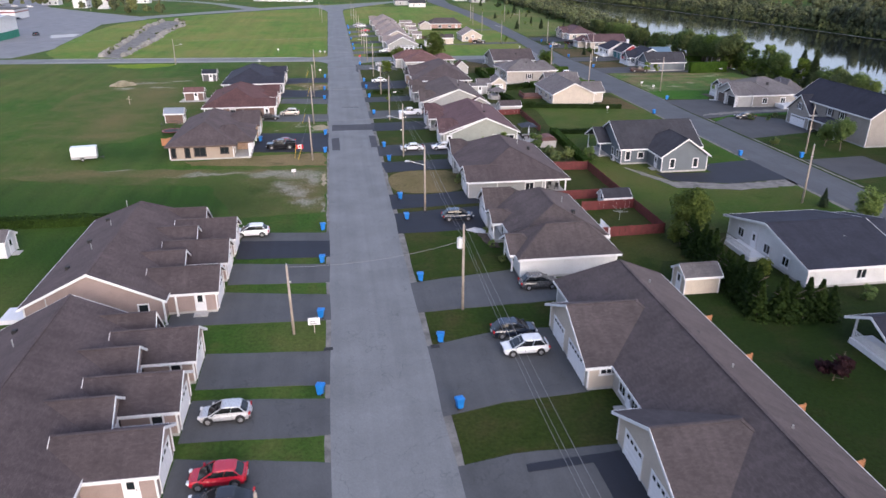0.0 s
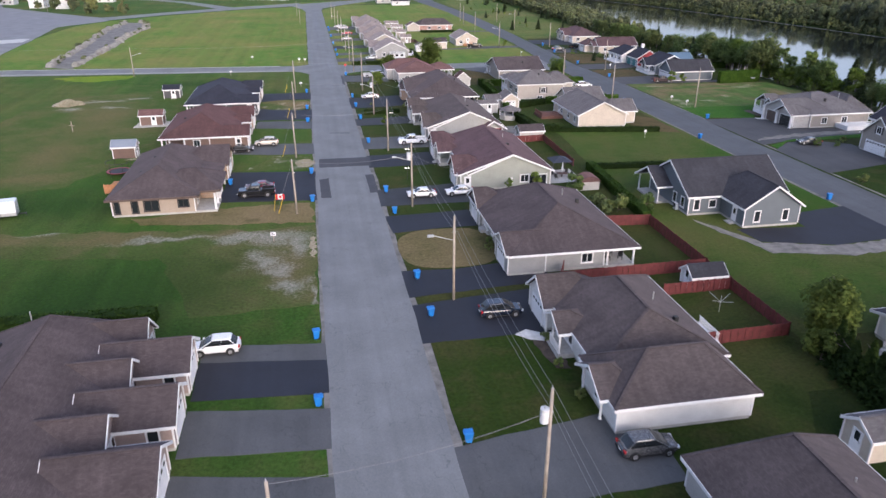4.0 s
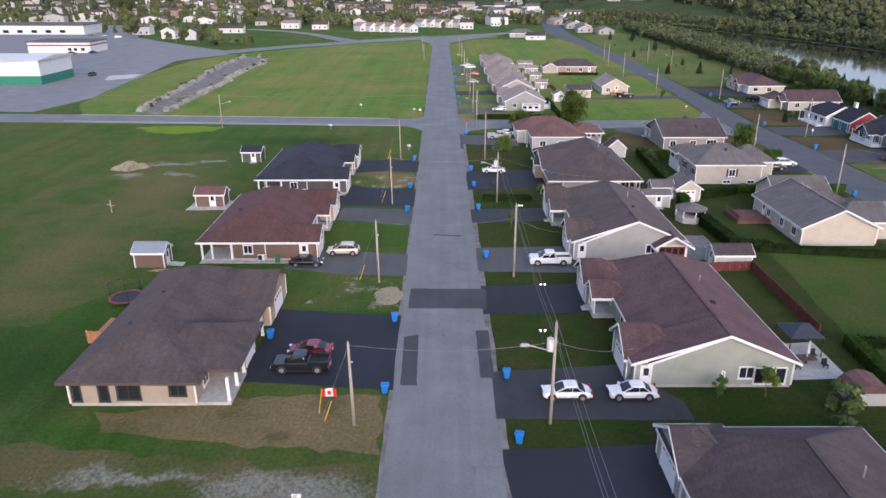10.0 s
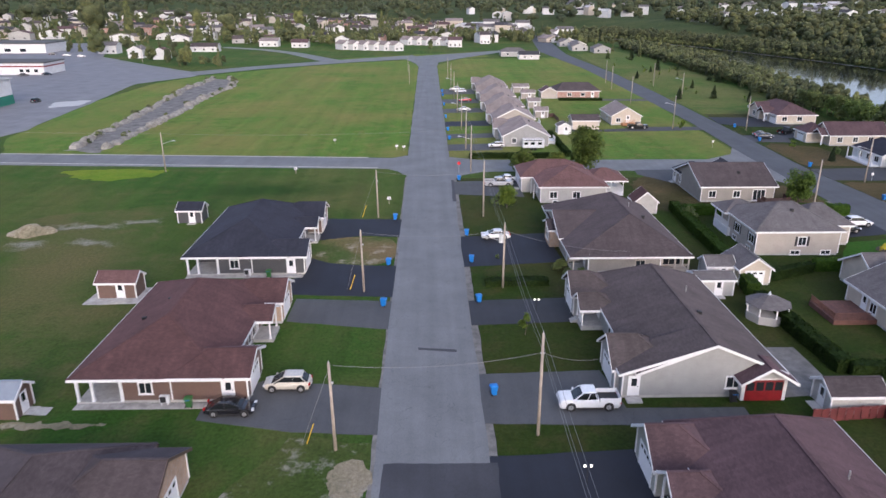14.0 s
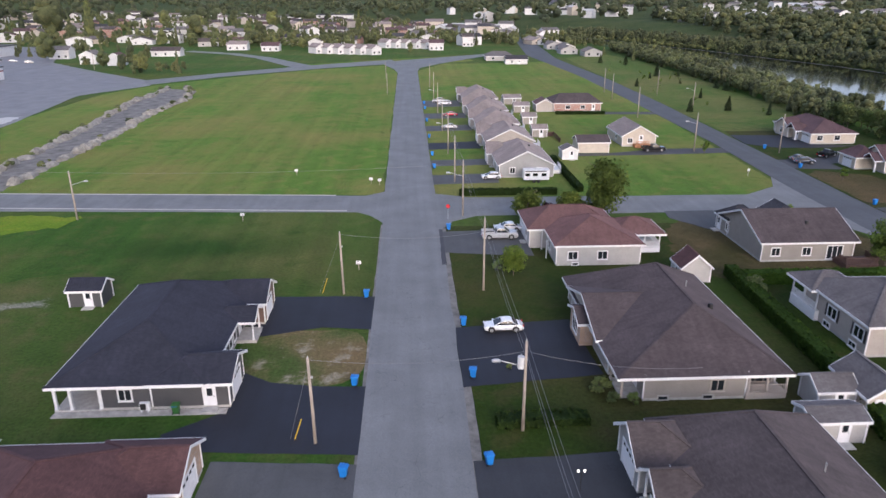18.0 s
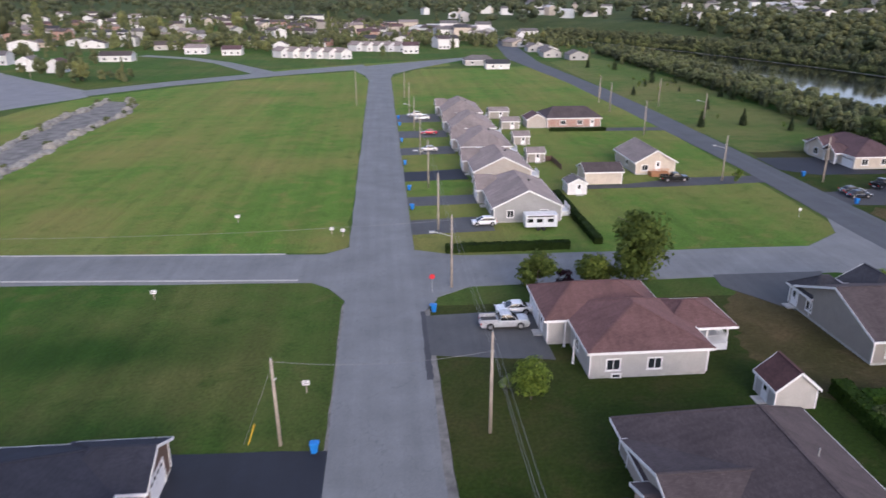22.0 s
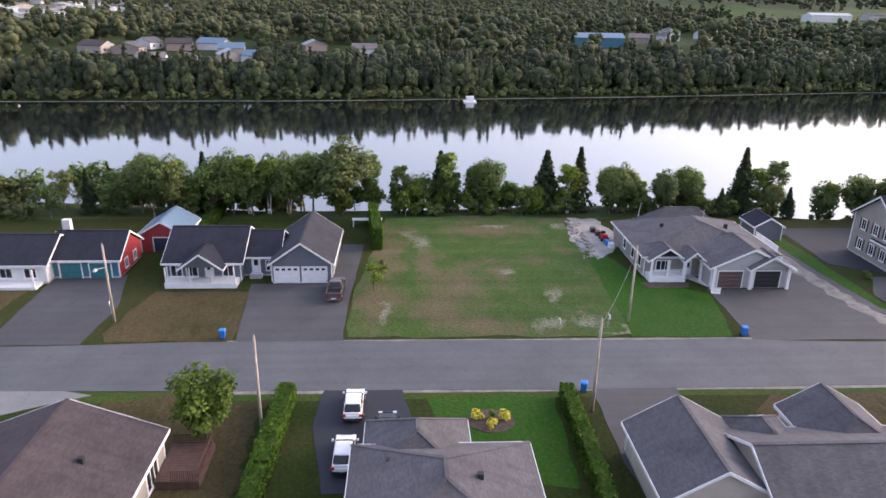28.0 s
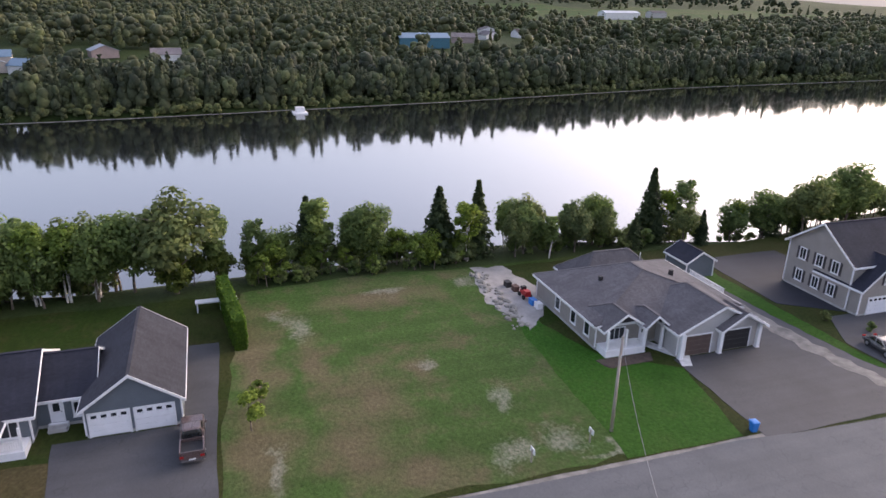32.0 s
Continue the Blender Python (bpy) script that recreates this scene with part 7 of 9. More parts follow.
def hedge(a, b, w, t, material, label, seed=0):
    """A clipped hedge from a to b: a leafy shell over a twiggy core."""
    rng = np.random.default_rng(seed + int(abs(a[0]) * 7 + a[1] * 3))
    d = np.array([b[0] - a[0], b[1] - a[1]], float)
    ln = np.linalg.norm(d)
    d /= ln
    s = np.array([-d[1], d[0]])
    h_ = thing("hedge", a[0], a[1], 0, label, "hedge")
    n = int(ln * (w + 2 * t) * 42)
    q = rng.uniform(0, w + 2 * t, n)
    u = rng.uniform(0, ln, n)
    off = np.where(q < t, -w / 2, np.where(q < t + w, q - t - w / 2, w / 2)) + rng.normal(0, 0.07, n)
    z = np.where(q < t, q, np.where(q < t + w, t, q - t - w)) + rng.normal(0, 0.09, n)
    nr = np.where((q < t)[:, None], -np.append(s, 0), np.where((q < t + w)[:, None], np.array([0, 0, 1.0]), np.append(s, 0)))
    p = np.concatenate([u[:, None] * d + off[:, None] * s, np.maximum(z, 0.03)[:, None]], 1)
    m = int(w * t * 60)
    for e, sg_ in ((0, -1), (ln, 1)):
        pe = np.concatenate([np.full((m, 1), 1.0) * (d * e) + rng.uniform(-w / 2, w / 2, (m, 1)) * s, rng.uniform(0, t, (m, 1))], 1)
        p = np.concatenate([p, pe])
        nr = np.concatenate([nr, np.tile(np.append(d * sg_, 0), (m, 1))])
    lf = new("foliage", quads_mesh("foliage", leaves(rng, p, nr, 0.15), material, nr + rng.normal(0, 0.4, nr.shape)))
    lf.parent = h_
    c = [(-w / 2 + 0.08), (w / 2 - 0.08)]
    pts = [tuple(np.array(a) + d * 0.08 + s * c[0]), tuple(np.array(a) + d * (ln - 0.08) + s * c[0]), tuple(np.array(a) + d * (ln - 0.08) + s * c[1]), tuple(np.array(a) + d * 0.08 + s * c[1])]
    part("core", Geo().prism(pts, 0, t - 0.04), material, h_)
    return h_


for a, b, w, t, m, lab in (
        ((47.2, 227.4), (64.9, 227.0), 1.5, 1.7, HEDGE_L, "long clipped light green hedge"), ((64.9, 227.0), (76.4, 226.6), 1.5, 1.8, HEDGE_L, "clipped light green hedge beside the street"),
        ((56.6, 200.6), (76.0, 200.4), 1.2, 1.6, HEDGE_L, "narrow clipped light green hedge"), ((46.3, 143.8), (60, 143), 1.0, 0.9, HEDGE, "low dark clipped hedge across lawns"),
        ((48.2, 171.6), (71.4, 167.8), 1.0, 1.0, HEDGE, "low clipped hedge at the lawn's edge"), ((46.2, 144), (44.8, 118), 1.4, 1.35, HEDGE_M, "dense dark hedge along back gardens"),
        ((46.6, 230.2), (45.6, 204), 1.6, 1.6, HEDGE_M, "dense dark hedge along back gardens"), ((45.6, 204), (44.2, 192), 1.6, 1.7, HEDGE_M, "dense dark hedge along back gardens"),
        ((44.0, 190), (45.0, 172.4), 1.6, 1.6, HEDGE, "dense dark hedge along back gardens"), ((45.4, 172.2), (50, 171.8), 1.4, 1.4, HEDGE, "short dark clipped garden hedge"),
        ((-62, 100.4), (-19.5, 99.6), 1.7, 1.3, HEDGE_M, "dark hedge behind the terrace"), ((116, 219.6), (129.6, 221), 1.3, 3.4, HEDGE_L, "tall narrow light green hedge"),
        ((12.0, 272.6), (31, 272.8), 1.2, 1.2, HEDGE, "low clipped hedge at the corner garden"), ((36, 274), (36, 302), 1.2, 1.1, HEDGE, "low dark clipped garden hedge"), ((10, 196.2), (18.4, 196.4), 1.6, 0.8, HEDGE, "low dark hedge beside a driveway"),
        ((120.5, 247.8), (134, 246.6), 1.4, 1.6, HEDGE_M, "clipped green hedge behind the house"), ((50, 367.6), (66, 367.2), 1.0, 1.0, HEDGE, "low dark garden hedge"), ((46.4, 196), (56, 200.2), 1.2, 1.4, HEDGE, "dark clipped garden hedge between lawns")):
    hedge(a, b, w, t, m, lab)
bed = slab("flower_bed", ring(72.3, 207.9, 1.8, 2.1, 20), 0.08, SOIL, "oval bark-mulched flower bed", step=0.5, amp=0.08)
for x, y in ((72.6, 209.2), (72.5, 206.6), (71.2, 207.9)):
    rng = np.random.default_rng(int(x * 10))
    p, q = crown_points(rng, 260, 0.75, 0.05, 0.8, 7)
    solid_me = quads_mesh("flower_clump", leaves(rng, p, q, 0.12), FLOWER_Y)
    ob = new("flower_clump", solid_me)
    ob.location = (x, y, 0.08)
    tagged(ob, "round clump of yellow flowers in a bed", "flowers", "yellow flower clumps")
plant("bush", 0, 72.5, 207.9, 0.42)
slab("flower_bed", [(103.4, 177.6), (101.8, 178.4), (101.6, 183.6), (103.4, 184.4)], 0.07, SOIL, "dark mulched bed before the porch", step=0.6, amp=0.1)
slab("flower_bed", [(19.2, 89.4), (18.4, 88.4), (18.6, 86), (19.2, 83.4), (20.4, 83), (20.6, 89.4)], 0.06, SOIL, "dark planted bed before the porch", step=0.6, amp=0.12)
slab("front_walk", [(17.0, 90.0), (18.4, 90.8), (20.0, 89.6), (19.6, 88.2), (18.2, 88.8)], 0.07, PALE_WALK, "short pale curved garden walk", step=0.6, amp=0.03)


# far woods: joined, too many to count
PHI = 1.618
ICO = np.array([(-1, PHI, 0), (1, PHI, 0), (-1, -PHI, 0), (1, -PHI, 0), (0, -1, PHI), (0, 1, PHI), (0, -1, -PHI), (0, 1, -PHI), (PHI, 0, -1), (PHI, 0, 1), (-PHI, 0, -1), (-PHI, 0, 1)]) / 1.902
ICO_F = np.array([(0, 11, 5), (0, 5, 1), (0, 1, 7), (0, 7, 10), (0, 10, 11), (1, 5, 9), (5, 11, 4), (11, 10, 2), (10, 7, 6), (7, 1, 8), (3, 9, 4), (3, 4, 2), (3, 2, 6), (3, 6, 8), (3, 8, 9), (4, 9, 5), (2, 4, 11), (6, 2, 10), (8, 6, 7), (9, 8, 1)])


def woods(name, label, spots, material, clumps, sprays, seed, conifer=0.25, hmin=7, hmax=14, slim=1.0, kind="stuff"):
    """Trees of many small uneven leafy clumps, with loose sprays that fray the outline."""
    rng = np.random.default_rng(seed)
    shapes = []
    for k in range(12):
        if k < 12 * conifer:
            z = np.linspace(0.12, 1.0, clumps)
            a = rng.uniform(0, 6.283, clumps)
            cen = np.stack([0.06 * np.cos(a) * (1.1 - z), 0.06 * np.sin(a) * (1.1 - z), z], 1)
            rad = 0.21 * (1.08 - z) + 0.02
            flat = np.stack([rad, rad, rad * 0.9], 1)
        else:
            a, e, k_ = rng.uniform(0, 6.283, clumps), rng.uniform(-0.85, 1.0, clumps), rng.uniform(0.45, 0.85, clumps)
            c = np.sqrt(1 - e * e) * k_
            cen = np.stack([0.3 * c * np.cos(a), 0.3 * c * np.sin(a), 0.55 + 0.42 * e * k_], 1)
            rad = rng.uniform(0.12, 0.2, clumps) * (1.35 if clumps < 8 else 1.0)
            flat = np.stack([rad, rad, rad * 0.85], 1)
        v = (cen[:, None, :] + ICO[None] * flat[:, None, :] * rng.uniform(0.72, 1.25, (clumps, 12, 1))).reshape(-1, 3)
        pick = rng.integers(0, clumps, sprays)
        d = rng.normal(0, 1, (sprays, 3))
        d /= np.linalg.norm(d, axis=1)[:, None]
        shapes.append((v, cen[pick] + d * flat[pick] * rng.uniform(0.9, 1.2, (sprays, 1)), d + np.array([0, 0, 0.6])))
    tri = (ICO_F[None] + 12 * np.arange(clumps)[:, None, None]).reshape(-1, 3)
    vs, fs, qs, base = [], [], [], 0
    for x, y in spots:
        v, p, q = shapes[rng.integers(12)]
        s = rng.uniform(hmin, hmax)
        a = rng.uniform(0, 6.283)
        c, sn = math.cos(a), math.sin(a)
        wide = rng.uniform(0.7, 1.25) * slim
        rot = np.array([[c * wide, sn * wide, 0], [-sn * wide, c * wide, 0], [0, 0, 1]]) * s
        at = np.array([x, y, height(x, y) - 0.06 * s])
        vs.append(v @ rot + at)
        fs.append(tri + base)
        base += len(v)
        if sprays:
            qs.append(leaves(rng, p @ rot + at, q, 0.05 * s))
    v, t = np.concatenate(vs).astype(np.float32), np.concatenate(fs).astype(np.int32)
    quads = np.concatenate(qs).reshape(-1, 3).astype(np.float32) if qs else np.zeros((0, 3), np.float32)
    nq = len(quads) // 4
    me = bpy.data.meshes.new(name)
    me.vertices.add(len(v) + len(quads))
    me.vertices.foreach_set("co", np.concatenate([v, quads]).ravel())
    me.loops.add(3 * len(t) + 4 * nq)
    me.loops.foreach_set("vertex_index", np.concatenate([t.ravel(), np.arange(4 * nq, dtype=np.int32) + len(v)]).astype(np.int32))
    me.polygons.add(len(t) + nq)
    me.polygons.foreach_set("loop_start", np.concatenate([np.arange(len(t)) * 3, 3 * len(t) + np.arange(nq) * 4]).astype(np.int32))
    me.polygons.foreach_set("use_smooth", np.ones(len(t) + nq, dtype=bool))
    me.materials.append(material)
    me.update(calc_edges=True)
    ob = new(name, me)
    tagged(ob, label, "trees" if kind else "tree", "", kind)


rs = random.Random(21)
FAR_HOMES = [(382, 342), (383, 327), (350, 316), (389, 312), (362, 298), (350, 330), (370, 347), (330, 384), (326, 368), (376, 300), (472, 93), (460, 70), (476, 47), (499, 13), (424, 107), (360, 284), (392, 262), (384, 236), (520, 30), (370, 362)]
CLEAR = OPEN + [(450, 104, 26), (398, 335, 22), (520, 52, 20), (420, 220, 16), (420, 300, 14)] + [(x - dx, y, r) for x, y in FAR_HOMES for dx, r in ((0, 16), (16, 13), (30, 10), (44, 8))]


def free(x, y):
    return all((x - a) ** 2 + (y - b) ** 2 > r * r * (0.5 + rs.random()) for a, b, r in CLEAR)


front = []
for y in range(-420, 900, 1):
    for row in range(4):
        if rs.random() < 0.56:
            front.append((far_shore(y) + 4 + row * 7 + rs.uniform(-2, 3), y + rs.uniform(-1, 1)))
front = [p for p in front if p[0] < far_shore(p[1]) + 16 or free(*p)]
fringe = [(far_shore(y) + rs.uniform(0.2, 3.0), y + rs.uniform(-1, 1)) for y in range(-420, 900) if rs.random() < 0.75]
woods("far_bank_shrubs", "low shrubs along the far waterline", fringe, WOOD_A, 6, 16, 4, 0.0, 2, 5)
woods("far_bank_woods", "dense mixed woods along the far river bank", [p for i, p in enumerate(front) if i % 3 and p[1] < 400], WOOD_C, 14, 60, 5, 0.3, 10, 18, 0.6)
woods("far_bank_woods", "lower mixed woods along the upper far bank", [p for i, p in enumerate(front) if i % 3 and p[1] >= 400], WOOD_C, 14, 50, 15, 0.2, 5, 9.5, 0.8)
woods("far_bank_woods", "lighter broadleaf trees among the far bank woods", [p for i, p in enumerate(front) if i % 3 == 0 and p[1] < 400], WOOD_A, 14, 60, 6, 0.0, 9, 15, 0.66)
woods("far_bank_woods", "lower broadleaf trees along the upper far bank", [p for i, p in enumerate(front) if i % 3 == 0 and p[1] >= 400], WOOD_A, 14, 50, 16, 0.0, 4, 8, 0.85)
belt = []
for y in range(345, 640):
    e0 = float(np.interp(y, [345, 364, 389, 457, 560, 640], [128, 127.5, 131.5, 136, 139, 141]))
    e1 = near_shore(y) - 8
    for _ in range(int((e1 - e0) / 7) + 1):
        if rs.random() < 0.62:
            belt.append((e0 + (e1 - e0) * rs.random() ** 1.3, y + rs.uniform(-1, 1)))
woods("near_bank_woods", "dense broadleaf trees along the near river bank", [p for i, p in enumerate(belt) if i % 2], WOOD_A, 14, 60, 31, 0.05, 4, 7.5, 0.85)
woods("near_bank_woods", "darker trees along the near river bank", [p for i, p in enumerate(belt) if i % 2 == 0], WOOD_C, 14, 60, 32, 0.15, 4, 8, 0.8)
mid = []
while len(mid) < 6400:
    x, y = rs.uniform(280, 1050), rs.uniform(-750, 1000)
    d = x - far_shore(y)
    if d > 28 and free(x, y) and rs.random() < 1.15 - d / 900:
        mid.append((x, y)) if not (math.hypot((x - 640) / 190, (y - 550) / 130) < 1 and rs.random() < 0.93) else None
woods("hillside_woods", "mixed woods on the slope beyond the river", mid[:3900], WOOD_C, 9, 26, 7, 0.22, 9, 17, 0.95)
woods("hillside_woods", "paler broadleaf trees on the slope beyond the river", mid[3900:], WOOD_A, 9, 26, 8, 0.0, 7, 14, 1.05)
far = []
while len(far) < 7000:
    x, y = rs.uniform(-1700, 2400), rs.uniform(-900, 2900)
    d = x - far_shore(y)
    if (d > 700 or (y > 1000 and (d > 30 or near_shore(y) - x > 20))) and noise.noise((x / 260, y / 260, 2)) > -0.35:
        far.append((x, y))
woods("distant_woods", "distant wooded hills", far, WOOD_C, 4, 0, 9, 0.2, 12, 24)
town = []
while len(town) < 1500:
    x, y = rs.uniform(-620, 160), rs.uniform(560, 1150)
    if near_shore(y) - x > 15 and (y > 690 or x > 135 or (x < -200 and y > 600)) and not (-430 < x < -245 and y < 700):
        town.append((x, y))
for k in range(160):
    town.append((rs.gauss(-25, 60), rs.gauss(720, 18)))
for a, b, sx, sy, m_ in ((-262, 700, 7, 8, 9), (-246, 728, 6, 8, 8), (-198, 745, 16, 8, 16), (-165, 730, 20, 10, 18), (-127, 680, 10, 10, 8), (-113, 730, 18, 8, 18), (-163, 585, 5, 5, 3), (-120, 502, 8, 4, 5), (-60, 690, 26, 8, 22), (40, 720, 30, 14, 40), (90, 740, 20, 20, 30), (-150, 530, 10, 8, 5), (-130, 508, 6, 5, 4), (-262, 690, 26, 12, 10), (-155, 690, 20, 10, 10), (-215, 620, 16, 14, 8), (-80, 665, 22, 8, 9), (130, 690, 10, 40, 30)):
    town += [(rs.gauss(a, sx), rs.gauss(b, sy)) for _ in range(m_)]
for k, (x, y, t) in enumerate([(-305, 785, 41), (-291, 829, 38), (-354, 833, 21), (-207, 569, 18), (-270, 743, 17), (-259, 940, 22), (-171, 737, 23), (-184, 703, 13), (-174, 703, 13), (-203, 875, 18), (-124, 655, 10), (-135, 774, 17), (-124, 773, 16), (-143, 932, 21), (-109, 817, 21), (-72, 652, 9), (-76, 927, 14), (-50, 926, 21), (-142, 510, 9), (-127, 496, 12), (-113, 501, 6), (4, 621, 8), (-156, 820, 12)]):
    woods("town_tree", "tall tree at the edge of the town", [(x, y)], (WOOD_C, WOOD_A)[k % 2], 26, 160, 100 + k, 0.3 if k % 3 else 0.0, t, t + 0.5, 0.75, "")
woods("town_trees", "leafy trees between the houses of the town", town[::2], WOOD_A, 10, 26, 12, 0.1, 5, 11, 0.85)
woods("town_trees", "darker trees between the houses of the town", town[1::2], WOOD_C, 10, 26, 13, 0.35, 6, 12.5, 0.8)


# ---- vehicles ----
def plan_ring(x0, x1, hw, z, rnd_=0.22, n=5):
    """A rounded rectangle in plan at height z."""
    out = []
    for cx, cy, a0 in ((x1 - rnd_, hw - rnd_, 0), (x0 + rnd_, hw - rnd_, 90), (x0 + rnd_, -hw + rnd_, 180), (x1 - rnd_, -hw + rnd_, 270)):
        for i in range(n):
            a = radians(a0 + 90 * i / (n - 1))
            out.append((cx + rnd_ * math.cos(a), cy + rnd_ * math.sin(a), z))
    return out


def shaped(g, L, top):
    """Rounds a car's form: nose and tail taper in plan, bonnet and roof fall away."""
    h2 = L / 2
    out = []
    for x, y, z in g.v:
        u = x / h2
        y *= 1 - 0.13 * abs(u) ** 4
        if z > 0.55:
            z -= (z - 0.5) * (0.30 * max(0.0, u - 0.42) ** 1.5 + 0.16 * max(0.0, -u - 0.6) ** 1.5)
            z -= 0.16 * max(0.0, z - top + 0.3) / 0.3 * (u + 0.22) ** 2
        out.append((x, y, z))
    g.v = out
    return g


CAR_KINDS = {  # length, half width, belt height, roof height, cabin base rear, cabin base front, roof rear, roof front
    "sedan": (4.6, 0.89, 0.92, 1.45, -1.85, 1.4, -0.95, 0.25), "hatch": (4.25, 0.89, 0.96, 1.52, -2.02, 1.35, -1.35, 0.2),
    "suv": (4.6, 0.93, 1.04, 1.68, -2.2, 1.5, -1.5, 0.25), "pickup": (5.8, 0.98, 1.18, 1.88, -0.75, 1.6, -0.55, 0.7)}


def car(name, kind, paint, label, x, y, turn):
    L, hw, belt, top, r0, r1, t0, t1 = CAR_KINDS[kind]
    k = thing(name, 0, 0, 0, label, "pickup truck" if kind == "pickup" else "car")
    h2 = L / 2
    hood = belt - (0.12 if kind != "pickup" else 0.04)
    g = Geo()
    rings = [plan_ring(-h2 + 0.12, h2 - 0.14, hw - 0.1, 0.24), plan_ring(-h2 + 0.02, h2 - 0.03, hw - 0.02, 0.45), plan_ring(-h2, h2, hw, 0.62), plan_ring(-h2 + 0.02, h2 - 0.06, hw - 0.01, hood - 0.12)]
    if kind == "pickup":
        rings += [plan_ring(r0 - 0.1, h2 - 0.25, hw - 0.06, hood)]
        g.loft(rings[:3] + [plan_ring(-h2 + 0.02, h2 - 0.05, hw - 0.01, 0.86)])
        g.loft([plan_ring(r0 - 0.12, h2 - 0.05, hw - 0.01, 0.84), plan_ring(r0 - 0.12, h2 - 0.12, hw - 0.03, hood - 0.08), plan_ring(r0 - 0.1, h2 - 0.3, hw - 0.1, hood)])
        part("body", g, paint, k, smooth=False)
        for a, b, c, d in ((-h2 + 0.05, r0 - 0.14, hw - 0.12, hw - 0.02), (-h2 + 0.05, r0 - 0.14, -hw + 0.02, -hw + 0.12)):
            part("bed_side", Geo().box(a, b, c, d, 0.84, 1.3), paint, k)
        part("tailgate", Geo().box(-h2 + 0.03, -h2 + 0.11, -hw + 0.12, hw - 0.12, 0.84, 1.28), paint, k)
        part("bed_floor", Geo().box(-h2 + 0.11, r0 - 0.14, -hw + 0.12, hw - 0.12, 0.86, 0.9), BLACK, k)
    else:
        rings += [plan_ring(-h2 + 0.14, h2 - 0.3, hw - 0.09, hood)]
        g.loft(rings)
        part("body", shaped(g, L, top), paint, k)
        if kind != "sedan":
            part("rear_quarter", shaped(Geo().loft([plan_ring(-h2 + 0.1, r1 - 0.3, hw - 0.06, hood - 0.02), plan_ring(r0, r1 - 0.5, hw - 0.1, belt + 0.03)]), L, top), paint, k)
        else:
            part("shoulder", shaped(Geo().loft([plan_ring(-h2 + 0.25, r1 + 0.1, hw - 0.07, hood - 0.02), plan_ring(-h2 + 0.5, r1 - 0.2, hw - 0.12, belt + 0.02)]), L, top), paint, k)
    zb = hood - 0.01
    part("cabin_glass", shaped(Geo().loft([plan_ring(r0, r1, hw - 0.1, zb), plan_ring((r0 + t0) / 2, (r1 + t1) / 2, hw - 0.16, (zb + top) / 2), plan_ring(t0, t1, hw - 0.25, top - 0.07)]), L, top), CAR_GLASS, k)
    part("roof_panel", shaped(Geo().loft([plan_ring(t0 - 0.06, t1 + 0.06, hw - 0.22, top - 0.09), plan_ring(t0 + 0.02, t1 - 0.05, hw - 0.27, top - 0.02), plan_ring(t0 + 0.2, t1 - 0.25, hw - 0.4, top)]), L, top), paint, k)
    for s in (-1, 1):
        for xb, xt in ((r1 - 0.05, t1), ((r0 + r1) / 2 - 0.1, (t0 + t1) / 2 - 0.1), (r0 + 0.12, t0 + 0.1)):
            part("pillar", shaped(Geo().beam((xb, s * (hw - 0.1), zb), (xt, s * (hw - 0.24), top - 0.05), 0.1, 0.07), L, top), paint, k)
        part("mirror", Geo().box(r1 - 0.35, r1 - 0.2, s * (hw + 0.02), s * (hw + 0.2), zb + 0.02, zb + 0.17) if s > 0 else Geo().box(r1 - 0.35, r1 - 0.2, -hw - 0.2, -hw - 0.02, zb + 0.02, zb + 0.17), paint, k)
        part("headlight", Geo().box(h2 - 0.22, h2 - 0.0, min(s * (hw - 0.42), s * (hw - 0.08)), max(s * (hw - 0.42), s * (hw - 0.08)), 0.62, 0.76), LAMP_CLEAR, k)
        part("tail_light", Geo().box(-h2 - 0.01, -h2 + 0.15, min(s * (hw - 0.35), s * (hw - 0.03)), max(s * (hw - 0.35), s * (hw - 0.03)), 0.74, 0.92), LAMP_RED, k)
        part("sill_trim", Geo().box(-h2 * 0.5, h2 * 0.5, min(s * (hw - 0.04), s * (hw + 0.012)), max(s * (hw - 0.04), s * (hw + 0.012)), 0.26, 0.36), BLACK, k)
        for wx in (-h2 * 0.6, h2 * 0.62):
            wr = 0.4 if kind == "pickup" else 0.34
            part("wheel_arch", Geo().tube((wx, s * (hw - 0.3), wr + 0.03), (wx, s * (hw + 0.008), wr + 0.03), wr + 0.07, n=18), BLACK, k)
            w = part("wheel", Geo().tube((wx, s * (hw - 0.24), wr), (wx, s * (hw + 0.02), wr), wr, n=18), TYRE, k)
            part("rim", Geo().tube((wx, s * (hw - 0.1), wr), (wx, s * (hw + 0.03), wr), wr * 0.62, n=12), RIM, w)
    part("grille", Geo().box(h2 - 0.08, h2 + 0.01, -hw * 0.5, hw * 0.5, 0.48, 0.7), BLACK, k)
    part("bumper", Geo().box(-h2 - 0.03, -h2 + 0.2, -hw + 0.12, hw - 0.12, 0.36, 0.55), BLACK if kind in ("suv", "hatch") else (CHROME if kind == "pickup" else paint), k)
    part("number_plate", Geo().box(-h2 - 0.05, -h2 - 0.03, -0.25, 0.25, 0.55, 0.68), WHITE, k)
    k.matrix_basis = pose(x, y, 0.062, 0, 0, turn)
    return k


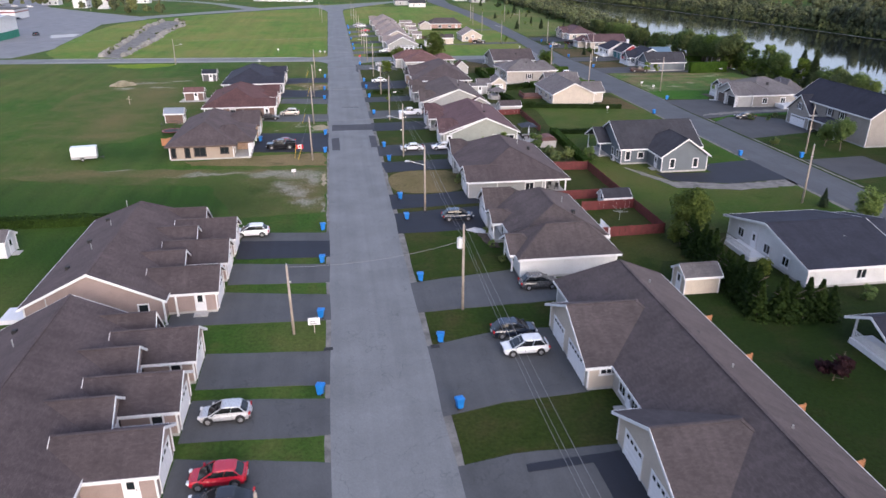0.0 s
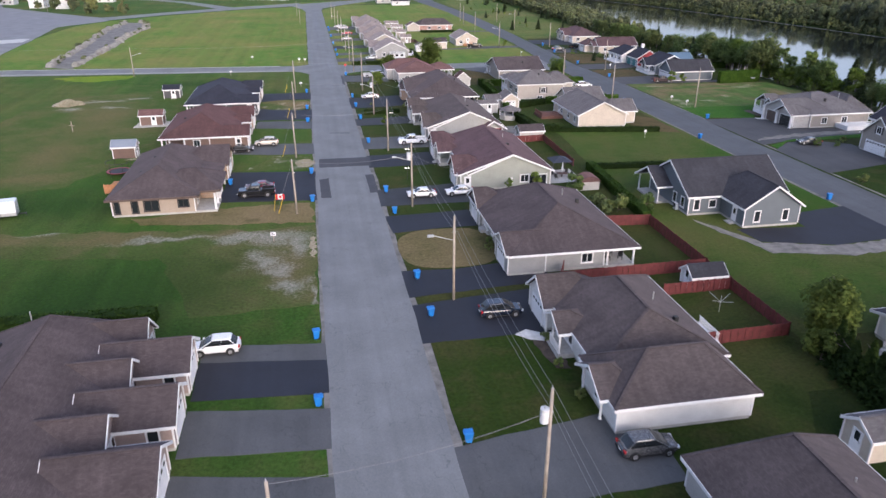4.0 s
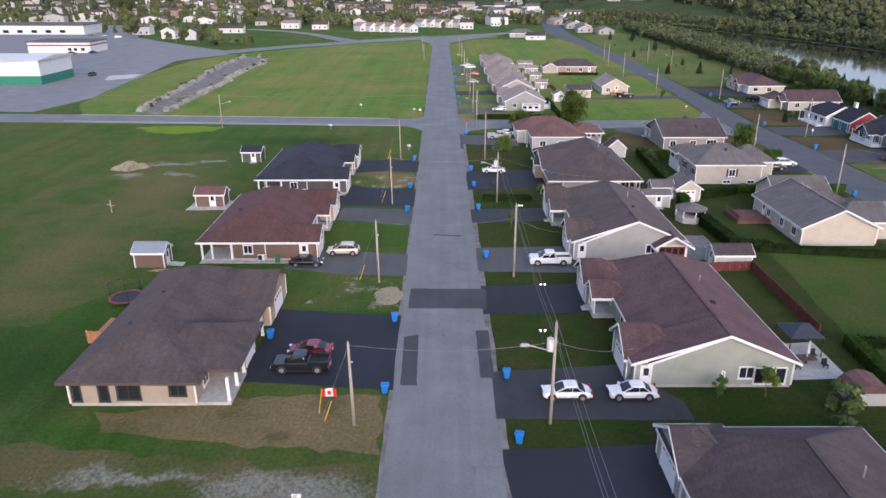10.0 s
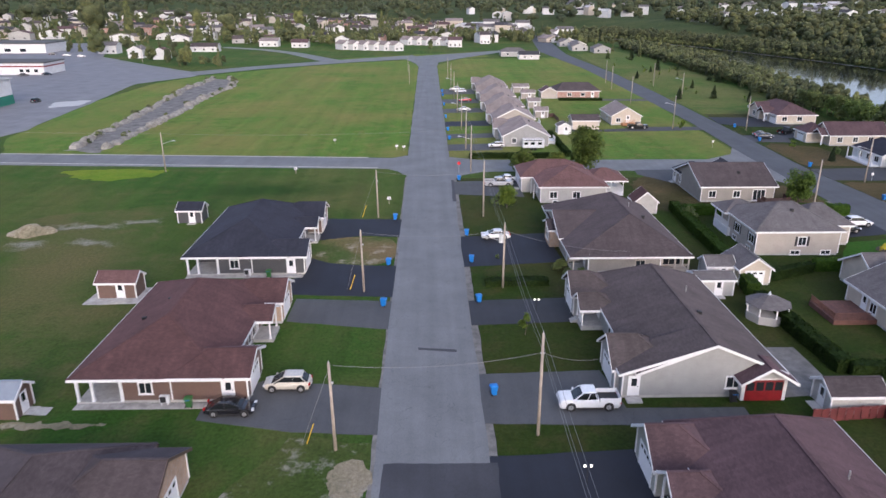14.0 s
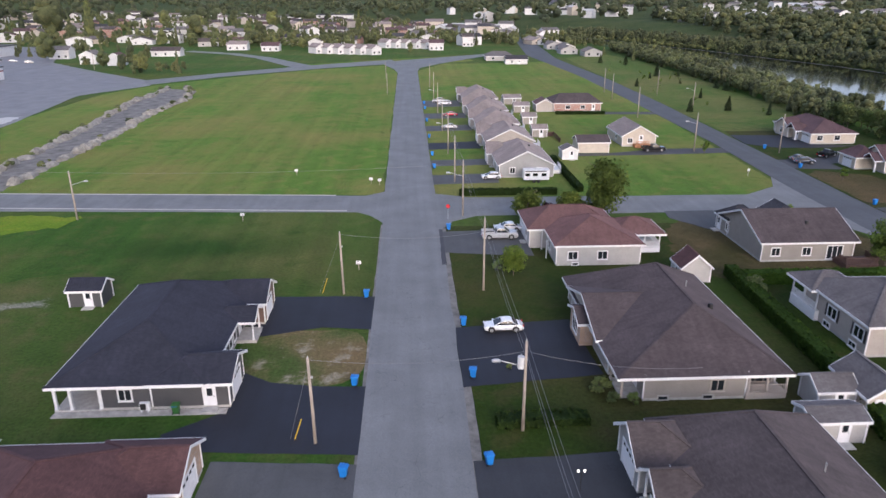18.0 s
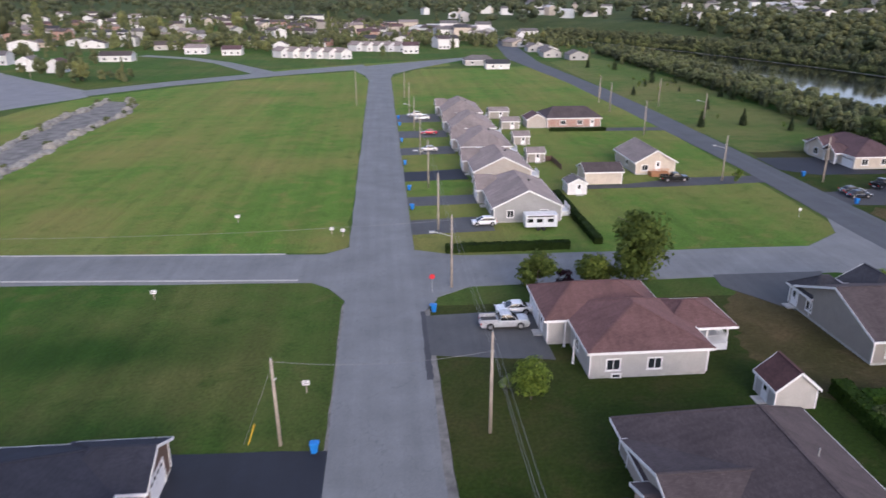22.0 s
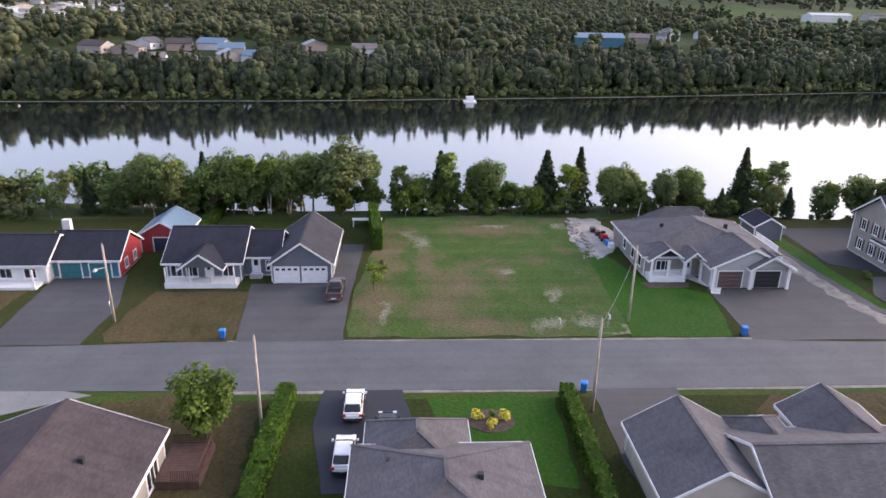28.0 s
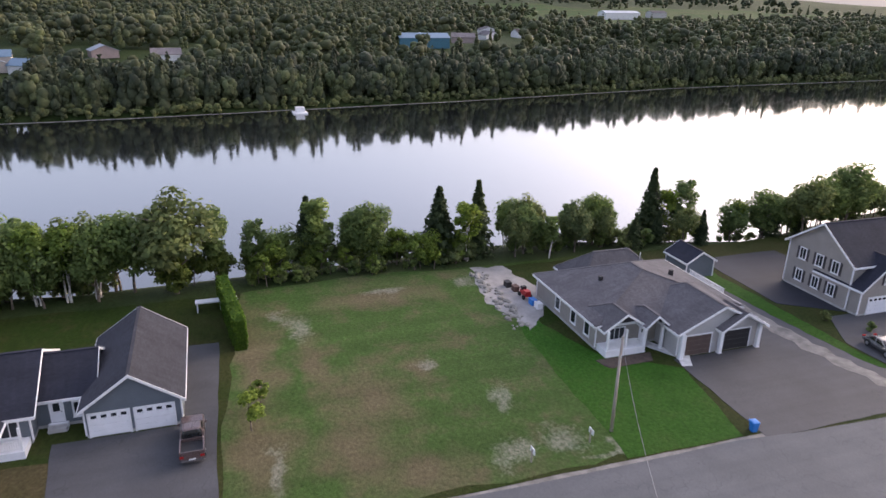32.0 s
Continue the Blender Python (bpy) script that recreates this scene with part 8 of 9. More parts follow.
P_WHITE = gloss("white_car_paint", (0.75, 0.76, 0.78), 0.25, 0, 0.5)
P_SILVER = gloss("silver_car_paint", (0.52, 0.53, 0.55), 0.28, 0.3, 0.5)
P_RED = gloss("red_car_paint", (0.4, 0.012, 0.03), 0.22, 0, 0.6)
P_DKRED = gloss("dark_red_car_paint", (0.17, 0.012, 0.03), 0.22, 0, 0.6)
P_BLACK = gloss("black_car_paint", (0.012, 0.012, 0.015), 0.15, 0, 0.6)
P_BLUE = gloss("dark_blue_car_paint", (0.018, 0.026, 0.045), 0.18, 0.2, 0.6)
P_GREY = gloss("grey_car_paint", (0.12, 0.12, 0.125), 0.25, 0.4, 0.5)
P_GOLD = gloss("champagne_car_paint", (0.58, 0.54, 0.47), 0.3, 0.2, 0.5)
P_BROWN = gloss("bronze_car_paint", (0.12, 0.085, 0.08), 0.28, 0.3, 0.5)
for kind, pm, lab, x, y, turn in (
        ("hatch", P_SILVER, "silver hatchback parked on a grey driveway", -10.7, 50.2, 180), ("hatch", P_RED, "bright red hatchback parked on a driveway", -10.2, 42.4, 180), ("sedan", P_BLACK, "black sedan parked beside a red car", -9.6, 39.6, 180),
        ("suv", P_WHITE, "white crossover parked at the terrace's end", -12.6, 92.0, 180), ("suv", P_WHITE, "white crossover parked before garages", 16.9, 56.9, 180), ("suv", P_BLUE, "dark blue crossover beside a white one", 16.6, 60.4, 0),
        ("suv", P_GREY, "grey crossover parked along a white house", 22.2, 70.8, 0), ("suv", P_BLUE, "dark crossover on a black driveway", 16.6, 94.4, 0), ("pickup", P_BLACK, "black crew-cab pickup on a black driveway", -11.6, 139.2, 180),
        ("sedan", P_DKRED, "dark red sedan beside a black pickup", -11.2, 142.2, 180), ("sedan", P_BLACK, "black sedan parked along a brown house", -16.0, 166.4, 0), ("suv", P_GOLD, "champagne off-roader on a grey driveway", -11.5, 170.6, 180),
        ("pickup", P_WHITE, "white crew-cab pickup on a driveway", 17.4, 166.9, 180), ("sedan", P_WHITE, "white coupe on a driveway by a young tree", 14.2, 134.2, 180), ("sedan", P_WHITE, "white sedan parked along a gabled house", 20.4, 134.2, 180),
        ("sedan", P_WHITE, "white sedan on a fresh black driveway", 13.0, 215.0, 180), ("pickup", P_SILVER, "silver pickup on a grey driveway", 16.6, 247.2, 0), ("sedan", P_WHITE, "white sedan beside a silver pickup", 18.4, 250.9, 180),
        ("hatch", P_WHITE, "white hatchback parked by a corner bungalow", 19.6, 285.0, 180), ("suv", P_WHITE, "white crossover parked near the street", 74.4, 220.3, 0), ("sedan", P_BLACK, "black sedan on a short black driveway", 70.6, 217.2, 0), ("suv", P_WHITE, "white crossover beside a raised bungalow", 67.2, 220.6, 0),
        ("pickup", P_BROWN, "bronze pickup on a wide grey driveway", 100.4, 224.4, 0), ("sedan", P_GREY, "grey sedan on an asphalt driveway", 96.4, 152.4, 170), ("sedan", P_BLUE, "dark blue sedan parked on a driveway", 93.2, 295.6, 0),
        ("sedan", P_GREY, "grey sedan beside other dark cars", 93.8, 298.6, 0), ("pickup", P_BLACK, "black pickup parked before a cream garage", 102.4, 302.2, 30), ("pickup", P_BLACK, "black pickup on a long driveway", 63, 310.6, 0),
        ("sedan", P_SILVER, "silver sedan parked by the northern houses", 14, 344, 180), ("sedan", P_RED, "red sedan parked by the northern houses", 15.6, 366, 180), ("suv", P_WHITE, "white van-like car by the northern houses", 15, 390, 180), ("suv", P_SILVER, "silver crossover by the northern houses", 13, 396, 180),
        ("suv", P_BLACK, "black car parked at the warehouse", -139, 366, 90), ("sedan", P_GREY, "grey car at the striped building", -190, 452, 0), ("sedan", P_BLUE, "dark car at the striped building", -181, 456, 0), ("suv", P_WHITE, "white car in the parking lot", -213, 560, 20), ("sedan", P_BLACK, "black car in the parking lot", -238, 575, 20), ("sedan", P_SILVER, "silver car in the parking lot", -226, 568, 20)):
    car({"sedan": "sedan_car", "hatch": "hatchback_car", "suv": "suv_car", "pickup": "pickup_truck"}[kind], kind, pm, lab, x, y, turn)


def trailer(x, y, turn, L=4.4, label="white enclosed cargo trailer parked on grass"):
    k = thing("cargo_trailer", 0, 0, 0, label, "trailer")
    part("body", Geo().loft([plan_ring(-L / 2, L / 2, 1.05, 0.5, 0.1), plan_ring(-L / 2, L / 2 + 0.1, 1.05, 2.5, 0.15), plan_ring(-L / 2 + 0.1, L / 2 - 0.1, 0.95, 2.62, 0.15)]), P_WHITE, k)
    part("lower_trim", Geo().loft([plan_ring(-L / 2 - 0.02, L / 2 + 0.02, 1.07, 0.48, 0.1), plan_ring(-L / 2 - 0.02, L / 2 + 0.04, 1.07, 0.95, 0.1)]), METAL, k)
    for s in (-1, 1):
        w = part("wheel", Geo().tube((-0.3, s * 0.95, 0.33), (-0.3, s * 1.15, 0.33), 0.33, n=16), TYRE, k)
        part("rim", Geo().tube((-0.3, s * 1.1, 0.33), (-0.3, s * 1.17, 0.33), 0.18, n=10), RIM, w)
        part("fender", Geo().box(-0.75, 0.15, min(s * 0.98, s * 1.22), max(s * 0.98, s * 1.22), 0.7, 0.78), BLACK, k)
    part("hitch", Geo().beam((L / 2, 0, 0.5), (L / 2 + 1.1, 0, 0.45), 0.12, 0.12).tube((L / 2 + 1.0, 0, 0), (L / 2 + 1.0, 0, 0.6), 0.04), BLACK, k)
    k.matrix_basis = pose(x, y, 0.0, 0, 0, turn)
    return k


trailer(-47.6, 135.6, 10)
k = thing("travel_trailer", 28.6, 282.6, 0, "white camper trailer with dark windows beside a bungalow", "trailer")
part("body", Geo().loft([[(p[0] + 28.6, p[1] + 282.6, p[2]) for p in plan_ring(-2.7, 2.7, 1.15, z, 0.25)] for z in (0.6, 2.4, 2.65)]), P_WHITE, k)
for u in (-1.9, -0.3, 1.5):
    part("window", Geo().box(28.6 + u - 0.5, 28.6 + u + 0.5, 281.42, 281.47, 1.4, 2.0), CAR_GLASS, k)
part("awning", Geo().box(26.2, 30.6, 281.2, 281.4, 2.4, 2.55), DK_SHUTTER, k)
for u in (-0.5, 0.4):
    part("wheel", Geo().tube((28.6 + u, 281.3, 0.34), (28.6 + u, 281.6, 0.34), 0.34, n=14), TYRE, k)

# ---- bins, poles, wires ----
b0 = thing("wheelie_bin", 0, 0, 0, "blue plastic recycling bin beside the street", "bin", "blue street bins")
part("body", Geo().loft([plan_ring(-0.26, 0.24, 0.25, 0.06, 0.05, 3), plan_ring(-0.36, 0.32, 0.33, 0.96, 0.06, 3)]), BLUE_BIN, b0)
part("lid", Geo().loft([plan_ring(-0.42, 0.36, 0.36, 0.96, 0.06, 3), plan_ring(-0.4, 0.34, 0.34, 1.04, 0.06, 3), plan_ring(-0.3, 0.2, 0.2, 1.09, 0.06, 3)]), BLUE_BIN, b0)
part("handle", Geo().tube((-0.44, -0.26, 0.95), (-0.44, 0.26, 0.95), 0.025), BLUE_BIN, b0)
for s in (-1, 1):
    part("wheel", Geo().tube((-0.24, s * 0.28, 0.1), (-0.24, s * 0.34, 0.1), 0.1, n=12), TYRE, b0)
BINS = [(-2.9, 52.6), (-3.0, 66.8), (-3.0, 81.4), (-3.0, 92.8), (9.0, 48.8), (9.0, 60.0), (8.7, 74.4), (9.2, 95.4), (9.1, 104.8), (9.1, 127.2), (8.9, 137.4), (-2.9, 134.8), (-2.9, 149.6), (-3.3, 189.6), (-3.4, 203.6), (-3.4, 225.0),
        (8.7, 169), (8.7, 190.6), (8.6, 204.6), (8.5, 216.4), (8.7, 251.8), (7.9, 295), (7.9, 308), (7.8, 330), (7.8, 356), (7.8, 380), (7.8, 392), (88.2, 177.2), (88.6, 235.6), (88.4, 262.4), (77.0, 198.4), (77.2, 121.4), (92.0, 312), (90, 291.4), (77, 160.5), (88.2, 118.5), (-16.2, 145.6)]
for i, (x, y) in enumerate(BINS):
    m = pose(x, y, 0.05, 0, 0, (180 if x < 0 or x > 80 else 0) + (i * 37) % 30 - 15)
    if i == 0:
        b0.matrix_basis = m
    else:
        copy_thing(b0, m)
green = copy_thing(b0, pose(-20.2, 167.4, 0.05, 0, 0, 90))
for c_ in green.children:
    if c_.name.startswith(("body", "lid")):
        c_.data = c_.data.copy()
        c_.data.materials[0] = plain("green_bin_plastic", (0.05, 0.16, 0.04), 0.5)
tagged(green, "green plastic compost bin against a brown wall", "bin")
copy_thing(green, pose(-19.6, 199.4, 0.05, 0, 0, 90))
blk = copy_thing(green, pose(31.4, 167.4, 0.05, 0, 0, 90))
for c_ in blk.children:
    if c_.name.startswith(("body", "lid")):
        c_.data = c_.data.copy()
        c_.data.materials[0] = BLACK
tagged(blk, "black plastic rubbish bin against a grey wall", "bin")


def pole(x, y, hgt, lamp=0, transformer=False, label="weathered wooden utility pole beside the street", lean=0.0):
    k = thing("utility_pole", x, y, 0, label, "utility pole", "street poles")
    part("pole", Geo().tube((x, y, -0.5), (x + lean, y, hgt), 0.16, 0.11, 12), POLE_WOOD, k, smooth=True)
    part("insulator", Geo().tube((x + lean, y, hgt), (x + lean, y, hgt + 0.22), 0.05, 0.03), METAL, k)
    part("cable_clamp", Geo().box(x - 0.16, x + 0.16, y - 0.06, y + 0.06, hgt - 1.9, hgt - 1.75), METAL, k)
    if transformer:
        t = part("transformer", Geo().tube((x - 0.42, y, hgt - 2.6), (x - 0.42, y, hgt - 1.5), 0.3, n=16), plain("pale_grey_steel", (0.6, 0.61, 0.62), 0.4), k, smooth=False)
        part("bushing", Geo().tube((x - 0.42, y, hgt - 1.5), (x - 0.42, y, hgt - 1.25), 0.07, 0.04), METAL, t)
        part("bracket", Geo().box(x - 0.2, x, y - 0.1, y + 0.1, hgt - 2.2, hgt - 2.05), METAL, k)
    if lamp:
        z = hgt * 0.72
        arm = part("lamp_arm", Geo().tube((x, y, z), (x + lamp * 2.3, y, z + 0.7), 0.04), METAL, k)
        part("lamp_head", Geo().loft([[(x + lamp * (2.2 + p[0]), y + p[1], z + q) for p in plan_ring(0, 0.75, 0.17, 0, 0.1, 4)] for q in (0.6, 0.74)] + [[(x + lamp * (2.3 + p[0] * 0.7), y + p[1] * 0.6, z + 0.82) for p in plan_ring(0, 0.75, 0.17, 0, 0.1, 4)]]), METAL, arm)
    return k


RIGHT = [(12.4, 24, 10.0), (12.4, 66.6, 10.0), (12.3, 98.6, 10.1), (12.1, 130.0, 10.0), (12.0, 162.4, 10.0), (12.2, 195.2, 9.0), (11.9, 226.6, 10.0), (11.6, 259.2, 10.0), (11.7, 283, 9.6), (11.8, 310, 9.6), (11.8, 340, 9.6), (11.8, 372, 9.6), (11.6, 404, 9.6), (11.2, 440, 9.6)]
for i, (x, y, t) in enumerate(RIGHT):
    pole(x, y, t, -1 if i in (2, 3, 5, 7, 9, 11) else 0, i in (1, 3, 5))
LEFT = [(-5.7, 32, 7.8), (-5.7, 63.7, 7.8), (-5.2, 129.8, 8.2), (-5.6, 160.6, 8.4), (-6.1, 194.2, 8.4), (-6.4, 226.3, 8.4), (-5.0, 96, 0)]
for x, y, t in LEFT:
    if t:
        pole(x, y, t, lean=-0.15)
for i, (x, y, t) in enumerate(((-55.3, 260.4, 8.6), (-8, 470, 8), (-6, 420, 8), (73.1, 310.1, 9.4), (71.0, 228, 9.4), (73.6, 198.4, 9.4), (91.9, 189.4, 9.4), (92.8, 248.8, 9.4), (71.8, 94, 9.4), (91, 121.3, 9.4), (93.2, 307, 9.4), (74.6, 360, 9.4), (77.6, 400, 9.4), (97, 372, 9.4), (80, 420, 9.4), (98, 410, 9.4), (-160, 520, 9), (-178, 560, 9), (92.0, 220.0, 0))):
    if t:
        pole(x, y, t, (1 if x < 60 else -1) if i in (0, 3, 7, 13) else 0, False)


CABLE = plain("weathered_cable", (0.2, 0.2, 0.21), 0.6, relief=0.0)


def wire(a, b, sag, label="thin weathered overhead cable", r=0.014):
    g = Geo()
    n = 8
    a, b = Vector(a), Vector(b)
    pts = [a.lerp(b, i / n) - Vector((0, 0, sag * 4 * (i / n) * (1 - i / n))) for i in range(n + 1)]
    d = (b - a).normalized()
    u = d.orthogonal().normalized()
    w = d.cross(u)
    g.loft([[p + u * r, p + w * r, p - u * r, p - w * r] for p in pts])
    solid("overhead_cable", g, CABLE, label, "cable", "overhead cables", origin=tuple(a))


for (x0, y0, t0), (x1, y1, t1) in zip(RIGHT[:10], RIGHT[1:11]):
    wire((x0, y0, t0 + 0.2), (x1, y1, t1 + 0.2), 0.5)
    wire((x0, y0, t0 - 1.0), (x1, y1, t1 - 1.0), 0.6)
    wire((x0 + 0.1, y0, t0 - 1.8), (x1 + 0.1, y1, t1 - 1.8), 0.8)
PALE_CABLE = plain("pale_cable", (0.42, 0.42, 0.42), 0.6, relief=0.0)
for a, b in (((12.4, 66.6, 8.2), (-5.7, 63.7, 7.6)), ((12.1, 130, 8.2), (-5.2, 129.8, 8)), ((12.0, 162.4, 8.2), (-5.6, 160.6, 8.2)), ((12.2, 195.2, 8), (-6.1, 194.2, 8.2)), ((11.9, 226.6, 8.2), (-6.4, 226.3, 8.2)), ((11.6, 259.2, 9.4), (-55.3, 260.4, 8.4)), ((12.0, 162.4, 8.2), (20.8, 171, 3.2)), ((12.2, 195.2, 8), (30, 199.6, 3.4)), ((12.1, 130, 8.2), (22, 138, 3.2)), ((73.6, 198.4, 9), (91.9, 189.4, 9)), ((-55.3, 260.4, 8.4), (-190, 280, 8.4))):
    wire(a, b, 0.7, "thin pale service cable", 0.017)
for a, b in (((-5.8, 160.6, 7.8), (-8.6, 161.6, 0)), ((-6.3, 194.2, 7.6), (-8.4, 195, 0)), ((-6.6, 226.3, 7.6), (-9.6, 226.8, 0)), ((-5.4, 129.8, 7.8), (-8.2, 130.6, 0))):
    wire(a, b, 0.0, "taut guy wire of a pole", 0.018)
GUARD = plain("yellow_guard_plastic", (0.6, 0.4, 0.02), 0.5)
for (x, y) in ((-8.2, 161.5), (-8.0, 194.9), (-9.2, 226.7), (-7.9, 130.5)):
    solid("guy_guard", Geo().tube((x, y, 0), (x + 0.75, y - 0.25, 2.2), 0.05), GUARD, "yellow plastic guard on a guy wire", "guard", "guy wire guards", origin=(x, y, 0))

# ---- fences and yard things ----
def fence(pts, hgt, material, label, gap=2.4):
    k = thing("fence", pts[0][0], pts[0][1], 0, label, "fence")
    for a, b in zip(pts, pts[1:]):
        d = math.hypot(b[0] - a[0], b[1] - a[1])
        n = max(1, round(d / gap))
        ux, uy = (b[0] - a[0]) / d, (b[1] - a[1]) / d
        for i in range(n + 1):
            x, y = a[0] + (b[0] - a[0]) * i / n, a[1] + (b[1] - a[1]) * i / n
            part("post", Geo().box(x - 0.06, x + 0.06, y - 0.06, y + 0.06, 0, hgt + 0.08), material, k)
            if i < n:
                m = 6
                for j in range(m):
                    s0, s1 = (d / n) * (j + 0.01) / m, (d / n) * (j + 0.99) / m
                    o = 0.03 if j % 2 else -0.03
                    p0 = (x + ux * s0 - uy * o, y + uy * s0 + ux * o)
                    p1 = (x + ux * s1 - uy * o, y + uy * s1 + ux * o)
                    part("board", Geo().beam((*p0, hgt - (j * 7 % 3) * 0.012), (*p1, hgt - (j * 7 % 3) * 0.012), 0.03, hgt - 0.06), material, k)
                part("rail", Geo().beam((x, y, hgt * 0.8), (x + ux * d / n, y + uy * d / n, hgt * 0.8), 0.1, 0.09), material, k)
    return k


fence([(26.8, 103.2), (25.4, 100.4), (44.3, 100.9), (44.4, 116.4), (36.6, 117.2)], 1.6, RED_FENCE, "red-stained wooden board fence round a back yard")
fence([(36.0, 95.4), (44.4, 95.6), (44.4, 84.9), (34.4, 84.6)], 1.5, RED_FENCE, "red-stained wooden board fence round a lawn")
fence([(44.3, 100.7), (44.4, 95.8)], 1.5, RED_FENCE, "short red-stained wooden fence")
fence([(37.2, 163.8), (44.2, 164.4), (43.9, 146)], 1.4, RED_FENCE, "dark red wooden fence behind a garden")
fence([(-35.6, 144.6), (-31.8, 144.4)], 1.5, CEDAR, "new orange cedar privacy screen")
for yy in (36, 43, 51, 58.6):
    fence([(35.2, yy), (37.2, yy)], 1.6, CEDAR, "short orange cedar privacy screen", 2)
fence([(36, 330), (42, 331), (42, 322)], 1.3, DARK_WOOD, "dark wooden garden fence")
fence([(112, 300), (122, 297)], 1.3, CEDAR, "low wooden garden fence")

u = thing("patio_set", 39.6, 140.4, 0, "dark patio table with chairs and a closed pale parasol", "patio furniture")
part("table", Geo().box(38.8, 40.6, 139.6, 140.8, 0.68, 0.74).tube((39.7, 140.2, 0), (39.7, 140.2, 0.68), 0.1), DARK_WOOD, u)
part("parasol", Geo().tube((39.7, 140.2, 0.7), (39.7, 140.2, 2.6), 0.03).tube((39.7, 140.2, 1.3), (39.7, 140.2, 2.7), 0.22, 0.03), plain("pale_canvas", (0.6, 0.6, 0.62), 0.8), u)
for x, y in ((38.3, 139.2), (41.2, 139.4), (38.4, 141.4), (41, 141.4)):
    c_ = part("chair", Geo().box(x - 0.28, x + 0.28, y - 0.28, y + 0.28, 0.36, 0.44).box(x - 0.28, x + 0.28, y + 0.22, y + 0.28, 0.44, 0.95).box(x - 0.26, x - 0.2, y - 0.26, y - 0.2, 0, 0.36).box(x + 0.2, x + 0.26, y - 0.26, y - 0.2, 0, 0.36), BLACK, u)
slab("patio", [(36.2, 137), (42.6, 137.4), (42.6, 144.6), (36.2, 144)], 0.05, CONCRETE, "grey paved patio", step=2, amp=0.05)
k = thing("garden_canopy", 40.2, 143.2, 0, "dark blue fabric canopy on four thin posts", "canopy")
part("canopy", Geo().add([(38.4, 141.4, 2.2), (42, 141.4, 2.2), (42, 145, 2.2), (38.4, 145, 2.2), (40.2, 143.2, 3.0)], [(0, 1, 4), (1, 2, 4), (2, 3, 4), (3, 0, 4), (3, 2, 1, 0)]), plain("navy_canvas", (0.03, 0.036, 0.055), 0.8), k)
posts(k, [(38.5, 141.5), (41.9, 141.5), (41.9, 144.9), (38.5, 144.9)], 0.05, 2.2, 0.04, BLACK)
slab("patio", [(36.8, 168), (42.6, 168.6), (42.6, 178), (36.8, 178)], 0.05, VERGE, "pale paved patio behind the house", step=2, amp=0.05)
h = thing("shed", 41.8, 133.8, 0, "small low grey shed with a curved pink roof", "shed")
part("wall", Geo().box(40.2, 43.4, 132.6, 135, 0, 1.5), S_LGREY, h)
part("roof", Geo().loft([[(x, 132.4, z) for x, z in ((40.0, 1.45), (40.5, 2.0), (41.4, 2.35), (42.2, 2.35), (43.1, 2.0), (43.6, 1.45))], [(x, 135.2, z) for x, z in ((40.0, 1.45), (40.5, 2.0), (41.4, 2.35), (42.2, 2.35), (43.1, 2.0), (43.6, 1.45))]]), R_RED, h)
w_ = thing("clothes_dryer", 40.2, 90.8, 0, "folding metal clothes dryer on a lawn", "clothes dryer")
part("mast", Geo().tube((40.2, 90.8, 0), (40.2, 90.8, 1.9), 0.03), METAL, w_)
for a in range(4):
    part("arm", Geo().tube((40.2, 90.8, 1.2), (40.2 + 1.5 * math.cos(a * 1.571 + 0.4), 90.8 + 1.5 * math.sin(a * 1.571 + 0.4), 1.8), 0.025), METAL, w_)
f_ = thing("flag", -8.4, 131.6, 0, "small red and white flag on a yellow staff", "flag")
part("staff", Geo().tube((-8.6, 131.6, 0), (-8.2, 131.6, 2.6), 0.04), GUARD, f_)
RED_CLOTH, WHITE_CLOTH = plain("red_cloth", (0.5, 0.02, 0.025), 0.8), plain("white_cloth", (0.75, 0.74, 0.74), 0.8)
for x0, x1, m in ((-8.2, -7.9, RED_CLOTH), (-7.9, -7.2, WHITE_CLOTH), (-7.2, -6.9, RED_CLOTH)):
    part("stripe", Geo().add([(x0, 131.6, 1.8), (x1, 131.62 + 0.1 * math.sin(x1 * 5), 1.75), (x1, 131.62 + 0.1 * math.sin(x1 * 5), 2.6), (x0, 131.6, 2.6), (x0, 131.63, 1.8), (x1, 131.65 + 0.1 * math.sin(x1 * 5), 1.75), (x1, 131.65 + 0.1 * math.sin(x1 * 5), 2.6), (x0, 131.63, 2.6)], [(0, 1, 2, 3), (7, 6, 5, 4), (3, 2, 6, 7), (0, 4, 5, 1)]), m, f_)
part("emblem", Geo().prism([(-7.7, 131.5), (-7.4, 131.5), (-7.4, 131.57), (-7.7, 131.57)], 2.05, 2.4), RED_CLOTH, f_)


def sign(x, y, label, w=1.1, t=0.6, z=1.0, material=None):
    k = thing("sign", x, y, 0, label, "sign", "lot signs")
    part("board", Geo().box(x - w / 2, x + w / 2, y - 0.03, y + 0.03, z, z + t), material or WHITE, k)
    part("post", Geo().box(x - 0.05, x + 0.05, y + 0.03, y + 0.12, 0, z + t * 0.8), POLE_WOOD, k)
    for i in range(2):
        part("text_bar", Geo().box(x - w * 0.35, x + w * (0.3 - 0.2 * i), y - 0.038, y - 0.03, z + 0.12 + 0.22 * i, z + 0.2 + 0.22 * i), DK_SHUTTER, k)


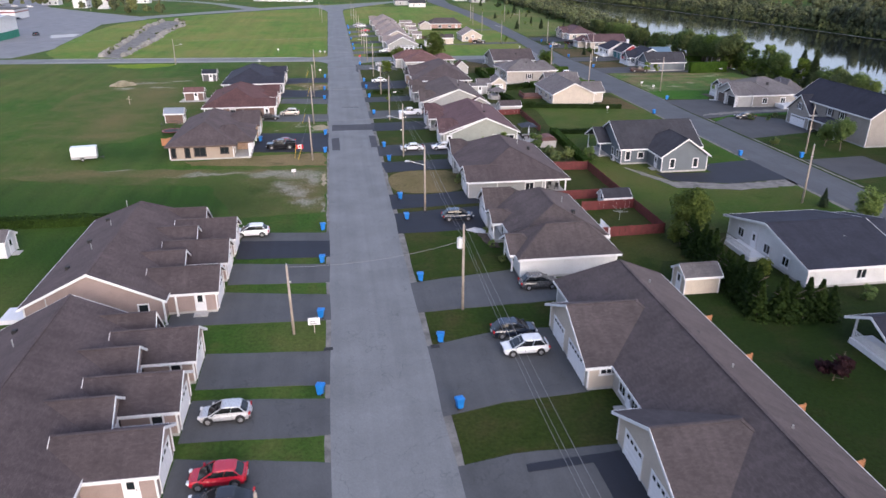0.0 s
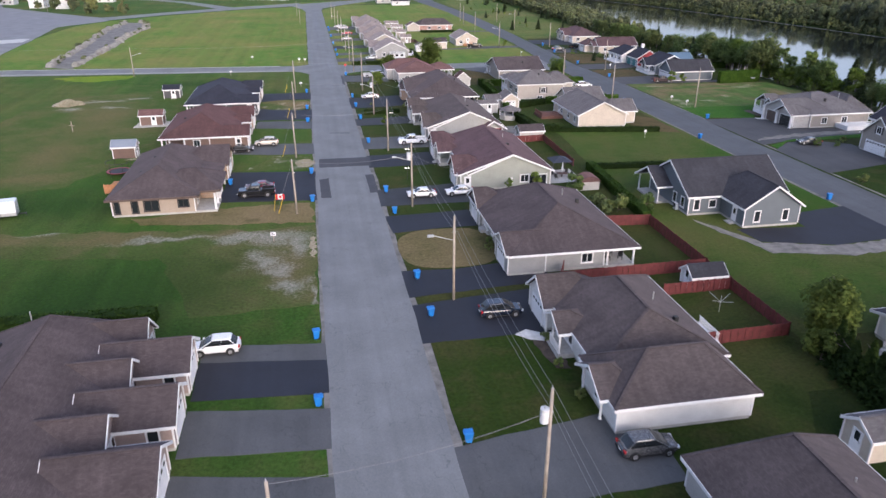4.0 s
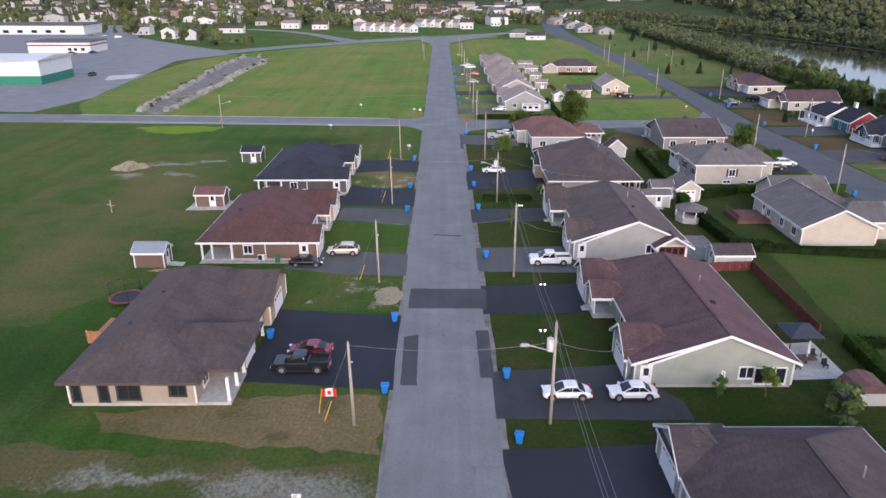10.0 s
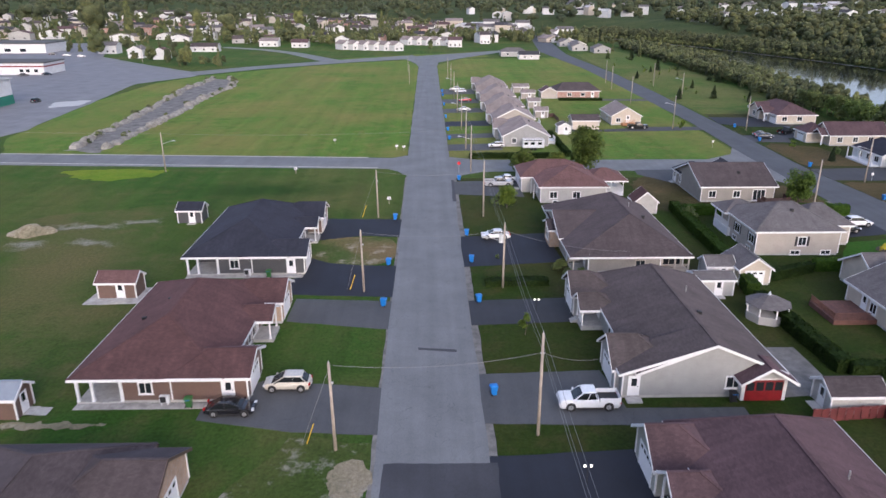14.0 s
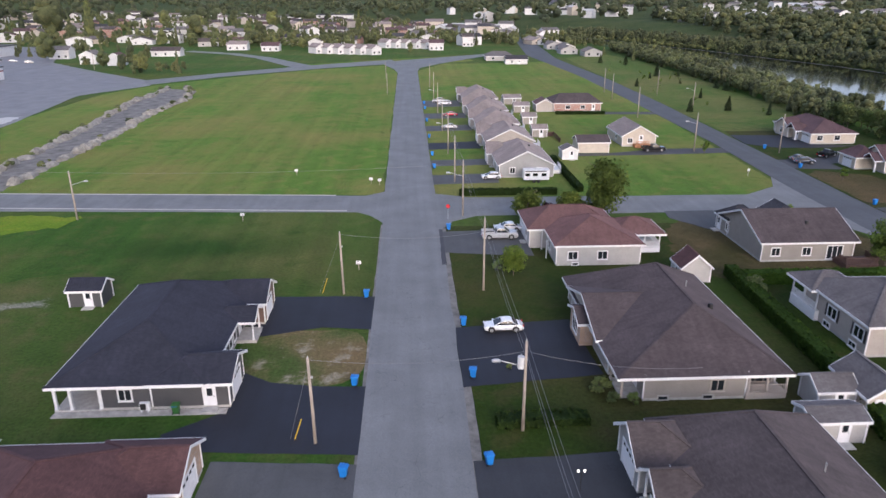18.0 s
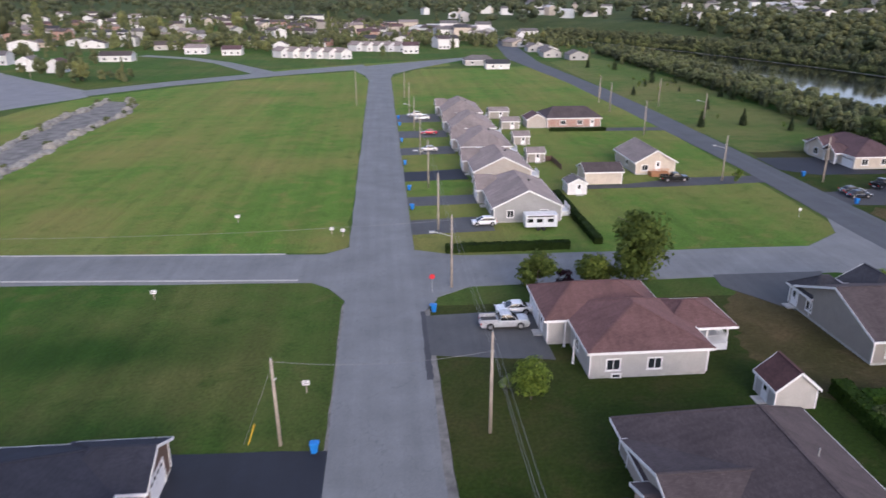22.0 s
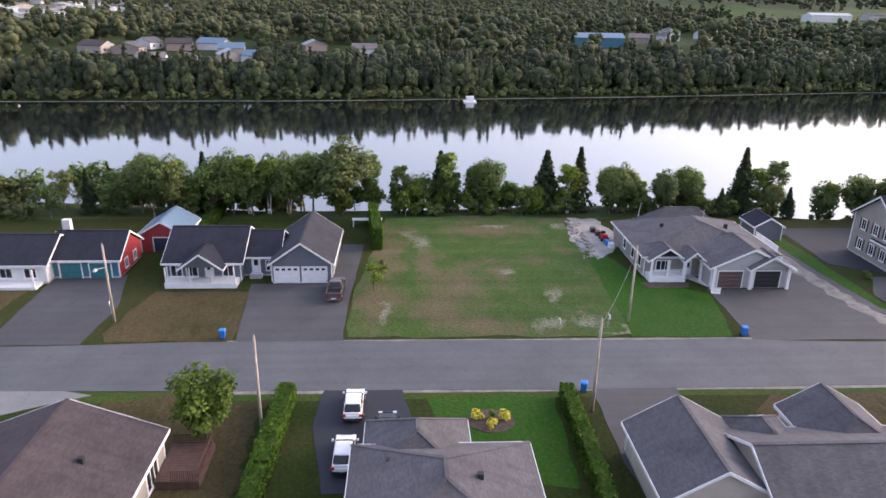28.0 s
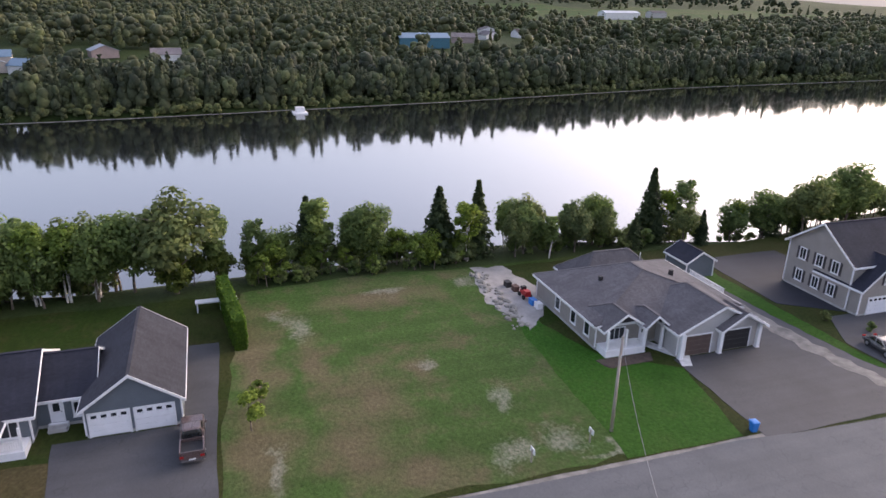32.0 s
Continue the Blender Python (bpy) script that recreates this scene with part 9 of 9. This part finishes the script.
for x, y in ((-3.6, 63.6), (-5.0, 234.6), (-26.5, 258.4), (-8.2, 119.4), (-5.6, 282), (-3.8, 281), (-22, 290), (90, 198), (91, 192)):
    sign(x, y, "small white sign board on a grassy lot", *( (0.7, 0.5, 0.9) if y > 100 else (1.2, 0.8, 1.0)))
k = thing("stop_sign", 8.9, 257.6, 0, "red eight-sided stop sign at the crossing", "sign")
part("post", Geo().tube((8.9, 257.6, 0), (8.9, 257.6, 2.2), 0.04), METAL, k)
part("plate", Geo().tube((8.9, 257.5, 2.35), (8.9, 257.54, 2.35), 0.38, n=8), gloss("sign_red", (0.5, 0.02, 0.03), 0.4), k)
for x, y in ((67.8, 258.2), (74.8, 284.5), (66, 163.2), (95, 250)):
    k = thing("marker_post", x, y, 0, "small white marker post by the street", "marker post", "marker posts")
    part("post", Geo().tube((x, y, 0), (x, y, 1.6), 0.04), METAL, k)
    part("plate", Geo().box(x - 0.25, x + 0.25, y - 0.03, y, 1.2, 1.7), WHITE, k)
k = thing("garden_lamp", 15.4, 186.8, 0, "black garden lamp post with two white globes", "lamp")
part("post", Geo().tube((15.4, 186.8, 0), (15.4, 186.8, 2.0), 0.04), BLACK, k)
part("arm", Geo().beam((15.1, 186.8, 1.9), (15.7, 186.8, 1.9), 0.04, 0.04), BLACK, k)
GLOW = bpy.data.materials.new("lit_globe")
GLOW.use_nodes = True
GLOW.node_tree.nodes["Principled BSDF"].inputs["Emission Color"].default_value = (1, 0.86, 0.6, 1)
GLOW.node_tree.nodes["Principled BSDF"].inputs["Emission Strength"].default_value = 2.5
for px, py, pz in ((15.15, 186.8, 1.95), (15.65, 186.8, 1.95)):
    part("globe", Geo().loft([[(px + r_ * math.cos(a * 0.785), py + r_ * math.sin(a * 0.785), pz + dz) for a in range(8)] for r_, dz in ((0.04, 0), (0.1, 0.06), (0.1, 0.14), (0.04, 0.2))]), GLOW, k)
for qx, qy in ((13.2, 143.6), (14.8, 155.4)):
    k2 = copy_thing(k, pose(qx, qy, 0))

k = thing("trampoline", -35.6, 154.6, 0, "round trampoline with dark safety net", "trampoline")
part("mat", Geo().prism(ring(-35.6, 154.6, 1.7, 1.7, 20), 0.78, 0.82), BLACK, k)
part("pad", Geo().loft([[(x, y, z) for x, y in ring(-35.6, 154.6, r_, r_, 20)] for r_, z in ((1.7, 0.8), (1.72, 0.88), (2.05, 0.88), (2.05, 0.8))], False), RED_PAINT, k, "dark red padded rim")
for a in range(6):
    x, y = -35.6 + 2.0 * math.cos(a * 1.0472), 154.6 + 2.0 * math.sin(a * 1.0472)
    part("pole", Geo().tube((x, y, 0), (x, y, 2.5), 0.035), BLACK, k)
part("net_rim", Geo().loft([[(x, y, z) for x, y in ring(-35.6, 154.6, r_, r_, 20)] for r_, z in ((1.98, 2.44), (1.98, 2.5), (2.04, 2.5), (2.04, 2.44), (1.98, 2.44))], False), BLACK, k)
k = thing("wooden_stake", -53.0, 189.5, 0, "weathered wooden stake frame in the meadow", "stake")
part("post", Geo().box(-53.06, -52.94, 189.44, 189.56, -0.2, 2.2), POLE_WOOD, k)
part("crossbar", Geo().beam((-53.6, 189.5, 1.5), (-52.4, 189.5, 1.3), 0.08, 0.1), POLE_WOOD, k)

# pale stones along the yard wall and machines parked by it
rk = random.Random(8)
pg_ = Geo()
for i in range(90):
    x = rk.uniform(112.5, 130)
    y = 188.6 - (x - 112.5) * 0.06 + rk.uniform(-1.0, 1.0)
    r_ = rk.uniform(0.15, 0.45)
    pg_.loft([[(x + r_ * q * math.cos(a * 1.05 + i) * rk.uniform(0.8, 1.2), y + r_ * q * math.sin(a * 1.05 + i) * rk.uniform(0.8, 1.2), 0.02 + r_ * dz) for a in range(6)] for q, dz in ((1, 0), (0.9, 0.5), (0.4, 0.8))])
solid("stone_bank", pg_, HEAPS, "bank of pale stones beside the gravel yard", "stones", "", "stuff")
k = thing("lawn_tractor", 120.4, 184.6, 0, "small red lawn tractor on a gravel yard", "tractor")
part("body", Geo().box(119.6, 121.2, 184.2, 185.0, 0.4, 0.9).box(119.6, 120.4, 184.25, 184.95, 0.9, 1.1), gloss("red_machine_paint", (0.4, 0.02, 0.02), 0.4), k)
part("seat", Geo().box(120.8, 121.3, 184.3, 184.9, 0.9, 1.3), BLACK, k)
for x in (119.8, 121.1):
    for y in (184.1, 185.1):
        part("wheel", Geo().tube((x, y - 0.1, 0.3), (x, y + 0.1, 0.3), 0.3, n=12), TYRE, k)
for x, y, c in ((118.2, 184.6, BLUE_BIN), (117.0, 184.4, WHITE), (122.6, 185, DARK_WOOD), (124.2, 185.4, BLACK)):
    solid("storage_crate", Geo().box(x - 0.5, x + 0.5, y - 0.35, y + 0.35, 0.04, 0.7).box(x - 0.52, x + 0.52, y - 0.37, y + 0.37, 0.7, 0.78), c, "storage crate standing on a gravel yard", "crate", "yard crates", origin=(x, y, 0.04))
k = thing("pergola", 126.6, 223.4, 0, "small garden shelter with a white flat roof", "shelter")
part("roof", Geo().box(126.7, 127.7, 219.4, 224.2, 1.15, 1.3), WHITE, k)
posts(k, [(126.8, 221.4), (126.8, 224), (127.6, 221.4), (127.6, 224)], height(126, 224) - 0.2, 1.15, 0.06)
k = thing("floating_dock", 297.5, 190, -5, "small pale boat dock on the far bank", "dock")
part("deck", Geo().box(294.5, 300, 187.5, 192.5, -5.1, -4.6), WHITE, k)
part("cabin", Geo().box(296, 299, 188.4, 191.4, -4.6, -2.9), WHITE, k)


# ---- far buildings ----
def plain_house(x, y, w, d, hgt, wm, rm, axis, label, rise=2.0, windows=2, turn=0.0, name="house", side="S"):
    k = thing(name, 0, 0, 0, label, "house")
    r = (-w / 2, w / 2, -d / 2, d / 2)
    walls(k, r, hgt, hgt + rise, axis, 0, 0, wm, foundation=False, corners=False)
    roof(k, r, hgt, hgt + rise, axis, 0, 0, rm, 0.4, cap=False, boards=windows > 2)
    for i in range(windows):
        u = -w / 2 + w * (i + 0.5) / max(windows, 1)
        g = Geo()
        wall_box(g, "S", u, -d / 2, -0.6, 0.6, -0.02, 0.05, 1.0, 2.2)
        part("window", g, GLASS, k)
    k.matrix_basis = pose(x, y, height(x, y) - 0.1, 0, 0, turn)
    return k


def far_houses(name, label, spots):
    """Distant houses, too small and many to tell apart: (x, y, width, depth, eaves, rise, turn, wall, roof)."""
    by = {}
    for x, y, w, d, t, rise, turn, wm, rm in spots:
        m = pose(x, y, height(x, y) - 0.1, 0, 0, turn)
        a, b, o = w / 2, d / 2, 0.4
        wl = [(-a, -b, 0), (a, -b, 0), (a, b, 0), (-a, b, 0), (-a, -b, t), (a, -b, t), (a, b, t), (-a, b, t), (-a, 0, t + rise - 0.1), (a, 0, t + rise - 0.1)]
        by.setdefault(wm, Geo()).add([m @ Vector(p) for p in wl], [(0, 1, 5, 4), (1, 2, 6, 9, 5), (2, 3, 7, 6), (3, 0, 4, 8, 7)])
        e = t - 0.15
        rl = [(-a - o, -b - o, e), (a + o, -b - o, e), (a + o, 0, t + rise), (-a - o, 0, t + rise), (a + o, b + o, e), (-a - o, b + o, e)]
        by.setdefault(rm, Geo()).add([m @ Vector(p) for p in rl] + [m @ Vector((p[0], p[1], p[2] - 0.25)) for p in rl],
                                     [(0, 1, 2, 3), (3, 2, 4, 5), (9, 8, 7, 6), (11, 10, 8, 9), (0, 6, 7, 1), (4, 10, 11, 5), (1, 7, 8, 2), (2, 8, 10, 4), (3, 9, 6, 0), (5, 11, 9, 3)])
    for k, (m, g_) in enumerate(by.items()):
        solid(name, g_, m, label, "houses", "", "stuff")


WALLS = (S_WHITE, S_WHITE, S_WHITE, S_CREAM, S_LGREY, S_BEIGE, BRICK)
ROOFS = (R_DARK, R_TAUPE, R_BROWN, R_GREY, R_MAUVE, R_PLUM)
rt = random.Random(31)
NEAR_TOWN = [(-208, 590, 12, 9, 5.2, 0), (-176, 556, 11, 9, 5.0, 90), (-158, 546, 9, 8, 4.6, 90), (-150, 606, 18, 9, 3.4, 0), (-117, 656, 14, 9, 4, 0), (-92, 645, 12, 9, 3.6, 0), (-62, 650, 8, 9, 6, 90), (22, 648, 10, 9, 5, 0), (47, 684, 8, 8, 7, 0)]
for x, y, w, d, t, turn in NEAR_TOWN:
    plain_house(x, y, w, d, t, rt.choice(WALLS[:4]), rt.choice(ROOFS), "x", "white house at the edge of the town", 2.2, 3, turn)
for i in range(6):
    plain_house(-58 + i * 7.4, 624 - i * 2.6, 7.6, 10, 4.2, S_WHITE, R_MAUVE, "y", "white row house with a mauve gabled roof", 2.2, 2, 38, "row_house")
for i in range(5):
    plain_house(-14 + i * 7.2, 672 - i * 2, 7.4, 10, 4.2, S_WHITE, R_MAUVE, "y", "white row house with a mauve gabled roof", 2.2, 2, 38, "row_house")
for x, y in ((101, 723), (108, 702), (112, 684), (106, 655), (111, 636), (107, 612), (118, 593)):
    plain_house(x, y, 11, 13, 3.2, rt.choice((S_GREY, S_LGREY, S_WHITE)), R_GREY, "y", "grey bungalow along the far end of the river street", 2.2, 2)
spots = []
while len(spots) < 200:
    x, y = rt.uniform(-560, 110), rt.uniform(690, 1180)
    if near_shore(y) - x > 40 and all((x - a) ** 2 + (y - b) ** 2 > 340 for a, b in spots) and not (-430 < x < -245 and y < 720):
        spots.append((x, y))
for x, y in [p for p in spots if p[1] < 790]:
    plain_house(x, y, rt.uniform(10, 19), rt.uniform(8, 12), rt.choice((3.2, 3.6, 5.6, 6.4)), rt.choice(WALLS), rt.choice(ROOFS), rt.choice("xy"), "town house among trees", 2.2, 2, rt.uniform(-25, 25))
far_houses("distant_town_houses", "distant houses of the town among trees", [(x, y, rt.uniform(10, 20), rt.uniform(8, 12), rt.choice((3.6, 5.6, 6.4, 7.5)), 2.2, rt.uniform(-110, 60), rt.choice(WALLS), rt.choice(ROOFS)) for x, y in spots if y >= 790])
for x, y, w, d, t, m, lab in ((-90, 1080, 46, 14, 11, S_WHITE, "long white apartment block in the town"), (-10, 1130, 90, 16, 9, BRICK, "long red brick institution in the town"), (-330, 860, 40, 16, 7, S_LGREY, "grey commercial hall in the town"), (-230, 820, 34, 14, 6, S_WHITE, "white commercial hall in the town")):
    k = plain_house(x, y, w, d, t, m, R_DARK, "x", lab, 1.5, 10)
k = thing("church", 128, 1180, height(128, 1180), "pale church with a tall pointed steeple", "church")
CHURCH = Vector((104, 60, 0))
zc = height(128, 1180)
part("nave", Geo().box(118, 138, 1182, 1215, zc - 1, zc + 14), S_WHITE, k)
part("roof", Geo().add([(117, 1181, zc + 14), (139, 1181, zc + 14), (128, 1181, zc + 22), (117, 1216, zc + 14), (139, 1216, zc + 14), (128, 1216, zc + 22)], [(0, 1, 2), (5, 4, 3), (0, 2, 5, 3), (1, 4, 5, 2)]), R_GREY, k)
part("tower", Geo().box(124.5, 131.5, 1175, 1182, zc - 1, zc + 22), S_WHITE, k)
part("spire", Geo().add([(124, 1174.5, zc + 22), (132, 1174.5, zc + 22), (132, 1182.5, zc + 22), (124, 1182.5, zc + 22), (128, 1178.5, zc + 40)], [(0, 1, 4), (1, 2, 4), (2, 3, 4), (3, 0, 4)]), METAL, k)
k.location += CHURCH + Vector((0, 0, height(232, 1240) - zc))
# houses across the river
for i, (x, y) in enumerate(FAR_HOMES):
    if i == 14:
        plain_house(x, y, 12, 28, 5.5, S_BLUE, BLUE_METAL, "y", "blue metal hall among trees across the river", 2.2, 0)
    else:
        plain_house(x, y, 9 + i % 3, 11 + i % 4, 3.2 + 0.3 * (i % 2), (S_WHITE, S_PINK, S_WHITE, S_WHITE, S_BEIGE)[i % 5], (R_GREY, R_BROWN, R_GREY, BLUE_METAL, GREY_METAL, R_MAUVE)[i % 6], "xy"[i % 2], "pale house among trees on the far bank", 2.2, 2, (i * 37) % 50 - 25, side="W")
for x, y, w, d, t, lab, wm, rm in ((770, -230, 44, 18, 7, "long white farm hall in the fields", S_WHITE, GREY_METAL), (800, -300, 20, 14, 6, "grey farm building in the fields", S_LGREY, R_GREY), (455, 108, 12, 9, 3.2, "white house beside a blue hall", S_WHITE, R_GREY)):
    plain_house(x, y, d, w, t, wm, rm, "y", lab, 2.2, 0)
PALE_ROOF = plain("pale_sheet_roof", (0.5, 0.5, 0.51), 0.5)
hill = []
while len(hill) < 100:
    x, y = rt.gauss(640, 90), rt.gauss(560, 60)
    if all((x - a) ** 2 + (y - b) ** 2 > 300 for a, b in hill) and x - far_shore(y) > 60:
        hill.append((x, y))
far_houses("distant_hill_houses", "pale houses on the hillside across the river", [(x, y, rt.uniform(9, 14), rt.uniform(12, 22), rt.choice((3, 3.4, 5)), 1.6, rt.uniform(-90, 90), rt.choice(WALLS[:4]), rt.choice((R_GREY, R_MAUVE, GREY_METAL, PALE_ROOF))) for x, y in hill])
bend = []
for i in range(110):
    cx, cy, sx, sy = ((400, 900, 45, 45), (620, 1200, 70, 60), (80, 850, 30, 40), (215, 1250, 60, 70), (470, 870, 40, 30))[i % 5]
    bend.append((rt.gauss(cx, sx), rt.gauss(cy, sy), rt.uniform(10, 18), rt.uniform(9, 14), rt.choice((7, 9, 11)), 2.2, rt.uniform(-90, 90), rt.choice(WALLS[:5]), rt.choice((R_GREY, R_MAUVE, PALE_ROOF, R_DARK))))
far_houses("distant_bend_houses", "pale houses among trees across the river bend", bend)

# halls at the parking lot
GREEN_CLAD = siding("green_cladding", (0.03, 0.2, 0.13), 0.3)
WHITE_CLAD = siding("white_cladding", (0.68, 0.69, 0.7), 0.3)
h = thing("warehouse", -170, 352, 0, "large white metal warehouse with a green base", "warehouse")
part("base_cladding", Geo().box(-196, -145.4, 340, 364, 0, 3.2), GREEN_CLAD, h)
part("upper_cladding", Geo().box(-195.9, -145.5, 340.1, 363.9, 3.2, 9.0), WHITE_CLAD, h)
part("roof", Geo().add([(-197, 339.4, 8.9), (-144.8, 339.4, 8.9), (-144.8, 352, 10.2), (-197, 352, 10.2), (-197, 364.6, 8.9), (-144.8, 364.6, 8.9), (-197, 339.4, 8.7), (-144.8, 339.4, 8.7), (-197, 364.6, 8.7), (-144.8, 364.6, 8.7)], [(0, 1, 2, 3), (3, 2, 5, 4), (0, 6, 7, 1), (4, 5, 9, 8), (6, 8, 9, 7), (1, 7, 9, 5, 2), (0, 3, 4, 8, 6)]), plain("pale_steel_roof", (0.6, 0.61, 0.62), 0.5), h)
h = thing("shop_building", -200, 466, 0, "low white commercial building with a red stripe", "shop")
part("wall", Geo().box(-216, -183, 458, 478, 0, 5.4), WHITE_CLAD, h)
part("stripe", Geo().box(-216.06, -182.94, 457.94, 478.06, 3.6, 4.2), RED_PAINT, h)
part("roof", Geo().box(-216.4, -182.6, 457.6, 478.4, 5.4, 5.9), plain("dark_flat_roof", (0.1, 0.1, 0.1), 0.9), h)
for x in (-194, -191, -187):
    part("window", Geo().box(x - 0.9, x + 0.9, 457.95, 458.02, 1.2, 2.6), GLASS, h)
h = thing("shop_building", -290, 600, 0, "long low white commercial hall", "shop")
part("wall", Geo().box(-340, -250, 590, 620, 0, 6), WHITE_CLAD, h)
part("roof", Geo().box(-340.5, -249.5, 589.5, 620.5, 6, 6.6), MATS["dark_flat_roof"], h)
for x in range(-335, -255, 10):
    part("window", Geo().box(x - 2, x + 2, 589.93, 590.02, 1.0, 3.0), GLASS, h)
slab("gravel_spill", [(-128, 352), (-120, 358), (-121, 372), (-132, 366)], 0.05, plain("white_gravel", (0.5, 0.5, 0.49), 0.95), "pale gravel patch on the lot", step=1.5, amp=0.8)
# mounds of broken rock across the field
slab("rubble_strip", [(-88, 283), (-79, 280), (-78, 318), (-78.6, 340), (-81, 372), (-80.4, 393), (-79, 405), (-83, 425), (-89, 436), (-99, 441), (-97.4, 420), (-97.4, 391), (-95.2, 365), (-92.4, 336), (-90.6, 318)], 0.05, RUBBLE, "strip of grey crushed rock across the field", step=2, amp=0.8)
rm_ = random.Random(77)
mg, wg2 = Geo(), []
for k in range(2):
    y = 284.0
    while y < 440:
        x = float(np.interp(y, [283, 318, 340, 372, 393, 405, 425, 440], ([-79.5, -79.2, -79.6, -82, -81.6, -80.2, -84, -90], [-87, -89.6, -91.4, -94.6, -96.4, -96.6, -96.4, -97.6])[k])) + rm_.uniform(-0.5, 0.5)
        L, r_, hh = rm_.uniform(1.4, 4.2), rm_.uniform(1.3, 2.2), rm_.uniform(0.7, 1.5)
        mg.loft([[(x + r_ * q * math.cos(a * 0.5236) * rm_.uniform(0.8, 1.2), y + L + L * q * math.sin(a * 0.5236) * rm_.uniform(0.85, 1.15), hh * dz * rm_.uniform(0.85, 1.15)) for a in range(12)] for q, dz in ((1.0, -0.1), (0.84, 0.5), (0.5, 0.88), (0.15, 1.0))])
        if rm_.random() < 0.4:
            wg2.append((x + rm_.uniform(-1.6, 1.6), y + 2 * L))
        y += L * rm_.uniform(1.7, 2.3)
solid("rock_mounds", mg, HEAPS, "low heaps of broken grey rock dumped in rows", "rock", "", "stuff")
woods("heap_weeds", "dark weeds growing between the rock heaps", wg2, WOOD_A, 8, 30, 41, 0.0, 1.2, 2.4, 1.6)
for x, y, r_, hh in ((-62.3, 218.9, 2.6, 1.5), (-60.2, 219.6, 1.7, 0.9), (-64.2, 218.2, 1.6, 0.8)):
    hp = Geo().loft([[(x + r_ * q * math.cos(a * 0.6283) * rm_.uniform(0.8, 1.2), y + r_ * q * math.sin(a * 0.6283) * rm_.uniform(0.8, 1.2), hh * dz) for a in range(10)] for q, dz in ((1.0, -0.05), (0.8, 0.4), (0.45, 0.85), (0.12, 1.0))])
    solid("earth_heap", hp, SANDY, "low heap of pale earth in the meadow", "earth heap", "earth heaps", origin=(x, y, 0))
